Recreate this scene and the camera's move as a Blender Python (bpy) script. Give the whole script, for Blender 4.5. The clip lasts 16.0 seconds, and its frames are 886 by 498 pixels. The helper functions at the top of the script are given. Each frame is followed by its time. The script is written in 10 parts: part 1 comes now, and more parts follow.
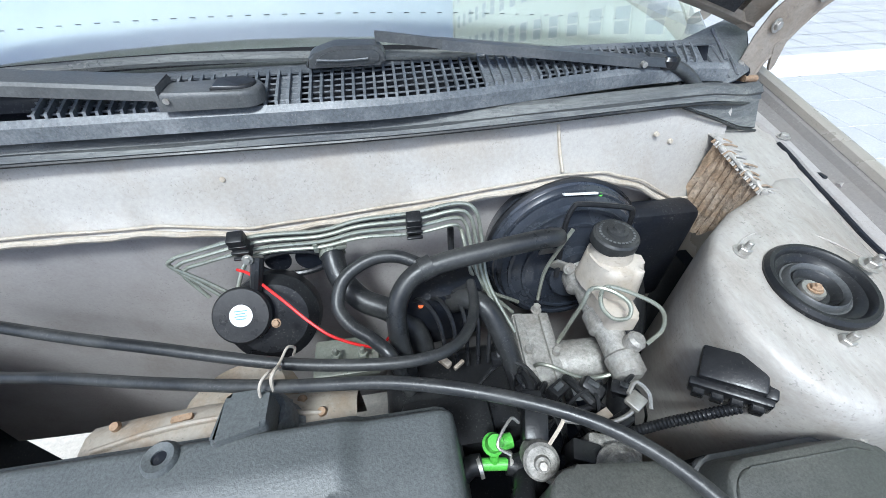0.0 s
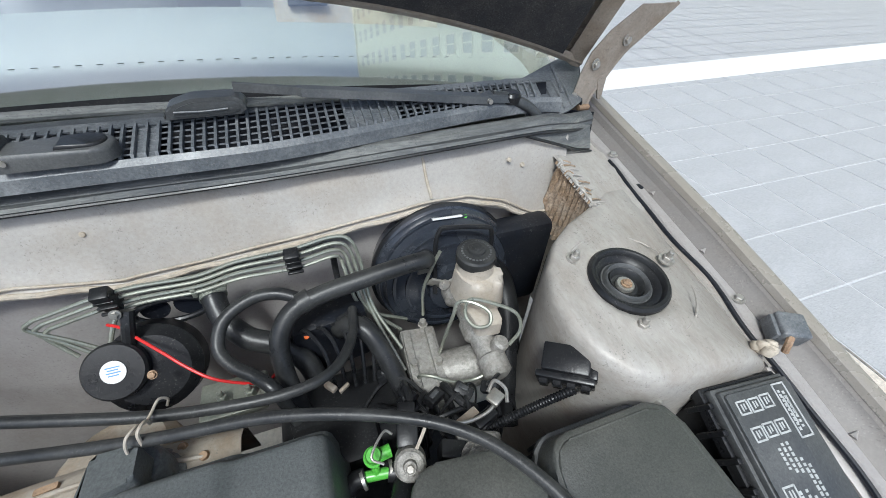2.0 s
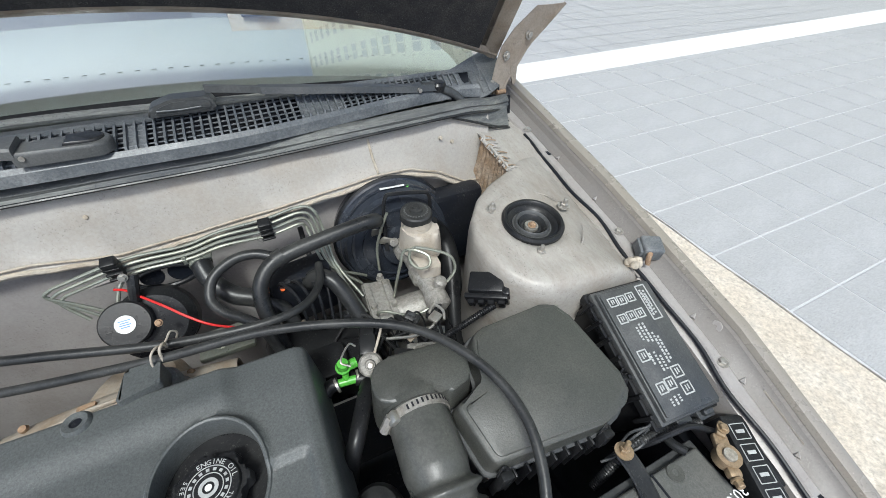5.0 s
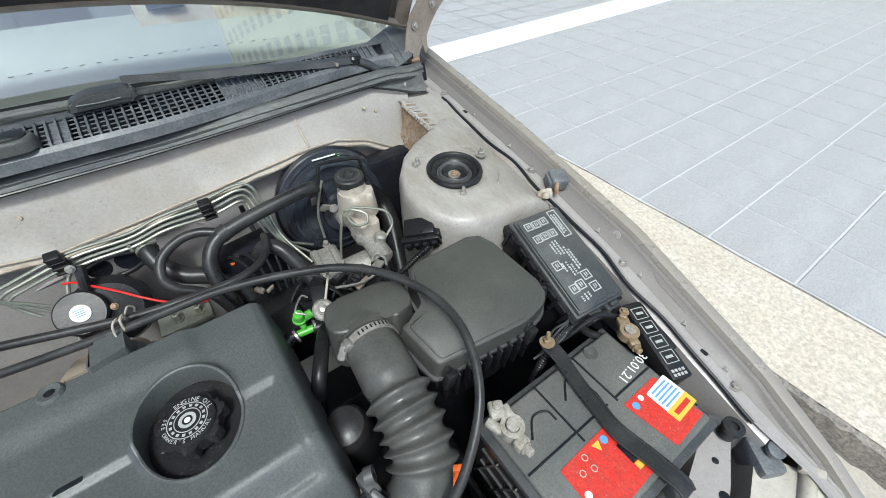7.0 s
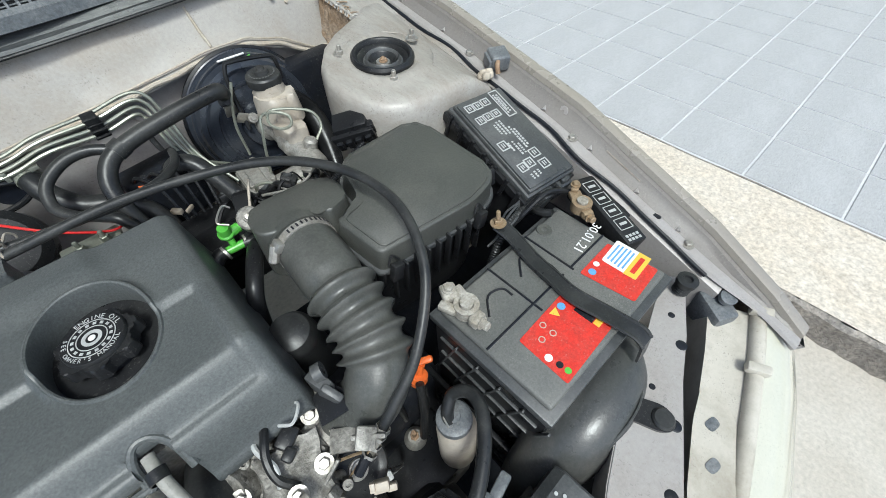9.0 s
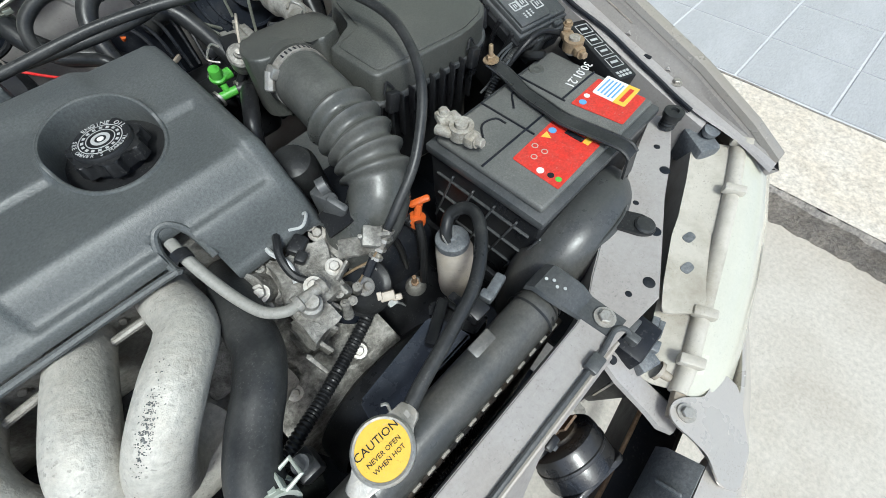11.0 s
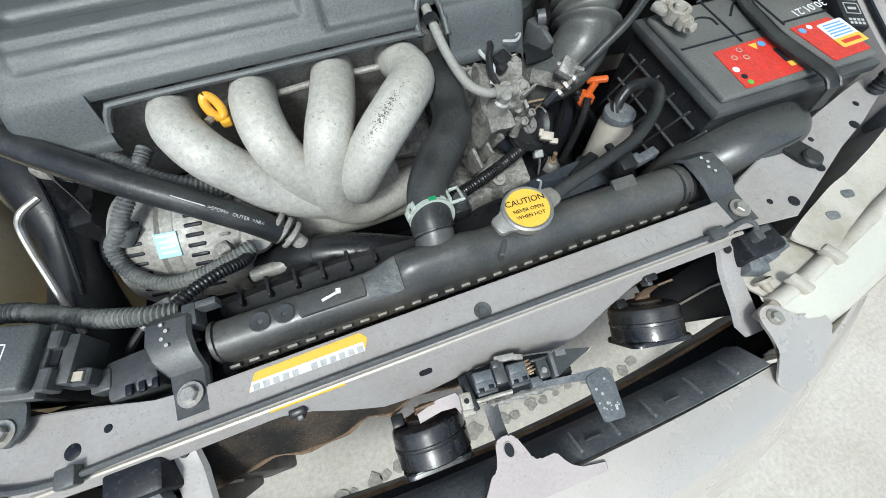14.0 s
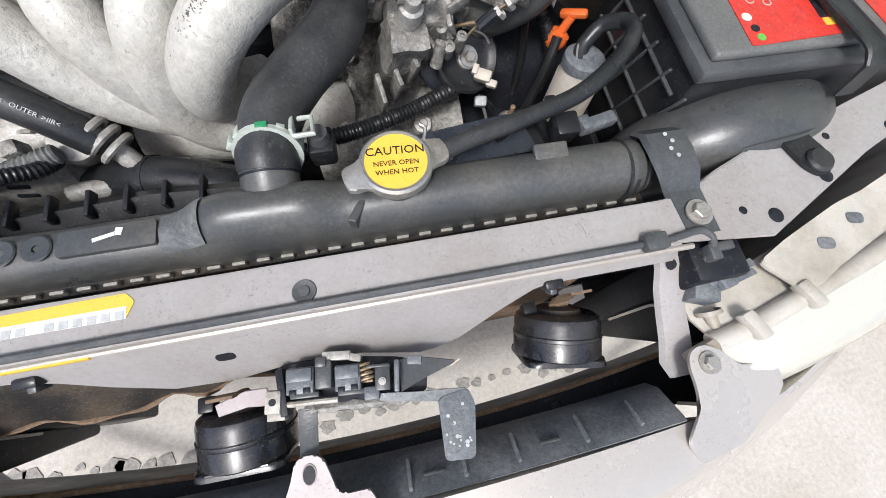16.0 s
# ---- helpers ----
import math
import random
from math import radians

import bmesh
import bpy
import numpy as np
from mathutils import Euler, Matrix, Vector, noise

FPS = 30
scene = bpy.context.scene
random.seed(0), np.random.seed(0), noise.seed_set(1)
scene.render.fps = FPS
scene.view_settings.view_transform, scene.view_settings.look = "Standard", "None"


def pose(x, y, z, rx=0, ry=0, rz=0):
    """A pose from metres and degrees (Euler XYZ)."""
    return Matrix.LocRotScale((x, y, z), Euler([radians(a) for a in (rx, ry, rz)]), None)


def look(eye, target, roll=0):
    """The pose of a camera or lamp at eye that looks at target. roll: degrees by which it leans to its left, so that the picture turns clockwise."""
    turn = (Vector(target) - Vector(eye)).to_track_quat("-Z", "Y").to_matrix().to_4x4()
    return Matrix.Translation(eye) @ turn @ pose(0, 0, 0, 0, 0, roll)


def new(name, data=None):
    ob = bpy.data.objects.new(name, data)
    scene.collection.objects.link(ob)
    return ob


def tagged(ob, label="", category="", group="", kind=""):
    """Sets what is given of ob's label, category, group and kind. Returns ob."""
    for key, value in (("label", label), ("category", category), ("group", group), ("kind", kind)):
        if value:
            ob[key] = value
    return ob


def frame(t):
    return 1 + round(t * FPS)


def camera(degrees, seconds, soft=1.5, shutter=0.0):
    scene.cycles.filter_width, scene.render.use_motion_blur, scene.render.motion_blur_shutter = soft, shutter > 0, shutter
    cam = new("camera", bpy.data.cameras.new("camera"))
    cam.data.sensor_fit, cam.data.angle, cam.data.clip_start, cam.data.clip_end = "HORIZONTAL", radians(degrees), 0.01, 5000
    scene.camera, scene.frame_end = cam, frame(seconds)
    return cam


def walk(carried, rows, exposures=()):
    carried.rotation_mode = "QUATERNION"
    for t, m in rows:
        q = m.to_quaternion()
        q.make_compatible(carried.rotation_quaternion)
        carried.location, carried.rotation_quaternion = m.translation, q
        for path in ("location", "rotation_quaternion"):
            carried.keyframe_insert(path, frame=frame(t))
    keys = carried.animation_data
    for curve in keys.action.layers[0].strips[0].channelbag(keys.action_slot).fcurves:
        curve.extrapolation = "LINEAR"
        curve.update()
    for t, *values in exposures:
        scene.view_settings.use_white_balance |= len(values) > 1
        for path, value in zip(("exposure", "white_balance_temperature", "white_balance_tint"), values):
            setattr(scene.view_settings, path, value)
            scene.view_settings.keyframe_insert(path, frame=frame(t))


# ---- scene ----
cam = camera(97.1, 16.0, 0.65)
PATH = [
    (0, (0.179, 0.068, 1.2), (0.405, 1.501, -0.176), 0.1),
    (0.5, (0.21, 0.066, 1.216), (0.529, 1.485, -0.157), -0.3),
    (1, (0.229, 0.046, 1.229), (0.659, 1.467, -0.111), 0.6),
    (1.5, (0.234, 0.044, 1.238), (0.73, 1.449, -0.096), 1.8),
    (2, (0.245, 0.034, 1.249), (0.802, 1.411, -0.09), 3.4),
    (2.5, (0.252, 0.024, 1.259), (0.802, 1.399, -0.085), 2.6),
    (3, (0.27, 0.001, 1.26), (0.889, 1.298, -0.13), 5.1),
    (3.5, (0.258, -0.015, 1.274), (0.873, 1.301, -0.101), 4.4),
    (3.7, (0.257, -0.025, 1.278), (0.861, 1.295, -0.099), 3.8),
    (5.8, (0.221, -0.155, 1.295), (0.972, 1.13, -0.041), 0.6),
    (6, (0.224, -0.165, 1.295), (0.987, 1.104, -0.049), 0.1),
    (6.5, (0.227, -0.191, 1.293), (1.036, 1.005, -0.091), 0.6),
    (7, (0.221, -0.21, 1.292), (1.054, 0.963, -0.096), -0.6),
    (7.5, (0.216, -0.224, 1.291), (1.076, 0.926, -0.101), -1.2),
    (8, (0.223, -0.237, 1.27), (1.085, 0.842, -0.177), -2.5),
    (8.2, (0.236, -0.235, 1.251), (1.072, 0.81, -0.235), -2.8),
    (10.3, (0.171, -0.318, 1.153), (0.997, 0.475, -0.487), -2.4),
    (10.5, (0.158, -0.324, 1.143), (0.926, 0.459, -0.53), -3.6),
    (11, (0.13, -0.341, 1.135), (0.834, 0.4, -0.584), -2.9),
    (11.5, (0.064, -0.36, 1.13), (0.679, 0.399, -0.615), -2.6),
    (12, (0.03, -0.37, 1.133), (0.617, 0.414, -0.61), -2.0),
    (12.5, (0.002, -0.387, 1.128), (0.532, 0.377, -0.643), -1.8),
    (13, (-0.024, -0.394, 1.125), (0.457, 0.364, -0.662), -0.3),
    (13.5, (-0.038, -0.424, 1.119), (0.366, 0.345, -0.682), 1.5),
    (14, (-0.058, -0.455, 1.121), (0.27, 0.363, -0.675), 1.4),
    (14.5, (-0.085, -0.461, 1.119), (0.163, 0.371, -0.683), 1.0),
    (15, (-0.064, -0.47, 1.089), (0.15, 0.299, -0.745), 7.1),
    (15.5, (0.022, -0.458, 1.039), (0.254, 0.223, -0.828), 12.6),
    (16, (0.093, -0.441, 1.028), (0.337, 0.185, -0.856), 10.6),
]
LOOKS = [(0, 0.22, 5500, 3), (1.0, -0.13, 5600, 3), (1.5, -0.19, 5650, 3), (2.5, -0.28, 5950, 4), (3.5, -0.27, 6000, 4), (7, -0.2, 5900, 1), (11, -0.22, 5850, 0), (13, -0.22, 5800, -1), (14.5, -0.2, 5850, 1), (15.2, -0.05, 6050, 9), (16, -0.05, 6050, 9)]
walk(cam, [(t, look(eye, target, roll)) for t, eye, target, roll in PATH], [(t, 0.9 + e, k, g) for t, e, k, g in LOOKS])

# ---- light ----
world = bpy.data.worlds.new("world")
scene.world = world
world.use_nodes = True
wn = world.node_tree.nodes
sky = wn.new("ShaderNodeTexSky")
sky.sky_type = "NISHITA"
sky.sun_disc = False
sky.sun_elevation, sky.sun_rotation = radians(58), radians(-150)
sky.dust_density, sky.ozone_density, sky.air_density = 4.0, 1.0, 0.7
world.node_tree.links.new(sky.outputs["Color"], wn["Background"].inputs["Color"])
wn["Background"].inputs["Strength"].default_value = 0.125
sun_data = bpy.data.lights.new("sun", "SUN")
sun_data.energy, sun_data.angle, sun_data.color = 1.75, radians(10), (1.0, 0.97, 0.92)
sun = new("sun", sun_data)
sun.matrix_basis = look((-2.0, -3.5, 6.5), (0, 0, 0))


# ---- materials ----
def noise_node(nt, scale, detail=4.0, rough=0.6, stretch=None):
    tc = nt.nodes.new("ShaderNodeTexCoord")
    n = nt.nodes.new("ShaderNodeTexNoise")
    n.inputs["Scale"].default_value = scale
    n.inputs["Detail"].default_value = detail
    n.inputs["Roughness"].default_value = rough
    if stretch:
        mp = nt.nodes.new("ShaderNodeMapping")
        mp.inputs["Scale"].default_value = stretch
        nt.links.new(tc.outputs["Object"], mp.inputs["Vector"])
        nt.links.new(mp.outputs["Vector"], n.inputs["Vector"])
    else:
        nt.links.new(tc.outputs["Object"], n.inputs["Vector"])
    return n


def ramp_node(nt, src, stops):
    r = nt.nodes.new("ShaderNodeValToRGB")
    el = r.color_ramp.elements
    while len(el) < len(stops):
        el.new(0.5)
    for e, (p, c) in zip(el, stops):
        e.position, e.color = p, (*c, 1) if len(c) == 3 else c
    nt.links.new(src, r.inputs["Fac"])
    return r


def mix_node(nt, fac, a, b, mode="MIX"):
    m = nt.nodes.new("ShaderNodeMix")
    m.data_type, m.blend_type = "RGBA", mode
    for key, v in (("Factor", fac), ("A", a), ("B", b)):
        sock = [s for s in m.inputs if s.name == key and (s.type == "RGBA" if key != "Factor" else s.type == "VALUE")][0]
        if hasattr(v, "is_linked"):
            nt.links.new(v, sock)
        else:
            sock.default_value = v if key == "Factor" else (*v, 1)
    return [o for o in m.outputs if o.type == "RGBA"][0]


def mat(name, base, rough=0.5, metal=0.0, dirt=None, amount=0.45, coarse=9.0, fine=160.0, grain=0.12, bump=0.15,
        rough_var=0.12, coat=0.0, spec=0.5, stretch=None, dist=0.001, specks=0.55):
    """Surface with coarse soiling and fine grain, both in colour, gloss and relief."""
    m = bpy.data.materials.new(name)
    m.use_nodes = True
    nt = m.node_tree
    p = nt.nodes["Principled BSDF"]
    dirt = dirt or tuple(c * 0.6 for c in base)
    n1, n2 = noise_node(nt, coarse, 6, 0.65, stretch), noise_node(nt, fine, 3, 0.7, stretch)
    f1 = ramp_node(nt, n1.outputs["Fac"], [(0.42, (0, 0, 0)), (0.72, (amount,) * 3)])
    col = mix_node(nt, f1.outputs["Color"], base, dirt)
    lo, hi = 1 - grain, 1 + grain
    f2 = ramp_node(nt, n2.outputs["Fac"], [(0.3, (lo,) * 3), (0.7, (hi,) * 3)])
    col = mix_node(nt, 1.0, col, f2.outputs["Color"], "MULTIPLY")
    # fine dust specks and small dark pits, thinned out by a second noise
    n3 = noise_node(nt, fine * 1.7, 2, 0.5)
    n4 = noise_node(nt, coarse * 2.6, 4, 0.6)
    patch = ramp_node(nt, n4.outputs["Fac"], [(0.40, (0, 0, 0)), (0.65, (specks,) * 3)])
    dust = ramp_node(nt, n3.outputs["Fac"], [(0.60, (0, 0, 0)), (0.68, (1, 1, 1))])
    pits = ramp_node(nt, n3.outputs["Fac"], [(0.32, (1, 1, 1)), (0.39, (0, 0, 0))])
    both = mix_node(nt, 1.0, dust.outputs["Color"], patch.outputs["Color"], "MULTIPLY")
    col = mix_node(nt, both, col, tuple(0.45 * c + 0.20 * k for c, k in zip(base, (1.0, 0.94, 0.85))))
    both = mix_node(nt, 1.0, pits.outputs["Color"], patch.outputs["Color"], "MULTIPLY")
    col = mix_node(nt, both, col, tuple(0.45 * c for c in base))
    nt.links.new(col, p.inputs["Base Color"])
    fr = ramp_node(nt, n1.outputs["Fac"], [(0.3, (max(rough - rough_var, 0.03),) * 3), (0.7, (min(rough + rough_var, 1),) * 3)])
    nt.links.new(fr.outputs["Color"], p.inputs["Roughness"])
    p.inputs["Metallic"].default_value = metal
    p.inputs["Specular IOR Level"].default_value = spec
    p.inputs["Coat Weight"].default_value = coat
    b = nt.nodes.new("ShaderNodeBump")
    b.inputs["Strength"].default_value, b.inputs["Distance"].default_value = bump, dist
    nt.links.new(n2.outputs["Fac"], b.inputs["Height"])
    nt.links.new(b.outputs["Normal"], p.inputs["Normal"])
    return m


M = {}
M["paint"] = mat("beige_paint", (0.40, 0.37, 0.33), 0.38, 0.15, (0.29, 0.25, 0.20), 0.6, 7, 260, 0.05, 0.06, coat=0.15)
M["paint_dusty"] = mat("dusty_beige_paint", (0.375, 0.352, 0.32), 0.55, 0.0, (0.31, 0.265, 0.21), 0.7, 11, 220, 0.08, 0.12)
M["paint_grey"] = mat("grey_beige_primer", (0.355, 0.335, 0.32), 0.40, 0.1, (0.25, 0.22, 0.195), 0.55, 12, 240, 0.07, 0.1)
M["bumper"] = mat("champagne_paint", (0.47, 0.435, 0.39), 0.28, 0.25, (0.58, 0.53, 0.47), 0.4, 5, 320, 0.03, 0.03, coat=0.5)
M["seam"] = mat("seam_sealer", (0.46, 0.41, 0.335), 0.7, 0, (0.34, 0.27, 0.19), 0.7, 30, 140, 0.15, 0.5)
M["rust"] = mat("rust_brown_mud", (0.25, 0.175, 0.11), 0.9, 0, (0.40, 0.34, 0.27), 0.8, 40, 150, 0.35, 1.0, dist=0.003)
M["tower"] = mat("streaked_dusty_paint", (0.365, 0.345, 0.315), 0.5, 0.05, (0.25, 0.215, 0.175), 0.8, 16, 190, 0.1, 0.25, stretch=(1.0, 0.35, 1.0), dist=0.0015, specks=0.7)
M["plastic"] = mat("dusty_black_plastic", (0.048, 0.051, 0.053), 0.38, 0, (0.15, 0.15, 0.145), 0.55, 8, 300, 0.2, 0.25, specks=0.22)
M["cover"] = mat("grained_grey_plastic", (0.075, 0.081, 0.081), 0.45, 0, (0.115, 0.121, 0.119), 0.6, 6, 420, 0.28, 0.4, specks=0.22)
M["airbox"] = mat("grained_black_plastic", (0.060, 0.062, 0.056), 0.40, 0, (0.115, 0.112, 0.098), 0.6, 7, 520, 0.3, 0.35, specks=0.15)
M["black"] = mat("black_plastic", (0.013, 0.0135, 0.015), 0.34, 0, (0.040, 0.040, 0.038), 0.4, 12, 240, 0.2, 0.2, spec=0.32, specks=0.22)
# near-black for dark metal, and for shade painted into pockets, holes and gaps
M["deep"] = mat("near_black_metal_and_shade", (0.009, 0.011, 0.016), 0.45, 0, (0.026, 0.023, 0.02), 0.4, 14, 160, 0.25, 0.3, spec=0.3, specks=0.22)
M["duct"] = mat("dusty_duct_rubber", (0.063, 0.065, 0.060), 0.34, 0, (0.155, 0.152, 0.14), 0.6, 12, 300, 0.2, 0.25, specks=0.22)
M["horn"] = mat("glossy_black_horn_paint", (0.014, 0.015, 0.018), 0.26, 0, (0.06, 0.056, 0.05), 0.7, 18, 300, 0.2, 0.12, coat=0.25, specks=0.22)
M["battery_top"] = mat("dusty_battery_lid", (0.105, 0.107, 0.101), 0.42, 0, (0.19, 0.187, 0.17), 0.6, 9, 420, 0.2, 0.25)
M["servo"] = mat("blue_black_servo_paint", (0.026, 0.031, 0.042), 0.24, 0.1, (0.07, 0.076, 0.085), 0.5, 9, 260, 0.15, 0.1, coat=0.3, specks=0.22)
M["rubber"] = mat("dusty_rubber", (0.019, 0.020, 0.021), 0.36, 0, (0.070, 0.070, 0.066), 0.6, 15, 260, 0.2, 0.25, spec=0.38, specks=0.22)
M["foam"] = mat("weatherstrip_rubber", (0.075, 0.079, 0.082), 0.65, 0, (0.26, 0.262, 0.235), 0.95, 9, 200, 0.3, 0.4, stretch=(0.25, 1, 2.5), specks=0.7)
M["cowl"] = mat("weathered_grey_plastic", (0.100, 0.109, 0.118), 0.42, 0, (0.23, 0.235, 0.235), 0.8, 18, 260, 0.3, 0.4, specks=0.6)
M["alu"] = mat("cast_aluminium", (0.33, 0.32, 0.295), 0.55, 0.3, (0.20, 0.18, 0.15), 0.85, 28, 190, 0.28, 0.8)
M["casting"] = mat("grimy_cast_aluminium", (0.27, 0.26, 0.235), 0.6, 0.25, (0.06, 0.053, 0.043), 0.98, 48, 150, 0.4, 1.0, dist=0.002, specks=0.7)
M["greyhose"] = mat("pale_grey_rubber", (0.25, 0.245, 0.22), 0.55, 0, (0.22, 0.21, 0.19), 0.7, 24, 240, 0.12, 0.2)
M["heatshield"] = mat("sprayed_heat_shield", (0.46, 0.445, 0.40), 0.6, 0.15, (0.40, 0.37, 0.32), 0.7, 30, 150, 0.16, 0.8, dist=0.0015, specks=0.75)
M["steel"] = mat("zinc_steel", (0.42, 0.41, 0.38), 0.40, 0.7, (0.30, 0.25, 0.18), 0.6, 40, 300, 0.12, 0.25)
M["pipe"] = mat("olive_steel_pipe", (0.30, 0.315, 0.265), 0.36, 0.5, (0.20, 0.195, 0.15), 0.6, 30, 300, 0.1, 0.15)
M["brass"] = mat("brass_terminal", (0.33, 0.245, 0.15), 0.55, 0.5, (0.35, 0.26, 0.18), 0.7, 60, 300, 0.2, 0.4)
M["lead"] = mat("corroded_lead", (0.42, 0.40, 0.355), 0.6, 0.3, (0.24, 0.21, 0.16), 0.85, 70, 260, 0.25, 0.7)
M["rusty_steel"] = mat("rusty_steel", (0.36, 0.25, 0.16), 0.75, 0.3, (0.18, 0.10, 0.06), 0.8, 40, 200, 0.25, 0.6)
M["bolt"] = mat("dull_bolt_steel", (0.42, 0.405, 0.375), 0.45, 0.6, (0.22, 0.185, 0.14), 0.6, 60, 300, 0.15, 0.3)
M["radblack"] = mat("glossy_black_nylon", (0.056, 0.058, 0.057), 0.36, 0, (0.13, 0.12, 0.105), 0.7, 10, 260, 0.2, 0.2, specks=0.22)
M["clampgreen"] = mat("pale_zinc_green", (0.52, 0.56, 0.50), 0.42, 0.3, (0.42, 0.44, 0.38), 0.6, 40, 300, 0.08, 0.1)
M["tan"] = mat("tan_plastic", (0.32, 0.285, 0.235), 0.55, 0, (0.22, 0.145, 0.08), 0.85, 22, 200, 0.1, 0.15)
M["tank"] = mat("yellowed_translucent_plastic", (0.68, 0.56, 0.35), 0.5, 0, (0.50, 0.36, 0.16), 0.6, 5, 160, 0.06, 0.15)
M["milky"] = mat("milky_plastic", (0.44, 0.40, 0.345), 0.45, 0, (0.34, 0.28, 0.20), 0.7, 22, 160, 0.08, 0.15)
M["white"] = mat("white_print", (0.74, 0.74, 0.72), 0.6, 0, (0.60, 0.60, 0.58), 0.4, 40, 300, 0.05, 0.05)
M["grey_print"] = mat("pale_grey_print", (0.45, 0.46, 0.45), 0.6, 0, (0.25, 0.25, 0.25), 0.6, 80, 300, 0.1, 0.05)
M["red"] = mat("red_label", (0.56, 0.030, 0.020), 0.45, 0, (0.42, 0.05, 0.035), 0.7, 60, 260, 0.2, 0.4)
M["orange"] = mat("orange_plastic", (0.72, 0.14, 0.025), 0.4, 0, (0.5, 0.12, 0.04), 0.5, 40, 300, 0.08, 0.1)
M["amber"] = mat("amber_plastic", (0.78, 0.40, 0.03), 0.4, 0, (0.6, 0.32, 0.06), 0.5, 40, 300, 0.08, 0.1)
M["yellow"] = mat("yellow_print", (0.74, 0.47, 0.055), 0.45, 0, (0.66, 0.47, 0.07), 0.5, 40, 300, 0.05, 0.05)
M["green"] = mat("green_plastic", (0.11, 0.44, 0.055), 0.35, 0, (0.08, 0.30, 0.05), 0.5, 60, 300, 0.05, 0.08)
M["darkgreen"] = mat("green_paint", (0.03, 0.30, 0.12), 0.45, 0, (0.03, 0.22, 0.09), 0.5, 60, 300, 0.1, 0.1)
M["blue"] = mat("blue_plastic", (0.12, 0.33, 0.62), 0.45, 0, (0.12, 0.25, 0.45), 0.5, 60, 300, 0.08, 0.08)
M["cyan"] = mat("pale_cyan_label", (0.35, 0.62, 0.66), 0.4, 0, (0.55, 0.66, 0.66), 0.8, 40, 300, 0.06, 0.05)
M["redwire"] = mat("red_insulation", (0.62, 0.02, 0.02), 0.4, 0, (0.42, 0.03, 0.03), 0.4, 60, 300, 0.05, 0.05)
M["concrete"] = mat("light_concrete", (0.49, 0.455, 0.40), 0.9, 0, (0.41, 0.37, 0.315), 0.85, 4.0, 80, 0.14, 0.5, dist=0.003, specks=0.3)
M["worn"] = mat("worn_dark_concrete", (0.29, 0.27, 0.24), 0.95, 0, (0.20, 0.19, 0.17), 0.8, 40, 120, 0.3, 0.8, dist=0.003)
M["kerb"] = mat("sandy_kerb_stone", (0.55, 0.485, 0.40), 0.9, 0, (0.60, 0.55, 0.48), 0.95, 7.0, 70, 0.28, 0.8, dist=0.004)
M["kerb_face"] = mat("rough_aggregate", (0.24, 0.22, 0.20), 0.95, 0, (0.38, 0.34, 0.29), 0.9, 20, 90, 0.4, 1.0, dist=0.008)
M["tile"] = mat("blue_grey_paving_tile", (0.385, 0.385, 0.388), 0.6, 0, (0.44, 0.44, 0.443), 0.8, 2.4, 70, 0.15, 0.5, stretch=(1, 4, 1), dist=0.002, specks=0.5)
M["grout"] = mat("pale_grout", (0.56, 0.565, 0.57), 0.9, 0, (0.46, 0.465, 0.475), 0.8, 3, 90, 0.1, 0.3)
M["white_line"] = mat("white_stone_band", (0.68, 0.675, 0.66), 0.8, 0, (0.66, 0.65, 0.63), 0.5, 2, 80, 0.05, 0.2)
M["felt"] = mat("black_felt_insulation", (0.022, 0.022, 0.024), 0.95, 0, (0.07, 0.065, 0.06), 0.6, 30, 420, 0.5, 0.9)
M["headlamp"] = mat("ivory_lamp_housing", (0.49, 0.46, 0.40), 0.4, 0, (0.28, 0.25, 0.195), 0.85, 18, 260, 0.04, 0.05, coat=0.2)
M["lens"] = mat("hazed_lamp_lens", (0.50, 0.49, 0.41), 0.18, 0, (0.60, 0.58, 0.48), 0.5, 6, 260, 0.03, 0.03, coat=0.7)
# pale grey carries part of the sky reflection that the windscreen lacks
M["dash"] = mat("dashboard_with_sky_glare", (0.27, 0.285, 0.27), 0.8, 0, (0.24, 0.245, 0.22), 0.5, 4, 200, 0.08, 0.15)
M["fabric"] = mat("pale_seat_fabric", (0.55, 0.56, 0.55), 0.9, 0, (0.42, 0.43, 0.43), 0.5, 4, 200, 0.1, 0.2)
M["facade"] = mat("pale_green_facade", (0.52, 0.55, 0.42), 0.85, 0, (0.44, 0.46, 0.36), 0.5, 0.5, 20, 0.06, 0.2)
M["facade_trim"] = mat("cream_trim", (0.66, 0.64, 0.52), 0.85, 0, (0.55, 0.53, 0.42), 0.5, 0.6, 20, 0.06, 0.2)
M["dark_glass"] = mat("dark_window_glass", (0.24, 0.28, 0.26), 0.12, 0, (0.14, 0.16, 0.16), 0.5, 0.8, 20, 0.05, 0.02)
M["core"] = mat("radiator_fin_black", (0.03, 0.028, 0.026), 0.6, 0.4, (0.12, 0.09, 0.06), 0.8, 20, 300, 0.3, 0.3)
M["core_rust"] = mat("dusty_condenser_fins", (0.20, 0.135, 0.085), 0.7, 0.2, (0.10, 0.06, 0.04), 0.7, 14, 300, 0.25, 0.4)

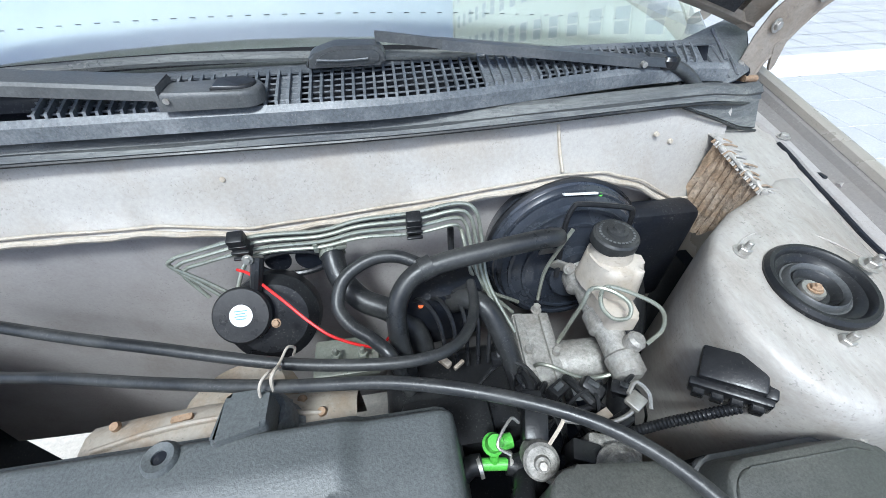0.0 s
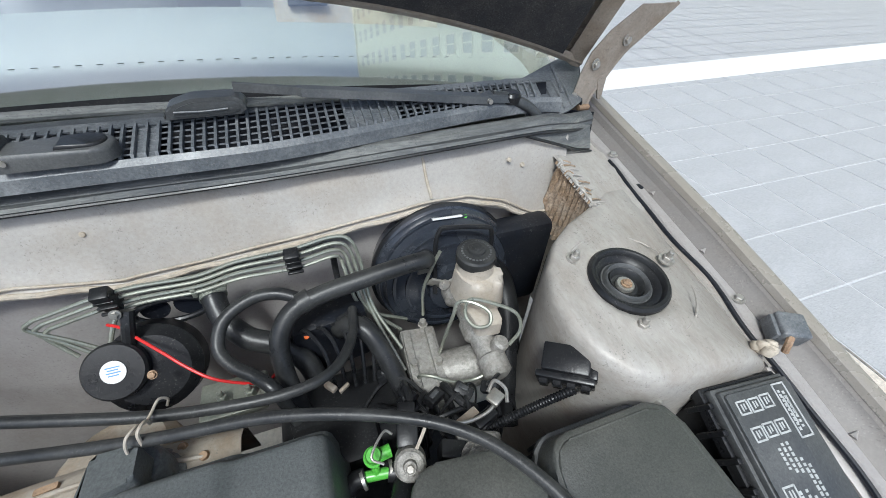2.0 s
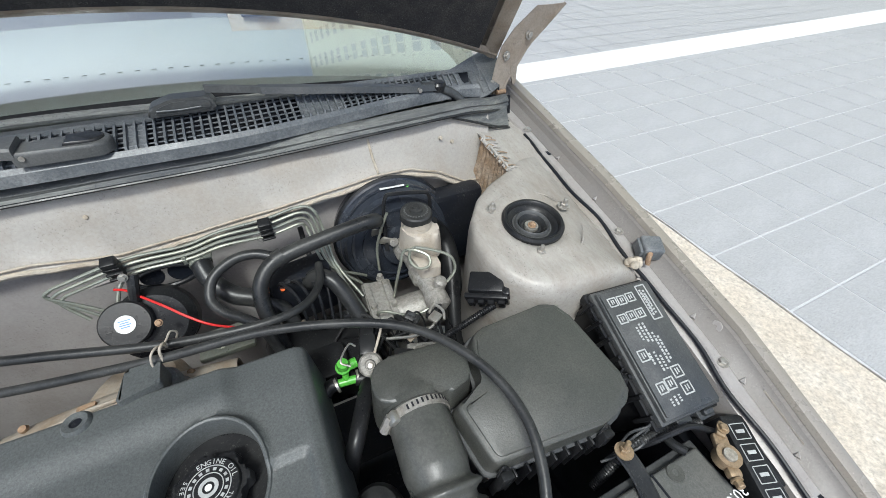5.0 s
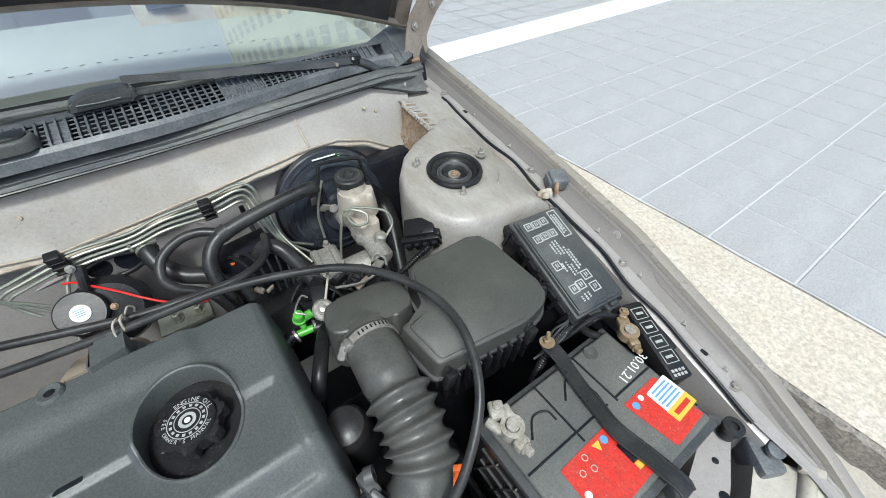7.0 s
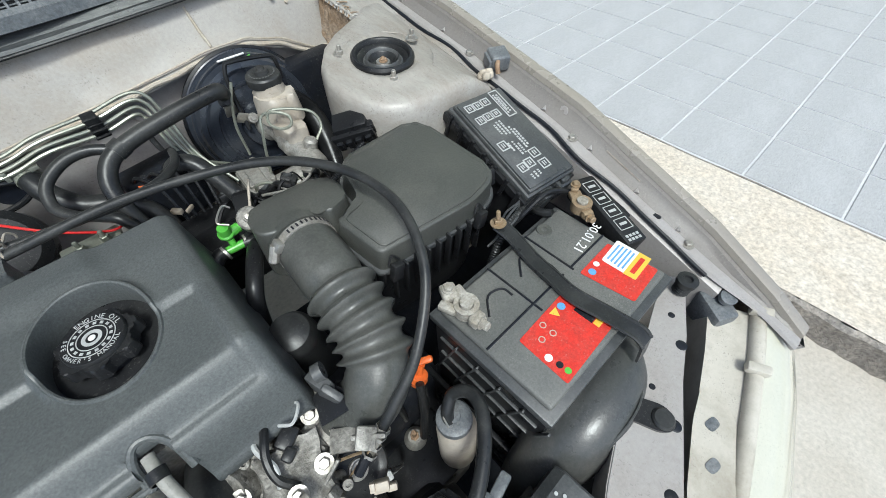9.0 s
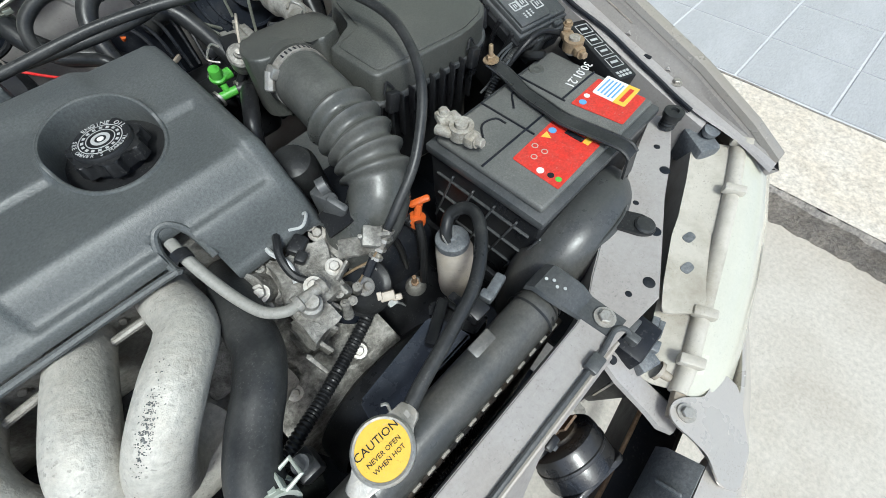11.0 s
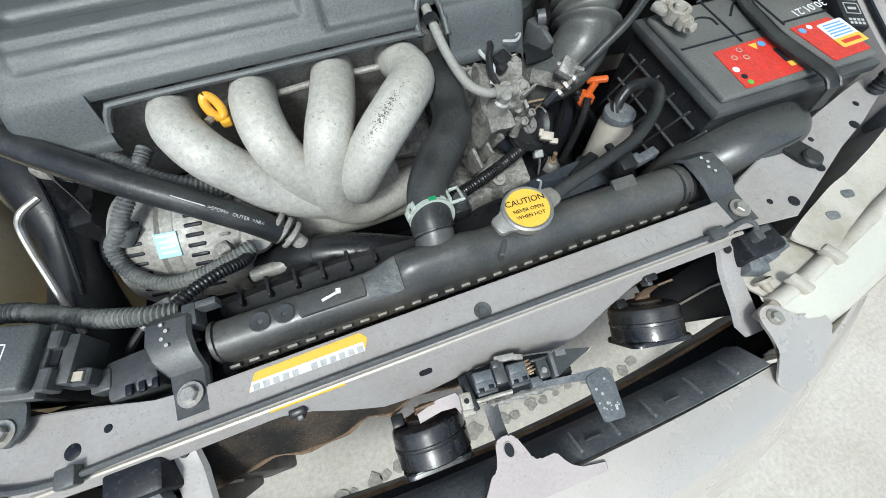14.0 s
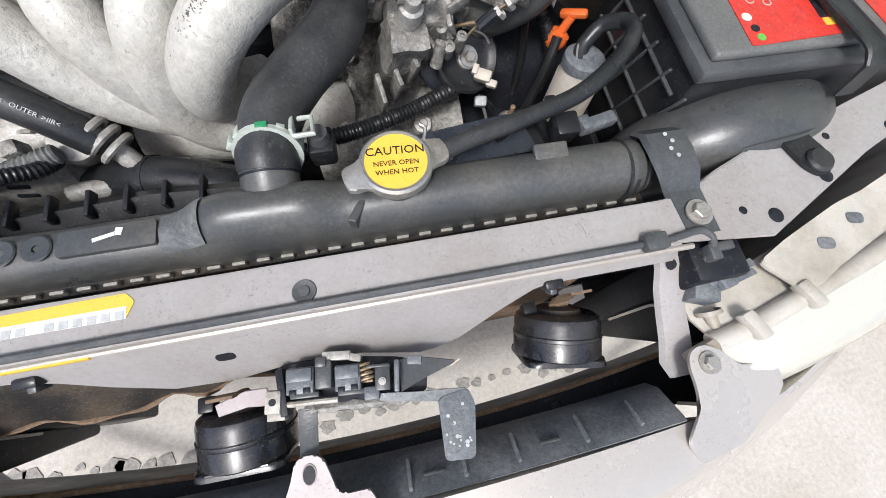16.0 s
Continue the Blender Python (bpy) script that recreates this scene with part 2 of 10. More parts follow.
glass = bpy.data.materials.new("tinted_windscreen_glass")
glass.use_nodes = True
gp = glass.node_tree.nodes["Principled BSDF"]
gp.inputs["Base Color"].default_value = (0.86, 0.91, 0.92, 1)
gp.inputs["Roughness"].default_value = 0.02
gp.inputs["Transmission Weight"].default_value = 1.0
# index set above real glass to strengthen the reflected sky
gp.inputs["IOR"].default_value = 2.7
M["glass"] = glass
M["fender_skin"] = mat("beige_fender_paint", (0.33, 0.30, 0.26), 0.3, 0.2, (0.25, 0.215, 0.175), 0.5, 6, 300, 0.04, 0.04, coat=0.35)
M["brown_paint"] = mat("dirty_brown_beige_paint", (0.30, 0.26, 0.215), 0.5, 0.05, (0.20, 0.155, 0.11), 0.8, 26, 240, 0.12, 0.2)
# the centre ear's pinkish shade is in this colour; also the bracket arm's paint
M["ear"] = mat("pinkish_paint_and_shade", (0.35, 0.305, 0.295), 0.5, 0.05, (0.42, 0.37, 0.355), 0.6, 9, 260, 0.06, 0.08)
M["gutter"] = mat("grey_brown_gutter", (0.175, 0.162, 0.150), 0.55, 0.05, (0.17, 0.15, 0.13), 0.6, 12, 240, 0.08, 0.1)


# ---- building blocks ----
def thing(name, at, label, category, group="", kind=""):
    e = new(name)
    e.empty_display_size = 0.02
    e.location = at
    return tagged(e, label, category, group, kind)


def base_of(ob):
    m = Matrix.Identity(4)
    while ob:
        m = ob.matrix_basis @ m if ob.parent is None else ob.matrix_parent_inverse @ ob.matrix_basis @ m
        ob = ob.parent
    return m


def part(name, bm, material, parent=None, label="", smooth=True, angle=35):
    me = bpy.data.meshes.new(name)
    bmesh.ops.recalc_face_normals(bm, faces=bm.faces)
    if smooth:
        lim = radians(angle)
        for f in bm.faces:
            f.smooth = True
        for e in bm.edges:
            if len(e.link_faces) == 2 and e.calc_face_angle(0) > lim:
                e.smooth = False
    bm.to_mesh(me)
    bm.free()
    me.materials.append(M[material])
    ob = new(name, me)
    if parent is not None:
        ob.parent = parent
        ob.matrix_parent_inverse = base_of(parent).inverted()
    return tagged(ob, label)


def add_box(bm, x0, x1, y0, y1, z0, z1, bevel=0.0, seg=2, m=None):
    vs = [bm.verts.new((x, y, z)) for z in (z0, z1) for y in (y0, y1) for x in (x0, x1)]
    fs = [bm.faces.new([vs[i] for i in q]) for q in ((0, 2, 3, 1), (4, 5, 7, 6), (0, 1, 5, 4), (2, 6, 7, 3), (0, 4, 6, 2), (1, 3, 7, 5))]
    if bevel:
        r = bmesh.ops.bevel(bm, geom=list({e for f in fs for e in f.edges}), offset=bevel, segments=seg, affect="EDGES", profile=0.5)
        vs = list({v for v in vs if v.is_valid} | {v for f in r["faces"] for v in f.verts})
        vs = list({w for v in vs for f in v.link_faces for w in f.verts})
    if m is not None:
        bmesh.ops.transform(bm, matrix=m, verts=vs)
    return vs


def box(x0, x1, y0, y1, z0, z1, bevel=0.0, seg=2, m=None):
    bm = bmesh.new()
    add_box(bm, x0, x1, y0, y1, z0, z1, bevel, seg, m)
    return bm


def cbox(c, s, bevel=0.0, turn=(0, 0, 0), seg=2):
    """A bevelled box of size s round c, turned by degrees."""
    m = pose(*c, *turn)
    return box(-s[0] / 2, s[0] / 2, -s[1] / 2, s[1] / 2, -s[2] / 2, s[2] / 2, bevel, seg, m)


def joined(*bms):
    out = bmesh.new()
    for b in bms:
        me = bpy.data.meshes.new("t")
        b.to_mesh(me)
        b.free()
        out.from_mesh(me)
        bpy.data.meshes.remove(me)
    return out


def slab(outline, z0, z1, bevel=0.0, seg=3, inset=0.0, m=None):
    """A plate or block over an outline in x, y. inset: how far the top draws in (metres)."""
    bm = bmesh.new()
    area = sum(a[0] * b[1] - b[0] * a[1] for a, b in zip(outline, outline[1:] + outline[:1]))
    pts = outline if area > 0 else outline[::-1]
    cx, cy = sum(p[0] for p in pts) / len(pts), sum(p[1] for p in pts) / len(pts)
    top = []
    n = len(pts)
    for i, (x, y) in enumerate(pts):
        if inset:
            a, b = Vector(pts[i - 1]), Vector(pts[(i + 1) % n])
            p = Vector((x, y))
            d1, d2 = (p - a).normalized(), (b - p).normalized()
            nrm = Vector((-(d1.y + d2.y), d1.x + d2.x))
            nrm = nrm.normalized() * inset / max(0.3, math.sqrt((1 + d1.dot(d2)) / 2)) if nrm.length > 1e-6 else Vector((0, 0))
            top.append((x + nrm.x, y + nrm.y))
        else:
            top.append((x, y))
    lo = [bm.verts.new((x, y, z0)) for x, y in pts]
    hi = [bm.verts.new((x, y, z1)) for x, y in top]
    bm.faces.new(lo[::-1])
    ft = bm.faces.new(hi)
    for i in range(n):
        bm.faces.new((lo[i], lo[(i + 1) % n], hi[(i + 1) % n], hi[i]))
    if bevel:
        bmesh.ops.bevel(bm, geom=list(ft.edges), offset=bevel, segments=seg, affect="EDGES", profile=0.5)
    if m is not None:
        bmesh.ops.transform(bm, matrix=m, verts=bm.verts)
    return bm


def rounded(pts, r=0.01, n=4):
    """An outline with its corners rounded."""
    out = []
    for i, p in enumerate(pts):
        p, a, b = Vector(p), Vector(pts[i - 1]), Vector(pts[(i + 1) % len(pts)])
        da, db = (a - p), (b - p)
        k = min(r, da.length * 0.45, db.length * 0.45)
        s, e = p + da.normalized() * k, p + db.normalized() * k
        for j in range(n + 1):
            t = j / n
            q = s * (1 - t) ** 2 + p * 2 * t * (1 - t) + e * t * t
            out.append((q.x, q.y))
    return out


def spline(pts, n=8):
    """A smooth run through points."""
    P = [Vector(p) for p in pts]
    P = [P[0] * 2 - P[1]] + P + [P[-1] * 2 - P[-2]]
    out = []
    for i in range(1, len(P) - 2):
        for j in range(n):
            t = j / n
            a, b, c, d = P[i - 1:i + 3]
            out.append(0.5 * (2 * b + (c - a) * t + (2 * a - 5 * b + 4 * c - d) * t * t + (3 * b - a - 3 * c + d) * t ** 3))
    out.append(P[-2])
    return out


def tube(pts, r, seg=12, n=8, smooth=True, cap=True, closed_radius=None, bm=None):
    """A hose or pipe along points. r: a number, or a function of 0..1 along it."""
    bm = bm or bmesh.new()
    run = spline(pts, n) if smooth and len(pts) > 2 else [Vector(p) for p in pts]
    rf = r if callable(r) else (lambda s: r)
    up, rings = None, []
    L = [0.0]
    for a, b in zip(run, run[1:]):
        L.append(L[-1] + (b - a).length)
    for i, p in enumerate(run):
        d = (run[min(i + 1, len(run) - 1)] - run[max(i - 1, 0)]).normalized()
        if up is None:
            up = d.orthogonal().normalized()
        up = (up - d * up.dot(d)).normalized()
        side = d.cross(up)
        rad = rf(L[i] / L[-1])
        rings.append([bm.verts.new(p + (up * math.cos(2 * math.pi * k / seg) + side * math.sin(2 * math.pi * k / seg)) * rad) for k in range(seg)])
    for a, b in zip(rings, rings[1:]):
        for k in range(seg):
            bm.faces.new((a[k], a[(k + 1) % seg], b[(k + 1) % seg], b[k]))
    if cap:
        bm.faces.new(rings[0][::-1])
        bm.faces.new(rings[-1])
    return bm


def ribbed(pts, r, pitch, depth, seg=12):
    """A corrugated conduit."""
    run = spline(pts, 10)
    length = sum((b - a).length for a, b in zip(run, run[1:]))
    k = max(4, int(length / pitch))
    fine = max(2, int(k * 4 / max(1, len(pts) - 1)))
    return tube(pts, lambda s: r - depth * (0.5 + 0.5 * math.cos(2 * math.pi * k * s)), seg, fine)


def lathe(profile, at=(0, 0, 0), axis=(0, 0, 1), seg=28, bm=None, sweep=None):
    """A turned shape: (radius, height) pairs along the axis from at."""
    bm = bm or bmesh.new()
    m = Matrix.Translation(at) @ Vector((0, 0, 1)).rotation_difference(Vector(axis).normalized()).to_matrix().to_4x4()
    rings = []
    for r, h in profile:
        if r < 1e-6:
            rings.append([bm.verts.new(m @ Vector((0, 0, h)))])
        else:
            rings.append([bm.verts.new(m @ Vector((r * math.cos(2 * math.pi * k / seg), r * math.sin(2 * math.pi * k / seg), h))) for k in range(seg)])
    for a, b in zip(rings, rings[1:]):
        for k in range(seg):
            j = (k + 1) % seg
            if len(a) == 1 and len(b) > 1:
                bm.faces.new((a[0], b[k], b[j]))
            elif len(b) == 1 and len(a) > 1:
                bm.faces.new((a[k], a[j], b[0]))
            elif len(a) > 1:
                bm.faces.new((a[k], a[j], b[j], b[k]))
    return bm


def sheet(rows, thick=0.0):
    """A skin over a grid of points, given thickness."""
    bm = bmesh.new()
    g = [[bm.verts.new(p) for p in row] for row in rows]
    for a, b in zip(g, g[1:]):
        for i in range(len(a) - 1):
            bm.faces.new((a[i], a[i + 1], b[i + 1], b[i]))
    if thick:
        bmesh.ops.recalc_face_normals(bm, faces=bm.faces)
        bmesh.ops.solidify(bm, geom=list(bm.faces), thickness=thick)
    return bm


def prism_y(profile, x0, x1, bevel=0.0, curve=None, n=1):
    """A section in (y, z) run along x."""
    bm = bmesh.new()
    rings = []
    for i in range(n + 1):
        x = x0 + (x1 - x0) * i / n
        dy, dz = curve(x) if curve else (0, 0)
        rings.append([bm.verts.new((x, y + dy, z + dz)) for y, z in profile])
    k = len(profile)
    for a, b in zip(rings, rings[1:]):
        for i in range(k):
            bm.faces.new((a[i], a[(i + 1) % k], b[(i + 1) % k], b[i]))
    bm.faces.new(rings[0][::-1])
    bm.faces.new(rings[-1])
    if bevel:
        bmesh.ops.bevel(bm, geom=[e for e in bm.edges if e.calc_face_angle(0) > 0.5], offset=bevel, segments=2, affect="EDGES", profile=0.5)
    return bm


def hexa(at, axis, r=0.006, h=0.005, washer=0.009, stud=0.0):
    """A hex head with its washer, with an optional threaded stud."""
    bm = lathe([(0, 0), (washer, 0), (washer, 0.0016), (r * 0.9, 0.0016)], at, axis, 16)
    lathe([(r, 0.001), (r, h), (r * 0.86, h + 0.0008), (0, h + 0.0008)], at, axis, 6, bm)
    if stud:
        lathe([(r * 0.52, h), (r * 0.52, h + stud), (r * 0.4, h + stud + 0.001), (0, h + stud + 0.001)], at, axis, 10, bm)
    return bm


def lettering(words, size, m, depth=0.0004, spacing=1.0):
    """Raised letters in the built-in font, at the pose m."""
    cu = bpy.data.curves.new("lettering", "FONT")
    cu.body, cu.size, cu.extrude, cu.align_x, cu.align_y = words, size, depth, "CENTER", "CENTER"
    cu.space_character, cu.resolution_u = spacing, 2
    ob = new("lettering", cu)
    bpy.context.view_layer.update()
    me = bpy.data.meshes.new_from_object(ob)
    bpy.data.objects.remove(ob)
    bpy.data.curves.remove(cu)
    bm = bmesh.new()
    bm.from_mesh(me)
    bpy.data.meshes.remove(me)
    bmesh.ops.transform(bm, matrix=m, verts=bm.verts)
    return bm


# ---- ground ----
def lerp_table(table):
    def f(v):
        if v <= table[0][0]:
            return table[0][1]
        for (a, fa), (b, fb) in zip(table, table[1:]):
            if v <= b:
                return fa + (fb - fa) * (v - a) / (b - a)
        return table[-1][1]
    return f


def build_ground():
    g = part("ground", sheet([[(x, y, 0) for x in (-150, -4, 1.43, 4, 150)] for y in (-150, -4, 4, 150)]), "concrete", smooth=False)
    tagged(g, "pale rough concrete driveway under the car", "ground", kind="structure")
    random.seed(17)
    bms = []
    for i in range(34):
        x = -0.80 + 0.04 * i + random.uniform(-0.012, 0.012)
        y = -0.474 + 0.012 * math.sin(5 * x) + random.uniform(-0.012, 0.012)
        r = random.uniform(0.010, 0.026)
        out = [(x + r * random.uniform(0.7, 1.25) * math.cos(a), y + 0.8 * r * random.uniform(0.7, 1.25) * math.sin(a)) for a in [2 * math.pi * k / 11 for k in range(11)]]
        bms.append(slab(out, 0.0, 0.0022))
    tagged(part("worn_patches", joined(*bms), "worn", g, "row of dark worn patches", smooth=False), "", kind="stuff")
    k = thing("pavement", (1.44, 0, 0), "raised pavement with a sandy kerb and blue-grey tiles", "pavement", kind="structure")
    random.seed(4)
    ys = [-9 + 0.03 * i for i in range(0, 430)]
    rows = [[(1.445 + random.uniform(-0.008, 0.008), y, -0.02) for y in ys],
            [(1.44 + random.uniform(-0.012, 0.012), y, 0.055 + random.uniform(-0.006, 0.006)) for y in ys],
            [(1.435 + random.uniform(-0.012, 0.012), y, 0.105 + random.uniform(-0.006, 0.006)) for y in ys],
            [(1.455 + random.uniform(-0.01, 0.01), y, 0.119) for y in ys]]
    part("kerb_face", sheet(rows), "kerb_face", k, "dark broken aggregate kerb face")
    rows = [[(x + (random.uniform(-0.01, 0.01) if 0 < i < 5 else 0), y, 0.1195 + (random.uniform(-0.002, 0.002) if 0 < i < 5 else 0)) for y in ys[::3]]
            for i, x in enumerate((1.453, 1.53, 1.61, 1.70, 1.80, 1.90))]
    part("kerb_top", sheet(rows), "kerb", k, "sandy weathered kerb stone")
    part("bedding", box(1.88, 40, -40, 60, -0.05, 0.117), "grout", k, "pale tile joints", smooth=False)
    part("crack", tube([(1.905 + 0.012 * math.sin(3.1 * i), -2 + 0.25 * i, 0.119) for i in range(16)], 0.004, 6), "kerb_face", k, "dark uneven joint along the tiles")


build_ground()


# ---- car body ----
CX = 0.02
fz = lerp_table([(-0.40, 0.733), (-0.235, 0.767), (0.0, 0.833), (0.21, 0.879), (0.495, 0.932), (0.75, 0.970)])
fx = lerp_table([(-0.40, 0.684), (-0.235, 0.700), (0.0, 0.715), (0.21, 0.726), (0.495, 0.730), (0.75, 0.735)])
cx_ = lerp_table([(-0.42, 0.700), (-0.36, 0.722), (-0.25, 0.748), (0.0, 0.770), (0.3, 0.782), (0.75, 0.80)])
cz_ = lerp_table([(-0.42, 0.735), (-0.36, 0.757), (-0.25, 0.790), (0.0, 0.864), (0.3, 0.925), (0.75, 0.996)])


def flip(bm, side):
    if side < 0:
        for v in bm.verts:
            v.co.x = 2 * CX - v.co.x
    return bm


def build_fender(side):
    t = thing("fender", (CX + side * 0.74, 0.1, 0.3), "beige painted front fender with a folded inner gutter", "fender", "front fenders")
    ys = [-0.40 + 0.05 * i for i in range(24)]
    rows = []
    for y in ys:
        a, b, z, c = fx(y), cx_(y), fz(y), cz_(y)
        rows.append([(b - 0.018, y, c - 0.010), (b - 0.015, y, c - 0.002), (b - 0.006, y, c + 0.001), (b + 0.004, y, c - 0.002),
                     (b + 0.016, y, c - 0.02), (b + 0.04, y, c - 0.12), (b + 0.06, y, 0.45), (b + 0.05, y, 0.28)])
    part("outer_skin", flip(sheet(rows, 0.002), side), "fender_skin", t, "glossy beige outer skin")
    rows = [[(fx(y) + 0.006, y, fz(y) + 0.001), (fx(y) + 0.011, y, fz(y) + 0.004), (cx_(y) - 0.030, y, cz_(y) - 0.020), (cx_(y) - 0.024, y, cz_(y) - 0.012), (cx_(y) - 0.017, y, cz_(y) - 0.0105)] for y in ys]
    part("gutter_wall", flip(sheet(rows, 0.0015), side), "gutter", t, "dull grey-brown gutter wall")
    wave = lambda y: 0.0030 * math.sin(31 * y) + 0.0016 * math.sin(53 * y + 1)
    fine = [-0.40 + 0.0125 * i for i in range(93)]
    rows = [[(fx(y) - 0.012 + wave(y), y, fz(y) + 0.0005), (fx(y) - 0.009 + wave(y), y, fz(y) + 0.0042), (fx(y) + 0.004, y, fz(y) + 0.0045), (fx(y) + 0.0085, y, fz(y) + 0.001)] for y in fine]
    part("flange", flip(sheet(rows, 0.0018), side), "paint_grey", t, "grey-beige bolting flange with a wavy edge")
    part("seam_gap", flip(tube([(fx(y) - 0.0145 + wave(y), y, fz(y) + 0.001) for y in fine[10:72]], 0.0030, 8, 2), side), "deep", t, "dark open seam along the flange")
    for y in (0.40, 0.285, 0.15, 0.045, -0.05, -0.14, -0.215):
        a, b, z, c = fx(y) + 0.010, cx_(y) - 0.030, fz(y), cz_(y)
        rise = [(a - 0.002 + f * (b - a), y + 0.004 * f, z + 0.003 + f * (c - 0.022 - z)) for f in (0.0, 0.25, 0.55)]
        part("gusset", flip(tube(rise, lambda k: 0.0045 - 0.0040 * k, 6, 2, False), side), "paint_grey", t)
    for y in (0.495, 0.21, -0.02, -0.235):
        part("bolt", flip(hexa((fx(y), y, fz(y) + 0.004), (0, 0, 1), 0.0055, 0.005, 0.0085), side), "bolt", t)
    for y in (0.42, -0.18):
        part("slot", flip(slab(rounded([(fx(y) - 0.003, y - 0.008), (fx(y) + 0.003, y - 0.008), (fx(y) + 0.003, y + 0.008), (fx(y) - 0.003, y + 0.008)], 0.003), fz(y) + 0.0035, fz(y) + 0.0052), side), "deep", t)
    if side > 0:
        yy = 0.02
        w = Vector((cx_(yy) - 0.028 - fx(yy) - 0.02, 0, cz_(yy) - fz(yy) - 0.02)).normalized()
        part("plug", lathe([(0, 0), (0.009, 0), (0.0085, 0.003), (0.004, 0.0035), (0, 0.002)], ((fx(yy) + cx_(yy)) / 2, yy, (fz(yy) + cz_(yy)) / 2 - 0.006), (-w.z, 0, w.x), 18), "paint_grey", t)
        y0, y1 = -0.135, -0.07
        bm = bmesh.new()
        q = []
        for y in (y0, y1):
            for f in (0.42, 0.62):
                q.append(bm.verts.new((fx(y) + 0.02 + f * (cx_(y) - fx(y) - 0.045) - 0.001, y, fz(y) + 0.006 + f * (cz_(y) - fz(y) - 0.022) + 0.0012)))
        bm.faces.new((q[0], q[1], q[3], q[2]))
        bmesh.ops.solidify(bm, geom=list(bm.faces), thickness=0.0008)
        part("rating_label", bm, "milky", t, "pale paper label")
    return t


build_fender(1)
build_fender(-1)


def build_firewall():
    t = thing("firewall", (CX, 0.49, 0.5), "dusty beige painted steel firewall with sealed seams", "car body", kind="structure")
    low = lerp_table([(-0.75, 0.912), (-0.10, 0.900), (0.0, 0.884), (0.147, 0.896), (0.274, 0.908), (0.388, 0.922), (0.46, 0.922), (0.52, 0.902), (0.577, 0.868), (0.64, 0.862)])
    xs = [-0.70 + 0.02 * i for i in range(68)]
    xs = [x for x in xs if x < 0.64] + [0.642]
    rows = []
    for x in xs:
        z = low(x)
        w = 0.0012 * math.sin(17 * x) + 0.001 * math.sin(41 * x)
        rows.append([(x, 0.52, 0.992), (x, 0.494, 0.992), (x, 0.489 + w, 0.984), (x, 0.476 + w, (0.984 + z) / 2), (x, 0.459 + w, z + 0.004), (x, 0.452, z), (x, 0.452, z - 0.008), (x, 0.475, z - 0.012)])
    part("upper_panel", sheet(rows, 0.0015), "paint_dusty", t, "flat dusty beige upper panel")
    rows = []
    for x in xs:
        dent = 0.016 * math.exp(-((x - 0.21) / 0.10) ** 2) + 0.02 * math.exp(-((x + 0.12) / 0.09) ** 2)
        rows.append([(x, 0.474, low(x) - 0.008)] + [(x, 0.474 - dent * math.sin(math.pi * k / 9) + 0.004 * math.sin(9 * x + k), low(x) - 0.01 - k * 0.055) for k in range(10)])
    part("lower_panel", sheet(rows, 0.0015), "paint_grey", t, "pressed grey-beige lower panel")
    for a, b in (((-0.30, 0.885), (-0.14, 0.77)), ((-0.10, 0.84), (-0.02, 0.865)), ((-0.12, 0.815), (-0.03, 0.838)), ((0.15, 0.885), (0.21, 0.80)), ((0.24, 0.88), (0.30, 0.79))):
        part("pressed_crease", tube([(a[0], 0.4755, a[1]), ((a[0] + b[0]) / 2, 0.4735, (a[1] + b[1]) / 2 + 0.004), (b[0], 0.4745, b[1])], 0.005, 8, 5), "paint_grey", t, "pressed stiffening crease")
    part("seam_bead", tube([(x, 0.4505 - 0.001 * math.sin(60 * x), low(x) - 0.001 + 0.0012 * math.sin(90 * x)) for x in xs], 0.0038, 8, 3), "seam", t, "lumpy sealer bead")
    part("seam_bead", tube([(x, 0.4535, low(x) + 0.008 + 0.0006 * math.sin(50 * x)) for x in xs], 0.0018, 6, 3), "seam", t, "thin sealer line")
    part("weld_seam", tube([(0.398, 0.4895, 0.984), (0.400, 0.474, 0.955), (0.403, 0.458, 0.932)], 0.0022, 6, 4), "seam", t, "vertical weld seam")
    for x, z in ((0.535, 0.965), (-0.02, 0.95), (0.16, 0.925), (0.56, 0.953)):
        part("paint_blob", lathe([(0.004, -0.002), (0.003, 0.001), (0, 0.0015)], (x, 0.478, z), (0, -1, 0.3), 10), "seam", t)


build_firewall()


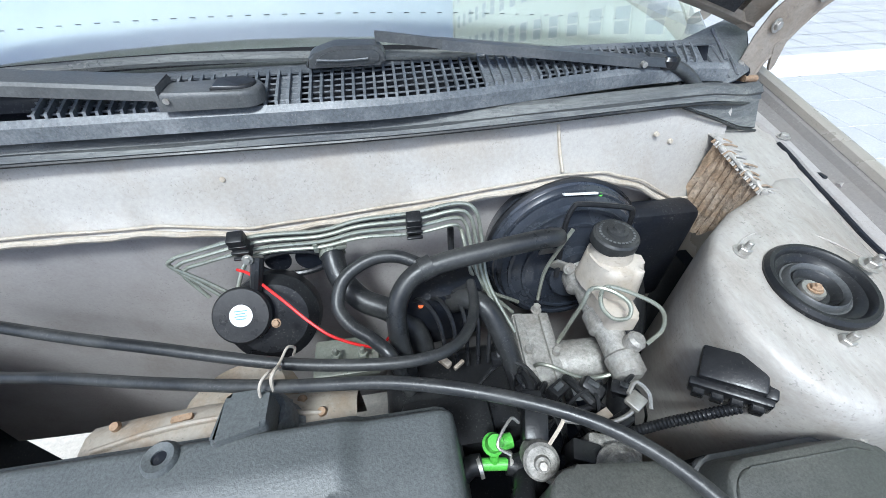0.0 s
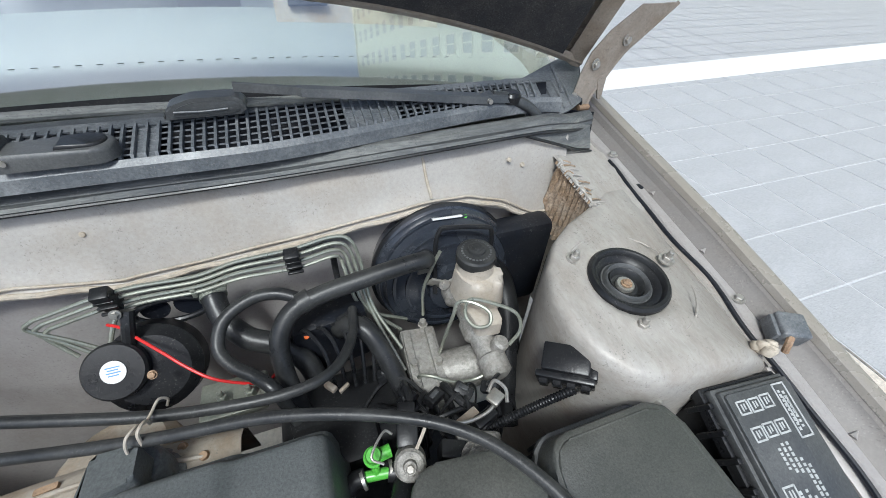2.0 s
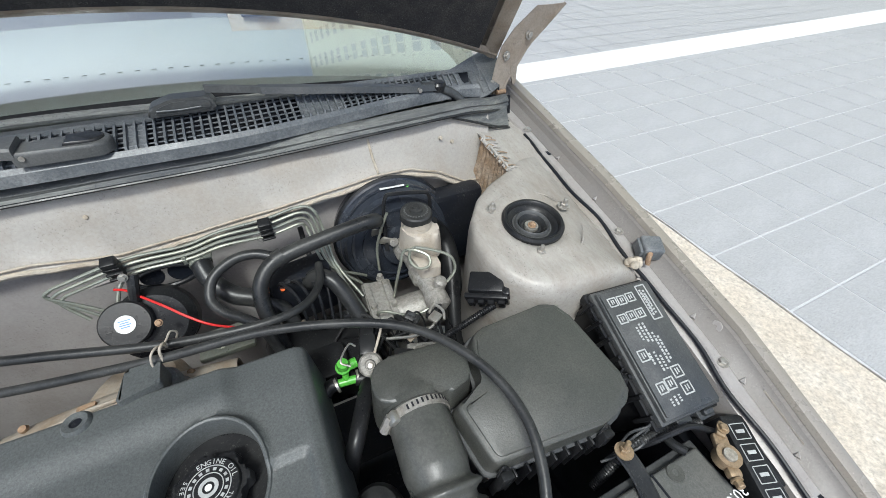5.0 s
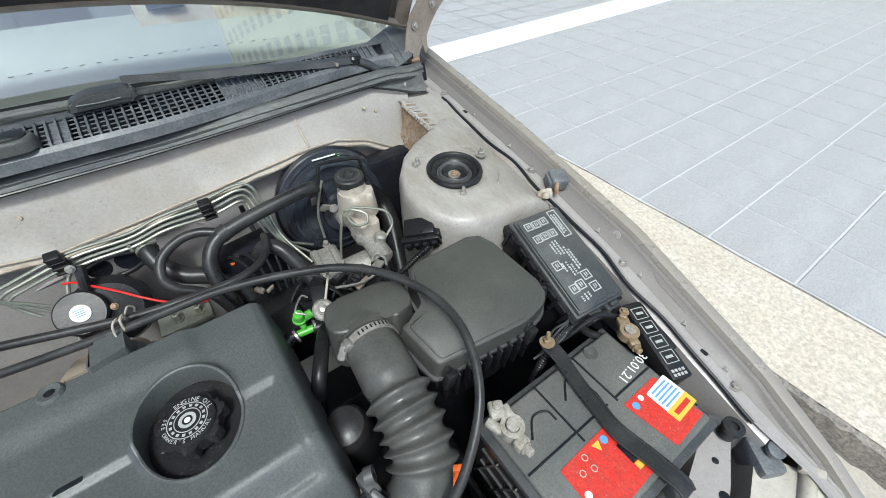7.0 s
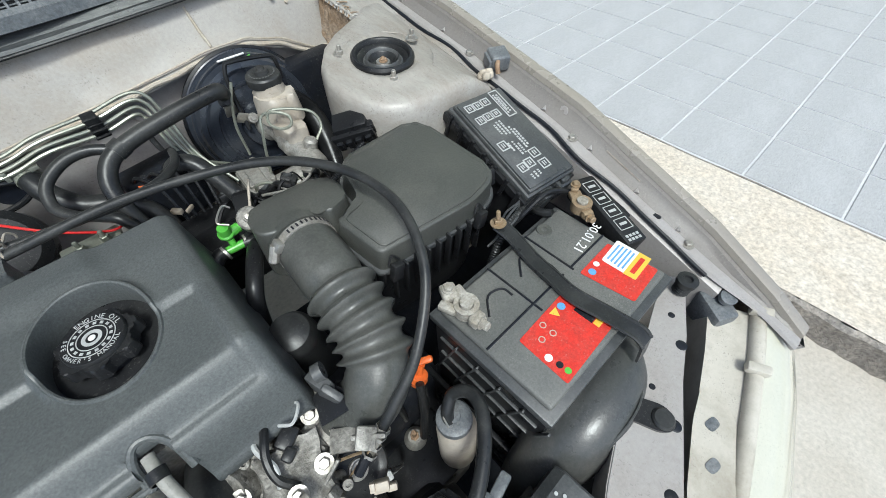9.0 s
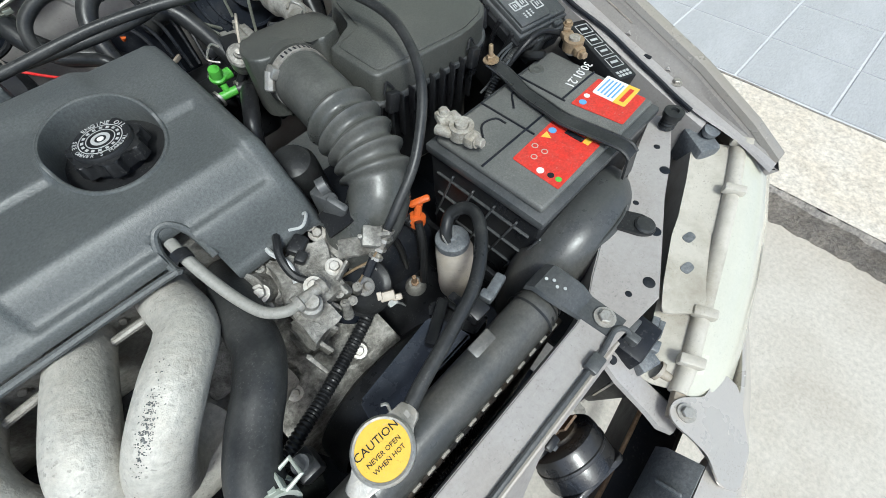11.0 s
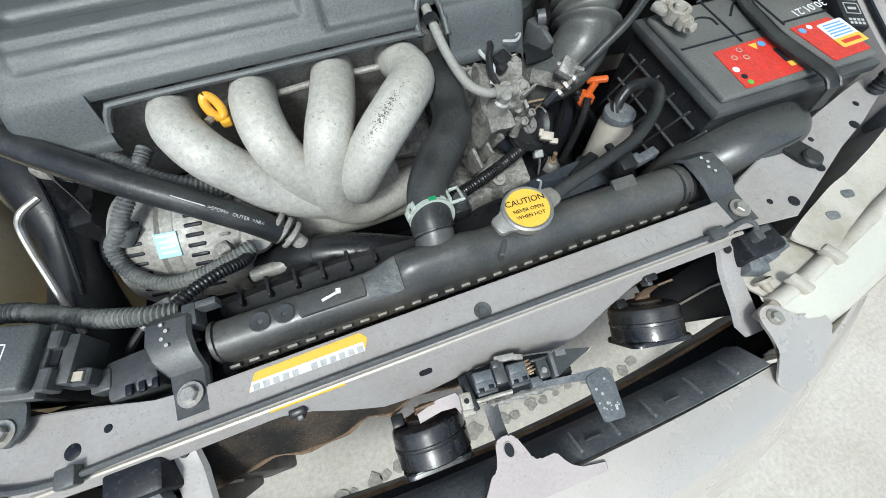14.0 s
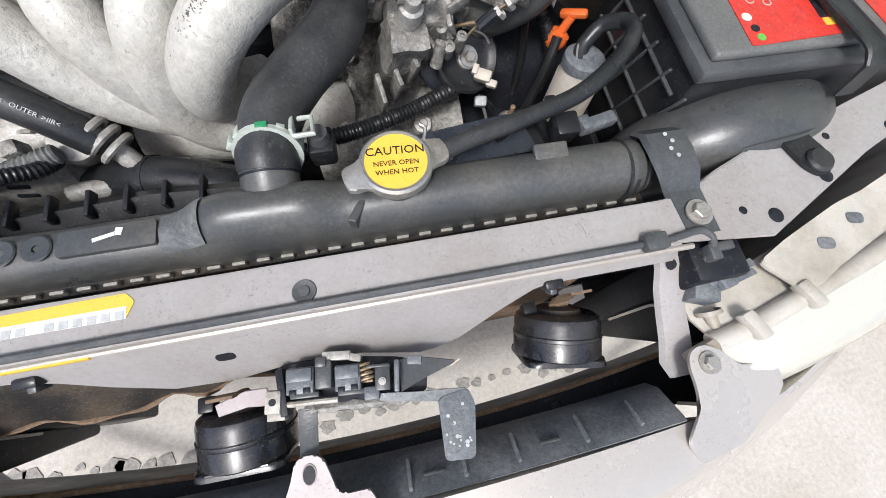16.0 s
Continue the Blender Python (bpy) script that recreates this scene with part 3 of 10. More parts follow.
def build_tower(side):
    t = thing("strut_tower", (CX + side * 0.56, 0.27, 0.45), "dusty beige suspension tower top with three studs", "strut tower", "strut towers")
    c = Vector((0.583, 0.262))
    arc = [(0.570, 0.378), (0.530, 0.350), (0.497, 0.310), (0.480, 0.266), (0.478, 0.225), (0.490, 0.187), (0.510, 0.160), (0.535, 0.145)]
    out = [(0.712, 0.44), (0.665, 0.428), (0.646, 0.415), (0.615, 0.398)] + arc + [(0.56, 0.140), (0.61, 0.136), (0.66, 0.134), (0.705, 0.134)]
    def top(x, y):
        flat = 0.918 + (y - 0.265) * 0.10
        return flat + (fz(y) + 0.008 - flat) * max(0.0, min(1.0, (x - 0.658) / 0.05))
    bm = bmesh.new()
    n = len(out)
    rings = []
    # ring order follows the outline's own angle round the strut
    hole = []
    for x, y in out:
        d = (Vector((x, y)) - c).normalized()
        hole.append((c.x + 0.046 * d.x, c.y + 0.046 * d.y))
    for f, dz in ((0.0, -0.006), (0.06, 0.001), (0.16, 0.0028), (0.30, 0.0028), (0.40, 0.0), (0.62, 0.001), (0.86, 0.0), (0.95, -0.004), (1.0, -0.012), (1.03, -0.03)):
        rings.append([bm.verts.new((h[0] + (o[0] - h[0]) * f, h[1] + (o[1] - h[1]) * f, top(*o) * f + top(*h) * (1 - f) + dz)) for h, o in zip(hole, out)])
    rings.append([bm.verts.new((h[0] + (o[0] - h[0]) * 1.05, h[1] + (o[1] - h[1]) * 1.05, 0.80)) for h, o in zip(hole, out)])
    rings.append([bm.verts.new((h[0] + (o[0] - h[0]) * 1.12, h[1] + (o[1] - h[1]) * 1.10, 0.50)) for h, o in zip(hole, out)])
    for a, b in zip(rings, rings[1:]):
        for k in range(n - 1):
            bm.faces.new((a[k], a[k + 1], b[k + 1], b[k]))
    # the closing strip towards the fender
    for a, b in zip(rings[:9], rings[1:10]):
        bm.faces.new((a[n - 1], a[0], b[0], b[n - 1]))
    part("tower_shell", flip(bm, side), "tower", t, "pressed beige tower shell with dirt streaks", angle=50)
    for a0, a1, r0 in ((20, 75, 0.078), (95, 150, 0.075), (-75, -20, 0.080)):
        q = [(c.x + r0 * math.cos(radians(a)), c.y + r0 * math.sin(radians(a))) for a in range(a0, a1, 6)]
        part("pressed_crease", flip(tube([(x, y, top(x, y) + 0.0001) for x, y in q], lambda k: 0.0016 - 0.0012 * abs(2 * k - 1), 6, 2), side), "tower", t)
    z = 0.9215
    part("strut_bearing", flip(lathe([(0.031, -0.008), (0.034, -0.004), (0.040, -0.002), (0.0415, 0.003), (0.0435, 0.0048), (0.047, 0.005), (0.050, 0.001), (0.050, -0.004)], (c.x, c.y, z), (0, -0.1, 1), 44), side), "black", t, "black rubber strut bearing rim")
    part("bearing_web", flip(lathe([(0.022, -0.012), (0.0235, -0.004), (0.026, -0.001), (0.028, -0.003), (0.0295, -0.0075), (0.033, -0.0075)], (c.x, c.y, z), (0, -0.1, 1), 44), side), "plastic", t, "dusty grey bearing web")
    part("bearing_cup", flip(lathe([(0.0, -0.015), (0.012, -0.015), (0.0165, -0.0135), (0.020, -0.006), (0.0215, -0.0045), (0.0225, -0.009), (0.0225, -0.014)], (c.x, c.y, z), (0, -0.1, 1), 36), side), "rubber", t, "dark inner cup")
    part("cup_washer", flip(lathe([(0.0, -0.009), (0.0105, -0.009), (0.0115, -0.0105), (0.0115, -0.014)], (c.x, c.y, z), (0, -0.1, 1), 28), side), "steel", t, "bright washer")
    part("strut_nut", flip(hexa((c.x, c.y, z - 0.009), (0, 0, 1), 0.0055, 0.004, 0.007, 0.002), side), "rusty_steel", t, "rusty centre nut")
    for x, y in ((0.537, 0.312), (0.656, 0.277), (0.557, 0.204)):
        zz = top(x, y)
        part("stud", flip(hexa((x, y, zz), (0, -0.1, 1), 0.0065, 0.007, 0.0105, 0.008), side), "bolt", t, "flanged nut on a stud")
    return t


build_tower(1)
build_tower(-1)


def ease(v, a, b):
    k = max(0.0, min(1.0, (v - a) / (b - a)))
    return k * k * (3 - 2 * k)


def build_apron(side):
    """Inner wing between tower, fender and firewall."""
    t = thing("inner_wing", (CX + side * 0.69, 0.1, 0.4), "beige inner wing panel beside the fender", "car body", kind="structure")
    ys = [0.15 - 0.045 * i for i in range(11)]
    rows = [[(fx(y) + 0.004, y, fz(y) - 0.002), (fx(y) - 0.012, y, fz(y) - 0.003), (fx(y) - 0.020, y, fz(y) - 0.007), (fx(y) - 0.026, y, fz(y) - 0.05), (fx(y) - 0.035, y, 0.5)] for y in ys]
    part("wing_wall", flip(sheet(rows, 0.0015), side), "paint_grey", t, "grey-beige inner wall")
    random.seed(9)
    lip = lambda y: (0.6165 + 0.08 * max(0.0, 0.483 - y), 0.9225 + (y - 0.392) * 0.23)
    ys = [0.13 + 0.0225 * i for i in range(12)] + [0.393 + 0.0095 * i for i in range(16)]
    rows = []
    for y in ys:
        x1, z1 = fx(y) - 0.010, fz(y) + 0.001
        x0, z0 = lip(y) if y > 0.392 else (0.700, fz(y) + 0.0005)
        row = []
        for k in range(9):
            f = k / 8
            rough = random.uniform(-0.0012, 0.0012) + 0.003 * (1 - f) ** 3 * math.sin(70 * y) if y > 0.392 else 0.0
            row.append((x1 + (x0 - x1) * (1 - f), y, z1 + (z0 - z1) * (1 - f) + rough - 0.002 * math.sin(math.pi * f)))
        rows.append(row)
    part("tower_ledge", flip(sheet(rows, 0.0015), side), "tower", t, "streaked beige ledge beside the tower", angle=60)
    rows = []
    for i in range(29):
        k = i / 28
        y = 0.488 - 0.098 * k
        low = 0.872 - 0.052 * ease(k, 0.0, 0.45) + 0.080 * ease(k, 0.5, 1.0)
        x0, top = lip(y)
        rows.append([(x0 - 0.012 * j / 11 + 0.010 * k * (j / 11) + 0.0020 * math.sin(2.2 * i + 0.25 * j) + random.uniform(-0.0008, 0.0008), y + 0.0008 * math.sin(0.5 * j + i), top + 0.002 * math.sin(1.9 * i) + (low - top) * j / 11) for j in range(12)])
    part("corner_gusset", flip(sheet(rows), side), "rust", t, "brown mud and rust-stained corner panel in crumpled folds", angle=60)
    edge = [(lip(0.490 - 0.0055 * i)[0] + random.uniform(-0.002, 0.003), 0.490 - 0.0055 * i, lip(0.490 - 0.0055 * i)[1] + 0.001 + random.uniform(-0.001, 0.0015)) for i in range(19)]
    part("sealer_edge", flip(tube(edge, lambda q: 0.0028 + 0.0010 * math.sin(40 * q), 8, 4), side), "tower", t, "thick lumpy sealer")
    for i in range(24):
        y, k = 0.488 - 0.0040 * i + random.uniform(-0.002, 0.002), random.uniform(0.006, 0.024)
        x0, z = lip(y)
        bend = random.uniform(-0.006, 0.004)
        part("sealer_dribble", flip(tube([(x0 - 0.003, y, z - 0.004), (x0 + 0.001, y + 0.3 * bend, z + 0.0015), (x0 + k * 0.6, y + bend, z + 0.001), (x0 + k, y + 1.2 * bend - 0.002, z - 0.0015)], lambda q: 0.0022 - 0.0010 * q, 7, 4), side), "rust" if i % 3 == 0 else "tower", t)
    # added near-black sheet, its colour is the shade behind the seal end
    part("pocket_shade", flip(sheet([[(0.60, 0.562, 0.995), (0.66, 0.562, 0.995), (0.722, 0.562, 0.985)], [(0.60, 0.562, 0.90), (0.66, 0.562, 0.90), (0.735, 0.562, 0.90)]], 0.002), side), "deep", t, "near-black sheet standing in for the shaded pocket behind the seal end")
    return t


build_apron(1)
build_apron(-1)


def build_support():
    t = thing("radiator_support", (CX, -0.36, 0.3), "grey-beige steel upper radiator support panel", "support panel")
    rear = [(0.655, -0.235), (0.60, -0.250), (0.54, -0.268), (0.473, -0.289), (0.42, -0.302), (0.378, -0.318), (0.345, -0.334), (0.32, -0.337)]
    rear_l = [(-0.24, -0.339), (-0.285, -0.336), (-0.34, -0.322), (-0.42, -0.305), (-0.50, -0.275), (-0.61, -0.235)]
    front_l = [(-0.64, -0.268), (-0.55, -0.314), (-0.477, -0.348), (-0.40, -0.370), (-0.33, -0.372)]
    front = [(0.29, -0.372), (0.348, -0.377), (0.404, -0.383), (0.468, -0.352), (0.53, -0.322), (0.588, -0.299), (0.672, -0.258)]
    part("top_plate", slab(rear + rear_l + front_l + front, 0.7415, 0.744, 0.001, 1), "paint_grey", t, "flat grey-beige top plate", smooth=False)
    up = rear[3:] + rear_l[:4]
    part("rear_flange", sheet([[(x, y, 0.7425) for x, y in up], [(x, y + 0.003, 0.70) for x, y in up]], 0.0015), "paint_grey", t)
    # pressed front face with its scalloped lower edge
    lowz = lerp_table([(-0.42, 0.725), (-0.3, 0.718), (-0.19, 0.721), (-0.165, 0.713), (-0.135, 0.693), (-0.1, 0.675), (-0.055, 0.671), (-0.03, 0.675), (0.0, 0.68), (0.05, 0.675), (0.075, 0.666), (0.105, 0.656), (0.135, 0.667), (0.175, 0.7), (0.205, 0.721), (0.33, 0.721)])
    xs = [-0.40 + 0.0125 * i for i in range(59)]
    rows = []
    for x in xs:
        z0 = lowz(x)
        rows.append([(x, -0.371, 0.7425), (x, -0.376, 0.738)] + [(x, -0.378 - (0.734 - z0) * k / 5 * 0.45, 0.734 - (0.734 - z0) * k / 5) for k in range(6)])
    part("front_face", sheet(rows, 0.0016), "paint_grey", t, "sloping front face with a scalloped lower edge")
    part("face_slot", slab(rounded([(-0.007, -0.0045), (0.007, -0.0045), (0.007, 0.0045), (-0.007, 0.0045)], 0.0044), -0.0004, 0.0012, m=pose(-0.048, -0.3905, 0.7055, 66, 0, 0)), "deep", t, "dark oval slot")
    for x in (-0.173, 0.216):
        part("edge_clip", cbox((x, -0.384, 0.718), (0.016, 0.008, 0.016), 0.002, (20, 0, 0)), "black", t, "black spring clip")
        part("clip_tongue", cbox((x, -0.388, 0.712), (0.006, 0.006, 0.014), 0.001, (20, 0, 0)), "plastic", t)
    part("bright_fold", tube([(x, -0.3775, 0.737) for x in (-0.40, -0.1, 0.1, 0.335)], 0.0026, 8, 2, smooth=False), "paint", t, "folded lip")
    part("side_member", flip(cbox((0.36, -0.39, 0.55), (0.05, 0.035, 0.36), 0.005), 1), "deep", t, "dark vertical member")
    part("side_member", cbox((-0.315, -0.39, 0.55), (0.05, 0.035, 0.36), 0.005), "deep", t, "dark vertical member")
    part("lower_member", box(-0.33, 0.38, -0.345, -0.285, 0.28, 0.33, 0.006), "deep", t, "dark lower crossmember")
    for x, y, r in ((0.386, -0.357, 0.003), (0.413, -0.366, 0.0055), (0.478, -0.338, 0.0055), (0.50, -0.300, 0.003), (0.572, -0.300, 0.0055), (0.603, -0.272, 0.0035), (-0.323, -0.345, 0.003), (-0.351, -0.354, 0.0055), (-0.43, -0.34, 0.006)):
        part("hole", lathe([(0, 0), (r, 0), (r * 1.25, -0.0006)], (x, y, 0.7447), (0, 0, 1), 18), "deep", t)
    for x, y in ((0.024, -0.361),):
        part("grommet", lathe([(0, 0.002), (0.004, 0.002), (0.0045, 0.0005), (0.0085, 0.0012), (0.009, 0)], (x, y, 0.7442), (0, 0, 1), 20), "plastic", t, "dark rubber grommet")
    return t


build_support()


def build_bumper():
    t = thing("bumper_cover", (CX, -0.58, 0.2), "champagne painted front bumper cover with open grille mouth", "bumper")
    # plan line of the upper crest and how far the nose bulges below it
    half = [(0.0, -0.585), (0.10, -0.583), (0.20, -0.574), (0.30, -0.556), (0.38, -0.530), (0.46, -0.505), (0.55, -0.470), (0.64, -0.420), (0.69, -0.375), (0.735, -0.30), (0.76, -0.20)]
    run = [(CX - x, y) for x, y in half[::-1]] + [(CX + x, y) for x, y in half[1:]]
    run = [(p.x, p.y) for p in spline([(x, y, 0) for x, y in run], 3)]
    rows, low = [], []
    for x, y in run:
        a = abs(x - CX)
        k = max(0.0, min(1.0, (a - 0.30) / 0.12))
        inner = -0.523 + 0.011 * (a / 0.32) ** 2
        yin = inner * (1 - k) + (y + 0.012) * k
        zt = 0.684 - 0.016 * (a / 0.4) ** 2 - 0.06 * max(0, a - 0.36)
        nx, ny = (x - CX) * 0.10, -0.085 + 0.05 * max(0, a - 0.45)
        rows.append([(x * 0.995, yin, zt - 0.012), (x * 0.995, yin - 0.002, zt), (x, (yin + y) / 2, zt - 0.001), (x, y + 0.004, zt - 0.006), (x, y - 0.004, zt - 0.014), (x + nx * 0.2, y - 0.014, zt - 0.030),
                     (x + nx * 0.55, y + ny * 0.55, zt - 0.09), (x + nx * 0.8, y + ny * 0.85, zt - 0.15), (x + nx, y + ny, zt - 0.195), (x + nx * 0.9, y + ny * 0.8, zt - 0.207)])
        low.append([(x + nx, y + ny * 0.8, 0.205), (x + nx, y + ny, 0.195), (x + nx * 0.9, y + ny * 0.9, 0.165), (x + nx * 0.6, y + ny * 0.6, 0.15)])
    part("skin", sheet(rows, 0.003), "bumper", t, "glossy champagne outer skin", angle=60)
    part("lower_lip", sheet(low, 0.003), "bumper", t, "champagne lower lip below the intake", angle=60)
    # centre ear and side ears that bolt the cover on
    ear = slab(rounded([(-0.060, -0.545), (-0.044, -0.530), (-0.030, -0.513), (-0.0215, -0.5025), (-0.0145, -0.4995), (-0.010, -0.489), (-0.0065, -0.4770), (-0.001, -0.4735), (0.009, -0.4740), (0.0150, -0.4785), (0.0200, -0.4925), (0.0225, -0.5010), (0.0285, -0.5045), (0.046, -0.5045), (0.0505, -0.5130), (0.0565, -0.5200), (0.066, -0.5255), (0.090, -0.5290), (0.090, -0.556), (-0.060, -0.556)], 0.0018, 3), 0.690, 0.6935, 0.001, 1)
    for v in ear.verts:
        v.co.z -= 0.40 * max(0.0, -(v.co.y + 0.512))
    # ear is bumper paint, drawn darker and pinker for the shade on it
    part("centre_ear", ear, "ear", t, "pale centre ear with an oval hole")
    part("ear_hole", slab([(0.004 + 0.0045 * math.cos(2 * math.pi * k / 16), -0.4865 + 0.0065 * math.sin(2 * math.pi * k / 16)) for k in range(16)], 0.6925, 0.6940), "deep", t, "dark oval hole")
    part("hole_rim", tube([(0.004 + 0.0050 * math.cos(2 * math.pi * k / 16), -0.4865 + 0.0070 * math.sin(2 * math.pi * k / 16), 0.6937) for k in range(17)], 0.0006, 6, 2), "ear", t)
    for s in (1, -1):
        o = [(CX + s * (x - CX), y) for x, y in ((0.321, -0.472), (0.3235, -0.463), (0.331, -0.457), (0.341, -0.456), (0.351, -0.461), (0.358, -0.468), (0.369, -0.4785), (0.388, -0.4805), (0.408, -0.4805), (0.416, -0.488), (0.410, -0.508), (0.36, -0.540), (0.318, -0.550), (0.306, -0.530), (0.316, -0.508), (0.3205, -0.488))]
        ear = slab(rounded(o, 0.006), 0.6935, 0.6970, 0.001, 1)
        for v in ear.verts:
            v.co.z -= 0.30 * max(0.0, abs(v.co.x - CX) - 0.335) + 0.55 * max(0.0, -(v.co.y + 0.503))
        part("side_ear", ear, "bumper", t, "pale painted side ear sloping to the lamp")
        part("ear_bolt", hexa((CX + s * 0.319, -0.471, 0.697), (0, 0, 1), 0.006, 0.005, 0.0095), "bolt", t, "zinc bolt")
    # dark ribbed grille ledge behind the lip
    xs = [-0.285 + 0.0105 * i for i in range(58)]
    yy = lambda x: -0.521 + 0.011 * ((x - CX) / 0.32) ** 2
    rows = [[(x, yy(x) - 0.001, 0.679), (x, yy(x) + 0.004, 0.675), (x, yy(x) + 0.026, 0.652), (x, yy(x) + 0.030, 0.632)] for x in xs]
    part("grille_ledge", sheet(rows, 0.0018), "cowl", t, "dark grey ribbed ledge")
    for x in (-0.22, -0.165, -0.10, 0.075, 0.12, 0.165, 0.225, 0.275):
        part("ledge_rib", cbox((x, yy(x) + 0.014, 0.667), (0.0035, 0.026, 0.006), 0.001, (-42, 0, 0)), "cowl", t)
    for x in (-0.14, 0.095, 0.195):
        part("ledge_slot", cbox((x, yy(x) + 0.012, 0.6685), (0.018, 0.003, 0.0025), 0.0008, (-42, 0, 0)), "plastic", t)
    return t


build_bumper()


def build_beam():
    t = thing("bumper_beam", (CX, -0.52, 0.5), "dark painted bumper reinforcement beam behind the cover", "bumper beam")
    xs = [-0.42 + 0.04 * i for i in range(23)]
    cy = lambda x: 0.03 * ((x - CX) / 0.4) ** 2
    rows = [[(x, -0.484 + cy(x), 0.46), (x, -0.484 + cy(x), 0.565), (x, -0.489 + cy(x), 0.570), (x, -0.535 + cy(x), 0.572), (x, -0.542 + cy(x), 0.565), (x, -0.542 + cy(x), 0.46)] for x in xs]
    part("beam", sheet(rows, 0.002), "deep", t, "dark blue-black steel beam")
    part("edge_strip", tube([(x, -0.486 + cy(x), 0.569) for x in xs[::3]], 0.003, 8, 3), "rusty_steel", t, "rusty top edge")
    for x in (-0.1, 0.07, 0.14, 0.24):
        part("hole", lathe([(0, 0), (0.005, 0), (0.006, -0.0006)], (x, -0.50 + cy(x), 0.5725), (0, 0, 1), 14), "black", t)


build_beam()


# ---- windscreen, cowl, hood ----
def build_windscreen():
    t = thing("windscreen", (CX, 0.62, 1.04), "tinted laminated windscreen with a black edge band", "windscreen")
    rows = []
    for j in range(9):
        v = j / 8
        rows.append([(CX + u * (0.70 - 0.10 * v), 0.600 + 0.62 * v + (0.03 + 0.05 * v) * u * u, 1.040 + 0.40 * v + 0.012 * math.sin(math.pi * v) - 0.05 * u * u * (1 - v)) for u in [i / 8 - 1 for i in range(17)]])
    g = part("pane", sheet(rows, 0.004), "glass", t, "clear green-tinted glass")
    g.visible_shadow = False
    rows = [[(CX + u * 0.70, 0.591 + 0.03 * u * u, 1.030 - 0.05 * u * u), (CX + u * 0.70, 0.594 + 0.03 * u * u, 1.0395 - 0.05 * u * u), (CX + u * 0.699, 0.600 + 0.03 * u * u, 1.0440 - 0.05 * u * u)] for u in [i / 8 - 1 for i in range(17)]]
    part("edge_seal", [sheet(r, 0.004) for r in [[list(c) for c in zip(*rows)]]][0], "black", t, "black rubber edge seal")
    for i in range(60):
        u = i / 30 - 1
        part("frit_dash", cbox((CX + u * 0.68, 0.644 + 0.035 * u * u, 1.0715 - 0.045 * u * u), (0.007, 0.0008, 0.0006), 0, (32, 0, 12 * u)), "cowl", t)
    return t


build_windscreen()


def build_cabin():
    t = thing("cabin", (CX, 1.2, 0.9), "dashboard lightened for reflected sky and pale seats inside the car", "car interior")
    bow = lambda x: (0.04 * ((x - CX) / 0.7) ** 2, -0.05 * ((x - CX) / 0.7) ** 2)
    part("dashboard", prism_y([(0.615, 1.034), (0.70, 1.054), (0.95, 1.072), (1.08, 1.05), (1.12, 0.98), (1.12, 0.80), (0.615, 0.80)], -0.64, 0.68, 0.0, bow, 16), "dash", t, "grained dashboard top, lightened for the sky reflected in the glass")
    part("instrument_hood", prism_y([(0.86, 1.05), (0.90, 1.115), (1.00, 1.13), (1.06, 1.10), (1.06, 1.04)], 0.24, 0.56, 0.012, bow, 6), "tan", t, "tan instrument hood")
    for x in (0.30, 0.47):
        part("vent", cbox((x, 0.885, 1.092), (0.07, 0.006, 0.022), 0.002, (-58, 0, 0)), "black", t, "black air vent")
    for x in (-0.30, 0.36):
        part("seat", cbox((x, 1.75, 1.02), (0.46, 0.14, 0.62), 0.05, (-14, 0, 0), 3), "fabric", t, "pale fabric seat back")
        part("headrest", cbox((x, 1.84, 1.40), (0.26, 0.10, 0.17), 0.04, (-10, 0, 0), 3), "fabric", t)
    part("rear_wall", box(-0.70, 0.74, 2.6, 2.65, 0.6, 1.42), "fabric", t)
    part("roof", sheet([[(x, y, 1.452 - 0.03 * ((x - CX) / 0.6) ** 2) for x in (-0.58, -0.3, 0.02, 0.34, 0.62)] for y in (1.235, 1.6, 2.4, 2.9)], 0.02), "bumper", t, "champagne roof panel")
    for s in (1, -1):
        part("pillar", tube([(CX + s * 0.705, 0.715, 1.03), (CX + s * 0.66, 0.98, 1.24), (CX + s * 0.605, 1.26, 1.44)], 0.022, 10), "bumper", t, "champagne windscreen pillar")
        part("door_panel", cbox((CX + s * 0.74, 1.6, 0.7), (0.06, 1.7, 0.62), 0.02), "bumper", t, "champagne door skin")


build_cabin()


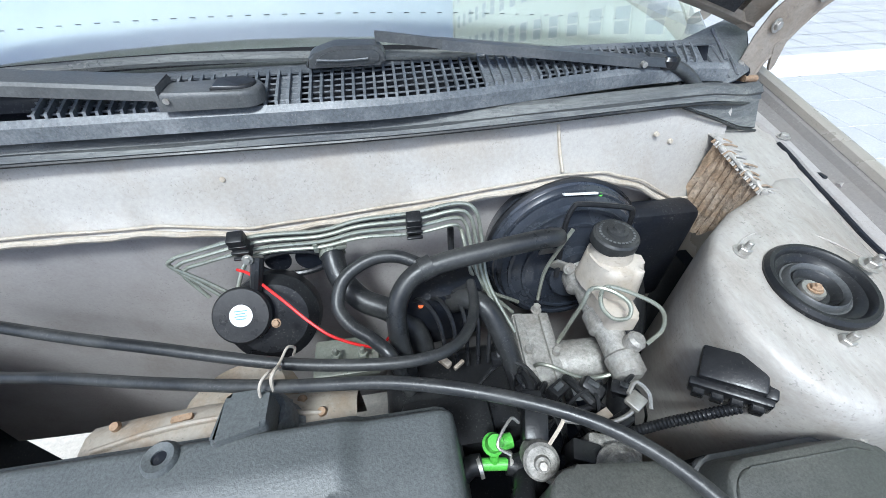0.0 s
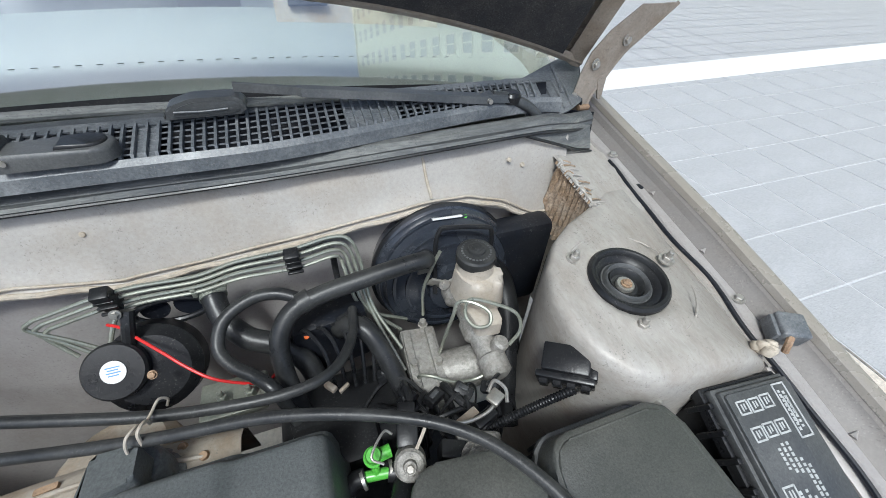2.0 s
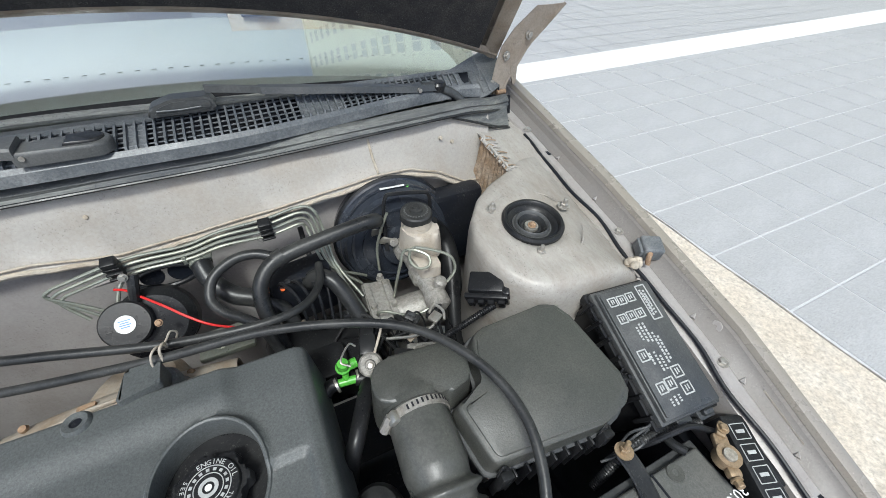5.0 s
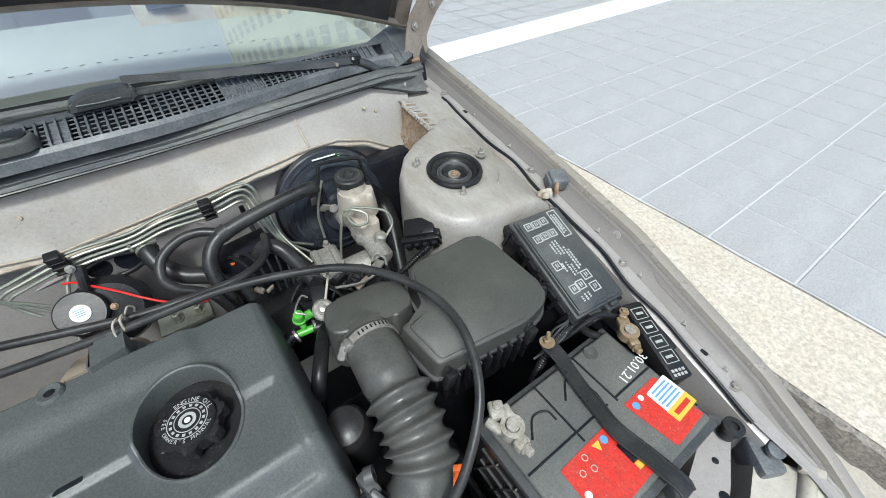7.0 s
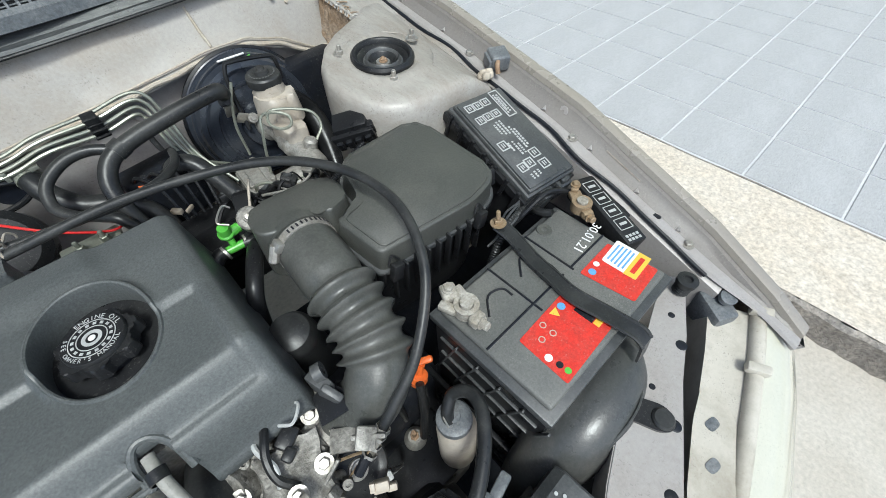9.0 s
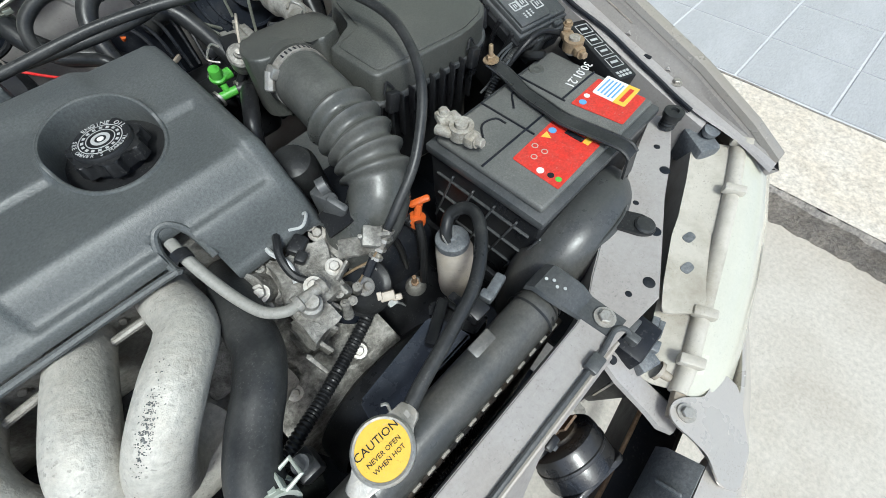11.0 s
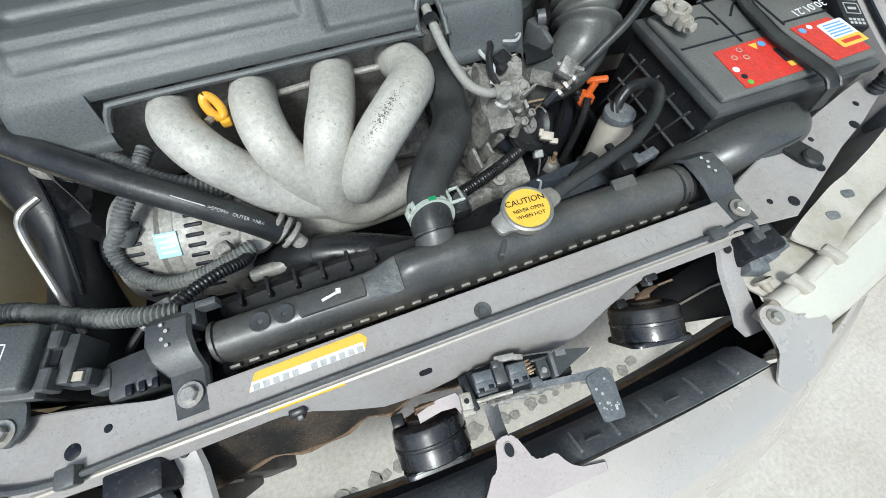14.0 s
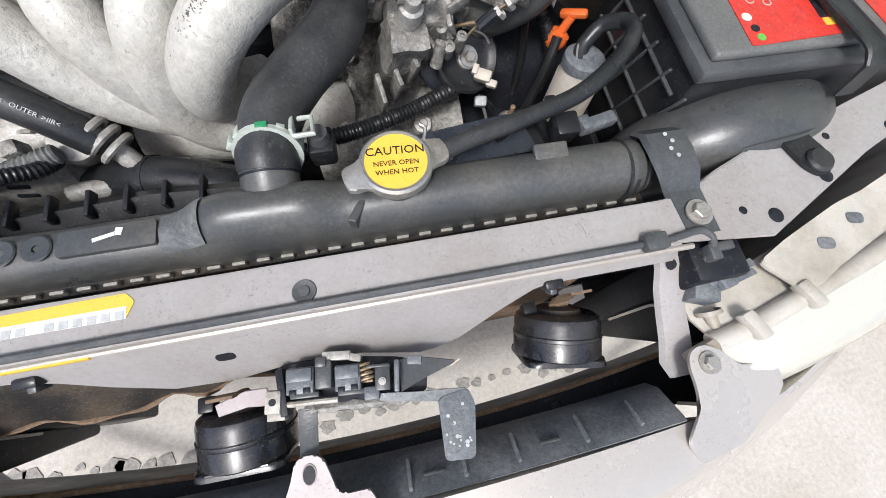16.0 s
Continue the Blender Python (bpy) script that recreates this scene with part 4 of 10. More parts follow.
def build_hood():
    t = thing("hood", (CX, 0.6, 1.1), "open beige hood with black felt lining underneath", "hood")
    edge = lambda x: 1.157 - 0.113 * (abs(x - CX) / 0.68) ** 2.1
    a = radians(58)
    def at(x, s, off):
        k = abs(x - CX) / 0.70
        y0, z0 = 0.600, edge(x)
        return (x * (1 - 0.02 * s), y0 - s * math.cos(a) + off * math.sin(a), z0 + s * math.sin(a) + off * math.cos(a) + 0.02 * math.sin(math.pi * min(s, 1.0)))
    xs = [CX - 0.70 + 0.05 * i for i in range(29)]
    ss = [0, 0.010, 0.018, 0.2, 0.4, 0.6, 0.8, 0.95]
    part("outer_skin", sheet([[at(x, s, 0.03) for x in xs] for s in ss], 0.002), "bumper", t, "champagne outer skin")
    part("inner_rim", sheet([[at(x, s, o) for x in xs] for s, o in ((0.0, 0.03), (-0.003, 0.02), (-0.002, 0.008), (0.003, 0.002), (0.010, -0.001), (0.018, 0.004))], 0.0015), "brown_paint", t, "folded brown-beige rear rim")
    part("lining", sheet([[at(x, s, -0.002) for x in xs[1:-1]] for s in ss[2:]], 0.006), "felt", t, "dusty black felt lining")
    for s_ in (1, -1):
        part("side_rim", sheet([[at(CX + s_ * d, s, o) for s in ss] for d, o in ((0.70, 0.03), (0.706, 0.015), (0.70, 0.0), (0.682, -0.002), (0.670, 0.004))], 0.0015), "brown_paint", t, "brown-beige side rim")
    for x in (-0.05, 0.12, 0.3, 0.45, 0.56):
        part("lining_clip", lathe([(0, -0.003), (0.006, -0.002), (0.007, 0)], at(x, 0.07, -0.006), (0, -0.85, -0.5), 12), "black", t)
    return t


build_hood()


# ---- engine ----
def step(v, a, b):
    t = max(0.0, min(1.0, (v - a) / (b - a)))
    return t * t * (3 - 2 * t)


WELL = (0.101, 0.092, 0.051, 0.061)


def cover_height(x, y):
    z = 0.869 + 0.007 * step(y, 0.0, 0.2)
    z -= 0.036 * step(-y, -0.005, 0.034)
    z -= 0.05 * step(-y, 0.030, 0.058)
    band = step(y, 0.148, 0.186) * (1 - step(x, 0.115, 0.135))
    z += 0.007 * band
    # recessed panel in front of the oil filler
    rec = step(x, -0.036, -0.029) * (1 - step(x, 0.186, 0.193)) * step(y, -0.028, -0.021) * (1 - step(y, 0.084, 0.091))
    z -= 0.006 * rec
    for y0, x1 in ((0.044, -0.052), (-0.002, -0.050)):
        d = abs(y - y0)
        g = (1 - step(d, 0.008, 0.014)) * (1 - step(x, x1 - 0.006, x1)) * step(x, -0.34, -0.333)
        z -= 0.007 * g
    # oil filler well with a raised rim
    r = math.hypot((x - WELL[0]) / WELL[2], (y - WELL[1]) / WELL[3])
    z += 0.009 * step(r, 0.98, 1.0) * (1 - step(r, 1.03, 1.12)) * step(y - 0.3 * x, 0.02, 0.10)
    if r < 1.0:
        z = 0.842 + (z - 0.842) * step(r, 0.955, 1.0)
    # falls away at the ends and the back
    z -= 0.006 * step(x, 0.196, 0.210) + 0.085 * step(x, 0.208, 0.222)
    z -= 0.006 * step(-x, 0.355, 0.368) + 0.08 * step(-x, 0.366, 0.382)
    z -= 0.05 * step(y, 0.212, 0.227)
    return z


def build_cover():
    t = thing("engine_cover", (-0.08, 0.09, 0.80), "grained dark grey plastic engine cover with moulded panels", "engine cover")
    xs = sorted(set([round(-0.382 + 0.006 * i, 4) for i in range(55)] + [round(-0.055 + 0.0032 * i, 4) for i in range(82)] + [0.2065, 0.2105, 0.214, 0.217, 0.2195, 0.222]))
    xs = [x for x in xs if x <= 0.222]
    ys = sorted([-0.0575 + 0.0034 * i for i in range(88)])
    front = lambda x: -0.0575 if (x > 0.108 or x < -0.285) else (-0.018 if 0.074 < x < 0.104 else -0.036)
    bm = bmesh.new()
    grid = {}
    for i, x in enumerate(xs):
        for j, y in enumerate(ys):
            if y >= front(x) - 1e-6:
                # the filler well gets a clean oval wall
                u, w = (x - WELL[0]) / WELL[2], (y - WELL[1]) / WELL[3]
                q = math.hypot(u, w)
                k = 1.0
                if 0.97 < q < 1.035:
                    k = 1.001 / q
                elif 0.90 < q <= 0.97:
                    k = 0.954 / q
                px, py = (WELL[0] + u * k * WELL[2], WELL[1] + w * k * WELL[3]) if k != 1.0 else (x, y)
                grid[i, j] = bm.verts.new((px, py, cover_height(px, py)))
    for i in range(len(xs) - 1):
        for j in range(len(ys) - 1):
            q = [grid.get(k) for k in ((i, j), (i + 1, j), (i + 1, j + 1), (i, j + 1))]
            if all(q):
                bm.faces.new(q)
    rim = [e for e in bm.edges if e.is_boundary]
    ret = bmesh.ops.extrude_edge_only(bm, edges=rim)
    for v in [v for v in ret["geom"] if isinstance(v, bmesh.types.BMVert)]:
        v.co.z -= 0.010
    part("shell", bm, "cover", t, "grained grey shell", angle=60)
    ring = []
    for k in range(73):
        a = 2 * math.pi * k / 72
        at = lambda q: (WELL[0] + WELL[2] * q * math.cos(a), WELL[1] + WELL[3] * q * math.sin(a))
        zr = cover_height(*at(1.02))
        ring.append([(*at(0.94), 0.843), (*at(0.94), zr - 0.002), (*at(0.955), zr + 0.0012), (*at(0.985), zr + 0.0022), (*at(1.015), zr + 0.0018), (*at(1.04), zr - 0.0006)])
    part("filler_well", sheet(ring, 0.0006), "cover", t, "smooth oval filler well with a rim", angle=40)
    part("well_floor", slab([(WELL[0] + 0.048 * math.cos(2 * math.pi * k / 48), WELL[1] + 0.057 * math.sin(2 * math.pi * k / 48)) for k in range(48)], 0.846, 0.854), "black", t, "black well floor")
    part("tube_arch", tube([(0.072, -0.038, 0.812), (0.073, -0.024, 0.830), (0.080, -0.014, 0.842), (0.089, -0.011, 0.845), (0.098, -0.014, 0.842), (0.105, -0.024, 0.830), (0.107, -0.044, 0.810)], 0.0042, 10, 5), "cover", t, "moulded arch over the breather pipe")
    part("panel_notch", slab(rounded([(-0.020, 0.0895), (0.004, 0.0895), (0.006, 0.0945), (-0.016, 0.0945)], 0.0022), cover_height(-0.005, 0.0965) - 0.001, cover_height(-0.005, 0.0965) + 0.0004), "deep", t, "dark slot at the panel corner")
    part("front_lip", tube([(-0.284, -0.052, 0.795), (-0.275, -0.040, 0.812), (-0.255, -0.0365, 0.815), (-0.10, -0.0365, 0.815), (0.06, -0.0365, 0.815), (0.072, -0.040, 0.812)], 0.004, 8, 4), "cover", t, "rolled front lip")
    part("rear_tab", slab(rounded([(0.022, 0.205), (0.062, 0.215), (0.062, 0.245), (0.028, 0.245)], 0.004), 0.862, 0.892, 0.004), "cover", t, "raised tab at the back edge")
    part("mount_ring", lathe([(0.005, 0.0), (0.0055, 0.003), (0.011, 0.0045), (0.013, 0.002), (0.014, -0.002)], (-0.014, 0.204, 0.8830), (0, 0, 1), 22), "cover", t, "screw boss")
    part("mount_hole", lathe([(0, 0.001), (0.0056, 0.001)], (-0.014, 0.204, 0.8835), (0, 0, 1), 14), "deep", t)
    for words, size, x, y in (("VT-i", 0.058, -0.185, 0.122), ("VALVE", 0.036, -0.172, 0.084)):
        part("lettering", lettering(words, size, pose(x, y, cover_height(x, y) + 0.0010, 2.2, 0, 0), 0.0008), "black", t, "dark recessed lettering")
    return t


build_cover()


def build_oil_cap():
    c = (0.0925, 0.099, 0.834)
    t = thing("oil_filler_cap", c, "black lobed engine oil cap with white print", "oil cap")
    out = []
    for k in range(96):
        a = 2 * math.pi * k / 96
        w = math.cos(7 * a)
        out.append((c[0] + (0.0375 + 0.0032 * max(-1, min(1, 2.2 * w))) * math.cos(a), c[1] + (0.0375 + 0.0032 * max(-1, min(1, 2.2 * w))) * math.sin(a)))
    part("grip", slab(out, 0.852, 0.866, 0.0025, 2, 0.0015), "black", t, "lobed black grip")
    part("neck", lathe([(0.030, 0.0), (0.030, 0.020), (0, 0.020)], (c[0], c[1], 0.834), (0, 0, 1), 28), "deep", t, "dark filler neck")
    part("boss", lathe([(0.031, 0), (0.0305, 0.0035), (0.0295, 0.005), (0, 0.0052)], (c[0], c[1], 0.865), (0, 0, 1), 36), "black", t)
    ring = lambda r0, r1, z: lathe([(r0, 0), (r1, 0), (r1, 0.0004), (r0, 0.0004)], (c[0], c[1], z), (0, 0, 1), 40)
    for r0, r1 in ((0.006, 0.0098), (0.0140, 0.0149), (0.0215, 0.0224)):
        part("printed_ring", ring(r0, r1, 0.8704), "grey_print", t)
    part("drop_sign", lathe([(0, 0), (0.0036, 0), (0.0036, 0.0004), (0, 0.0004)], (c[0], c[1], 0.8704), (0, 0, 1), 12), "white", t)
    turn = 38
    def ring_words(words, r, mid, spread, size, outward=True):
        bms = []
        for i, ch in enumerate(words):
            if ch == " ":
                continue
            a = mid + spread * ((len(words) - 1) / 2 - i) * (1 if outward else -1)
            m = pose(c[0] + r * math.cos(radians(a)), c[1] + r * math.sin(radians(a)), 0.8707, 0, 0, a - 90 if outward else a + 90)
            bms.append(lettering(ch, size, m, 0.0002))
        part("printed_words", joined(*bms), "grey_print", t)
    ring_words("ENGINE OIL", 0.0258, 58, 11.5, 0.0078)
    ring_words("SEE OWNER'S MANUAL", 0.0258, 236, 10.5, 0.0062, False)
    for k in range(16):
        a = radians(k * 22.5)
        part("print_dash", cbox((c[0] + 0.0182 * math.cos(a), c[1] + 0.0182 * math.sin(a), 0.8706), (0.0030, 0.0034, 0.0004), 0, (0, 0, math.degrees(a))), "grey_print", t)
    t.scale = (0.88, 0.88, 1.0)
    return t


build_oil_cap()


def build_manifold():
    t = thing("exhaust_manifold", (-0.08, -0.12, 0.70), "sprayed aluminium exhaust manifold with four curved runners", "manifold")
    runs = (
        [(-0.243, 0.04, 0.745), (-0.238, -0.004, 0.772), (-0.231, -0.066, 0.793), (-0.208, -0.112, 0.786), (-0.185, -0.130, 0.758), (-0.160, -0.142, 0.724), (-0.125, -0.146, 0.692), (-0.085, -0.142, 0.665)],
        [(-0.144, 0.04, 0.745), (-0.143, -0.010, 0.775), (-0.142, -0.070, 0.793), (-0.136, -0.116, 0.782), (-0.124, -0.138, 0.750), (-0.108, -0.145, 0.714), (-0.090, -0.144, 0.684), (-0.060, -0.136, 0.655)],
        [(-0.046, 0.04, 0.745), (-0.051, -0.013, 0.775), (-0.065, -0.088, 0.793), (-0.080, -0.138, 0.786), (-0.094, -0.153, 0.748), (-0.098, -0.156, 0.705), (-0.090, -0.155, 0.672), (-0.068, -0.151, 0.650), (-0.032, -0.138, 0.640), (0.013, -0.117, 0.632), (0.05, -0.10, 0.62)],
        [(0.042, 0.04, 0.745), (0.043, -0.020, 0.775), (0.047, -0.080, 0.793), (0.018, -0.135, 0.803), (-0.016, -0.163, 0.788), (-0.041, -0.170, 0.755), (-0.051, -0.160, 0.716), (-0.042, -0.135, 0.690), (-0.01, -0.105, 0.675)])
    runs = [[(x + d, y + 0.012 * step(-y, 0.09, 0.15), z + 0.004 * step(-z, -0.76, -0.66)) for x, y, z in r] for r, d in zip(runs, (0.012, 0.008, 0.014, 0.001))]
    for r in runs:
        ob = part("runner", tube(r, 0.0262, 20, 9), "heatshield", t, "pale grey curved runner")
    random.seed(2)
    bms = []
    line = spline(runs[3], 12)
    near = min(range(len(line)), key=lambda q: (line[q] - Vector((0.001, -0.142, 0.796))).length)
    for i in range(280):
        f = max(2.0, min(len(line) - 3.0, near + random.gauss(0, 3.2)))
        a, b = line[int(f)], line[int(f) + 1]
        along = (b - a).normalized()
        out = (Vector((-0.22, -0.42, 0.88)) - along * along.dot(Vector((-0.22, -0.42, 0.88)))).normalized()
        th = random.gauss(0, 0.10)
        nrm = out * math.cos(th) + out.cross(along) * math.sin(th)
        c = a + (b - a) * (f - int(f)) + nrm * 0.0262
        turn = Matrix((along, nrm.cross(along), nrm)).transposed().to_4x4() @ Matrix.Rotation(random.uniform(0, 3), 4, "Z")
        bms.append(box(-random.uniform(0.0001, 0.0007), random.uniform(0.0001, 0.0007), -random.uniform(0.0001, 0.0005), random.uniform(0.0001, 0.0005), -0.002, 0.0002, 0, 1, Matrix.Translation(c) @ turn))
    part("scorch_flakes", joined(*bms), "cover", t, "dark flaked patch", smooth=False)["kind"] = "stuff"
    part("collector", joined(tube([(-0.16, -0.10, 0.63), (-0.06, -0.10, 0.615), (0.05, -0.085, 0.60)], 0.045, 18, 6)), "heatshield", t, "collector under the runners")
    part("shield_plate", cbox((0.035, -0.06, 0.70), (0.06, 0.09, 0.05), 0.008, (35, 10, 0)), "casting", t, "stained cast shield lug")
    part("flange", cbox((-0.095, 0.012, 0.735), (0.36, 0.012, 0.08), 0.004), "casting", t, "head flange")
    for x in (-0.19, -0.094, 0.0):
        part("flange_nut", hexa((x, 0.004, 0.765), (0, -1, 0.35), 0.007, 0.008, 0.011, 0.006), "bolt", t)
    return t


build_manifold()


def build_dipstick():
    t = thing("oil_dipstick", (-0.186, -0.07, 0.79), "amber ring-handled engine oil dipstick", "dipstick")
    u, v = Vector((-0.28, 0.42, 0.86)).normalized(), Vector((0.93, 0.33, 0.14)).normalized()
    c = Vector((-0.175, -0.059, 0.801))
    ring = [c + u * 0.0125 * math.cos(math.tau * i / 20) + v * 0.0060 * math.sin(math.tau * i / 20) for i in range(21)]
    part("handle", joined(tube(ring, 0.0052, 10, 2), cbox(c - u * 0.019, (0.012, 0.010, 0.010), 0.003)), "amber", t, "amber plastic pull ring")
    part("line", tube([(-0.18, -0.045, 0.778), (-0.10, -0.030, 0.775), (-0.02, -0.028, 0.776), (0.06, -0.030, 0.776)], 0.0045, 10, 4), "alu", t, "bright pipe behind the runners")
    part("stem", tube([(-0.186, -0.073, 0.795), (-0.17, -0.05, 0.79), (-0.15, -0.02, 0.78), (-0.14, 0.0, 0.765)], 0.0042, 8, 4), "steel", t, "steel guide stem")


build_dipstick()


def build_block():
    t = thing("engine_block", (-0.05, 0.0, 0.35), "cast aluminium engine and gearbox with dirty housings", "engine")
    part("head", box(-0.33, 0.195, -0.005, 0.205, 0.66, 0.80, 0.006), "alu", t, "cast cylinder head")
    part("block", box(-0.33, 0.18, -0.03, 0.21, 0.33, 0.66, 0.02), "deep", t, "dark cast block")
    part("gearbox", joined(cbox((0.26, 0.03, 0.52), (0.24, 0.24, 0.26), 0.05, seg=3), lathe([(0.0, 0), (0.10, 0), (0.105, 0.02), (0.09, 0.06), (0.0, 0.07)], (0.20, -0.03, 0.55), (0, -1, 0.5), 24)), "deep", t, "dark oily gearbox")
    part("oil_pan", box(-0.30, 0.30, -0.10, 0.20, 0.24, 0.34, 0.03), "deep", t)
    # bell housing: a lumpy sloping casting with a rim line
    random.seed(11)
    lumps = [(random.uniform(0.03, 0.24), random.uniform(-0.17, 0.03), random.uniform(0.006, 0.013), random.uniform(-0.007, 0.009)) for i in range(60)]
    def bell(x, y):
        z = 0.632 + 0.30 * (y + 0.10) + 0.18 * (x - 0.10)
        z += sum(h * math.exp(-((x - a) ** 2 + (y - b) ** 2) / (r * r)) for a, b, r, h in lumps)
        d = math.hypot(x - 0.19, y + 0.06)
        return z + 0.010 * math.exp(-((d - 0.115) / 0.006) ** 2) - 0.30 * step(-y, 0.165, 0.20) - 0.25 * step(x, 0.200, 0.222)
    part("bell_housing", sheet([[(0.02 + 0.006 * i, -0.20 + 0.006 * j, bell(0.02 + 0.006 * i, -0.20 + 0.006 * j)) for j in range(43)] for i in range(41)]), "casting", t, "stained cast bell housing", angle=70)
    def lumpy(bm, amp, size=0.016):
        bmesh.ops.subdivide_edges(bm, edges=list(bm.edges), cuts=5, use_grid_fill=True)
        for v in bm.verts:
            p = v.co / size
            v.co += Vector((math.sin(p.y * 1.7 + p.z) + math.sin(2.9 * p.z), math.sin(p.z * 1.9 + p.x) + math.sin(3.1 * p.x), math.sin(p.x * 1.6 + p.y) + math.sin(2.7 * p.y + 1))) * amp
        return bm
    outlet = part("water_outlet", lumpy(cbox((0.155, -0.092, 0.730), (0.062, 0.062, 0.072), 0.0, (12, 8, -12), 2), 0.0022), "casting", t, "cast water outlet housing", angle=60)
    part("outlet_neck", lathe([(0, 0), (0.030, 0), (0.030, 0.010), (0.024, 0.013), (0.024, 0.034), (0, 0.034)], (0.118, -0.060, 0.735), (-0.4, -0.2, 0.6), 22), "casting", outlet)
    part("cast_arm", lumpy(cbox((0.130, -0.126, 0.718), (0.036, 0.036, 0.085), 0.0, (20, 8, 12), 2), 0.0018), "casting", outlet, angle=60)
    part("cast_block", lumpy(cbox((0.205, -0.070, 0.722), (0.046, 0.050, 0.042), 0.0, (10, 0, 24), 2), 0.0016), "casting", outlet, "machined cast block", angle=60)
    part("cast_cover", cbox((0.207, -0.072, 0.746), (0.036, 0.040, 0.010), 0.003, (10, 0, 24), 2), "alu", outlet, "small screwed cover")
    for i in range(30):
        p = (0.135 + random.uniform(-0.025, 0.060), -0.088 + random.uniform(-0.055, 0.05), 0.752 + random.uniform(-0.022, 0.010))
        part("cast_lug", lathe([(0, -0.02), (0.0065, -0.02), (0.0055, 0.005), (0.0025, 0.006), (0.0025, 0.003), (0, 0.003)], p, (random.uniform(-0.5, 0.5), random.uniform(-0.6, 0.2), 1), 12) if i % 3 else
             cbox(p, (random.uniform(0.008, 0.026), random.uniform(0.003, 0.008), random.uniform(0.012, 0.024)), 0.0012, (random.uniform(-30, 30), random.uniform(-30, 30), random.uniform(0, 180))), "casting", outlet)
    for k in range(5):
        part("cast_rib", cbox((0.105 + 0.016 * k, -0.150 + 0.010 * k, 0.690 + 0.010 * k), (0.005, 0.030, 0.05), 0.0015, (25, 0, 10 + 6 * k)), "casting", outlet)
    part("fitting_boss", lathe([(0.0, 0.030), (0.007, 0.030), (0.008, 0.020), (0.011, 0.018), (0.012, 0.0), (0.014, -0.02)], (0.140, -0.130, 0.762), (0.1, -0.35, 0.9), 18), "alu", outlet, "pale screw fitting")
    for p in ((0.155, -0.120, 0.776), (0.112, -0.082, 0.768), (0.186, -0.108, 0.760), (0.124, -0.122, 0.600), (0.093, -0.104, 0.575), (0.150, -0.155, 0.640), (0.172, -0.004, 0.660), (0.075, -0.06, 0.66), (0.060, -0.13, 0.62), (0.200, -0.055, 0.755), (0.216, -0.085, 0.752)):
        part("bolt", hexa(p, (0, -0.4, 1), 0.006, 0.006, 0.010), "bolt", t)
    part("bolt_lug", cbox((0.108, -0.113, 0.585), (0.070, 0.024, 0.026), 0.006, (20, 10, 20)), "deep", t, "dark bolted lug")
    part("idle_valve", joined(cbox((0.172, -0.066, 0.772), (0.024, 0.018, 0.018), 0.004, (20, 0, 30)), cbox((0.166, -0.082, 0.774), (0.014, 0.012, 0.012), 0.003, (20, 0, 30))), "black", t, "black electrical connector")
    part("wire_loop", tube([(0.165, -0.030, 0.775), (0.160, -0.055, 0.790), (0.150, -0.075, 0.787), (0.148, -0.095, 0.776), (0.158, -0.11, 0.765)], 0.0045, 8), "black", t)
    part("wire_loop", tube([(0.150, -0.035, 0.778), (0.146, -0.060, 0.785), (0.152, -0.085, 0.782), (0.145, -0.10, 0.77)], 0.0028, 7), "grey_print", t)
    part("bypass_hose", tube([(0.206, -0.010, 0.775), (0.205, -0.030, 0.765), (0.202, -0.048, 0.748), (0.200, -0.062, 0.730)], 0.0125, 16), "rubber", t, "short black bypass hose")
    part("wire_clamp", tube([(0.186, -0.044, 0.764), (0.190, -0.048, 0.768), (0.196, -0.052, 0.764), (0.205, -0.052, 0.765), (0.215, -0.046, 0.760), (0.219, -0.038, 0.760)], 0.0016, 7), "steel", t, "bright wire clamp")
    part("lifting_eye", joined(cbox((0.228, -0.062, 0.776), (0.010, 0.026, 0.05), 0.004, (25, 0, 20)), lathe([(0.005, -0.005), (0.010, -0.005), (0.010, 0.005), (0.005, 0.005)], (0.233, -0.046, 0.804), (1, -0.3, 0.2), 16)), "plastic", t, "dark lifting eye")
    part("wire_loop", tube([(0.19, -0.04, 0.78), (0.20, -0.055, 0.796), (0.187, -0.07, 0.80), (0.175, -0.06, 0.795)], 0.0018, 6), "grey_print", t)
    part("side_plate", box(-0.345, -0.325, -0.03, 0.22, 0.45, 0.78, 0.006), "alu", t, "timing side cover")
    part("rear_duct", lathe([(0.0, 0.03), (0.045, 0.03), (0.056, 0.02), (0.06, 0.0), (0.06, -0.05)], (0.005, 0.275, 0.79), (0, 0.2, 1), 30), "tan", t)
    return t


build_block()


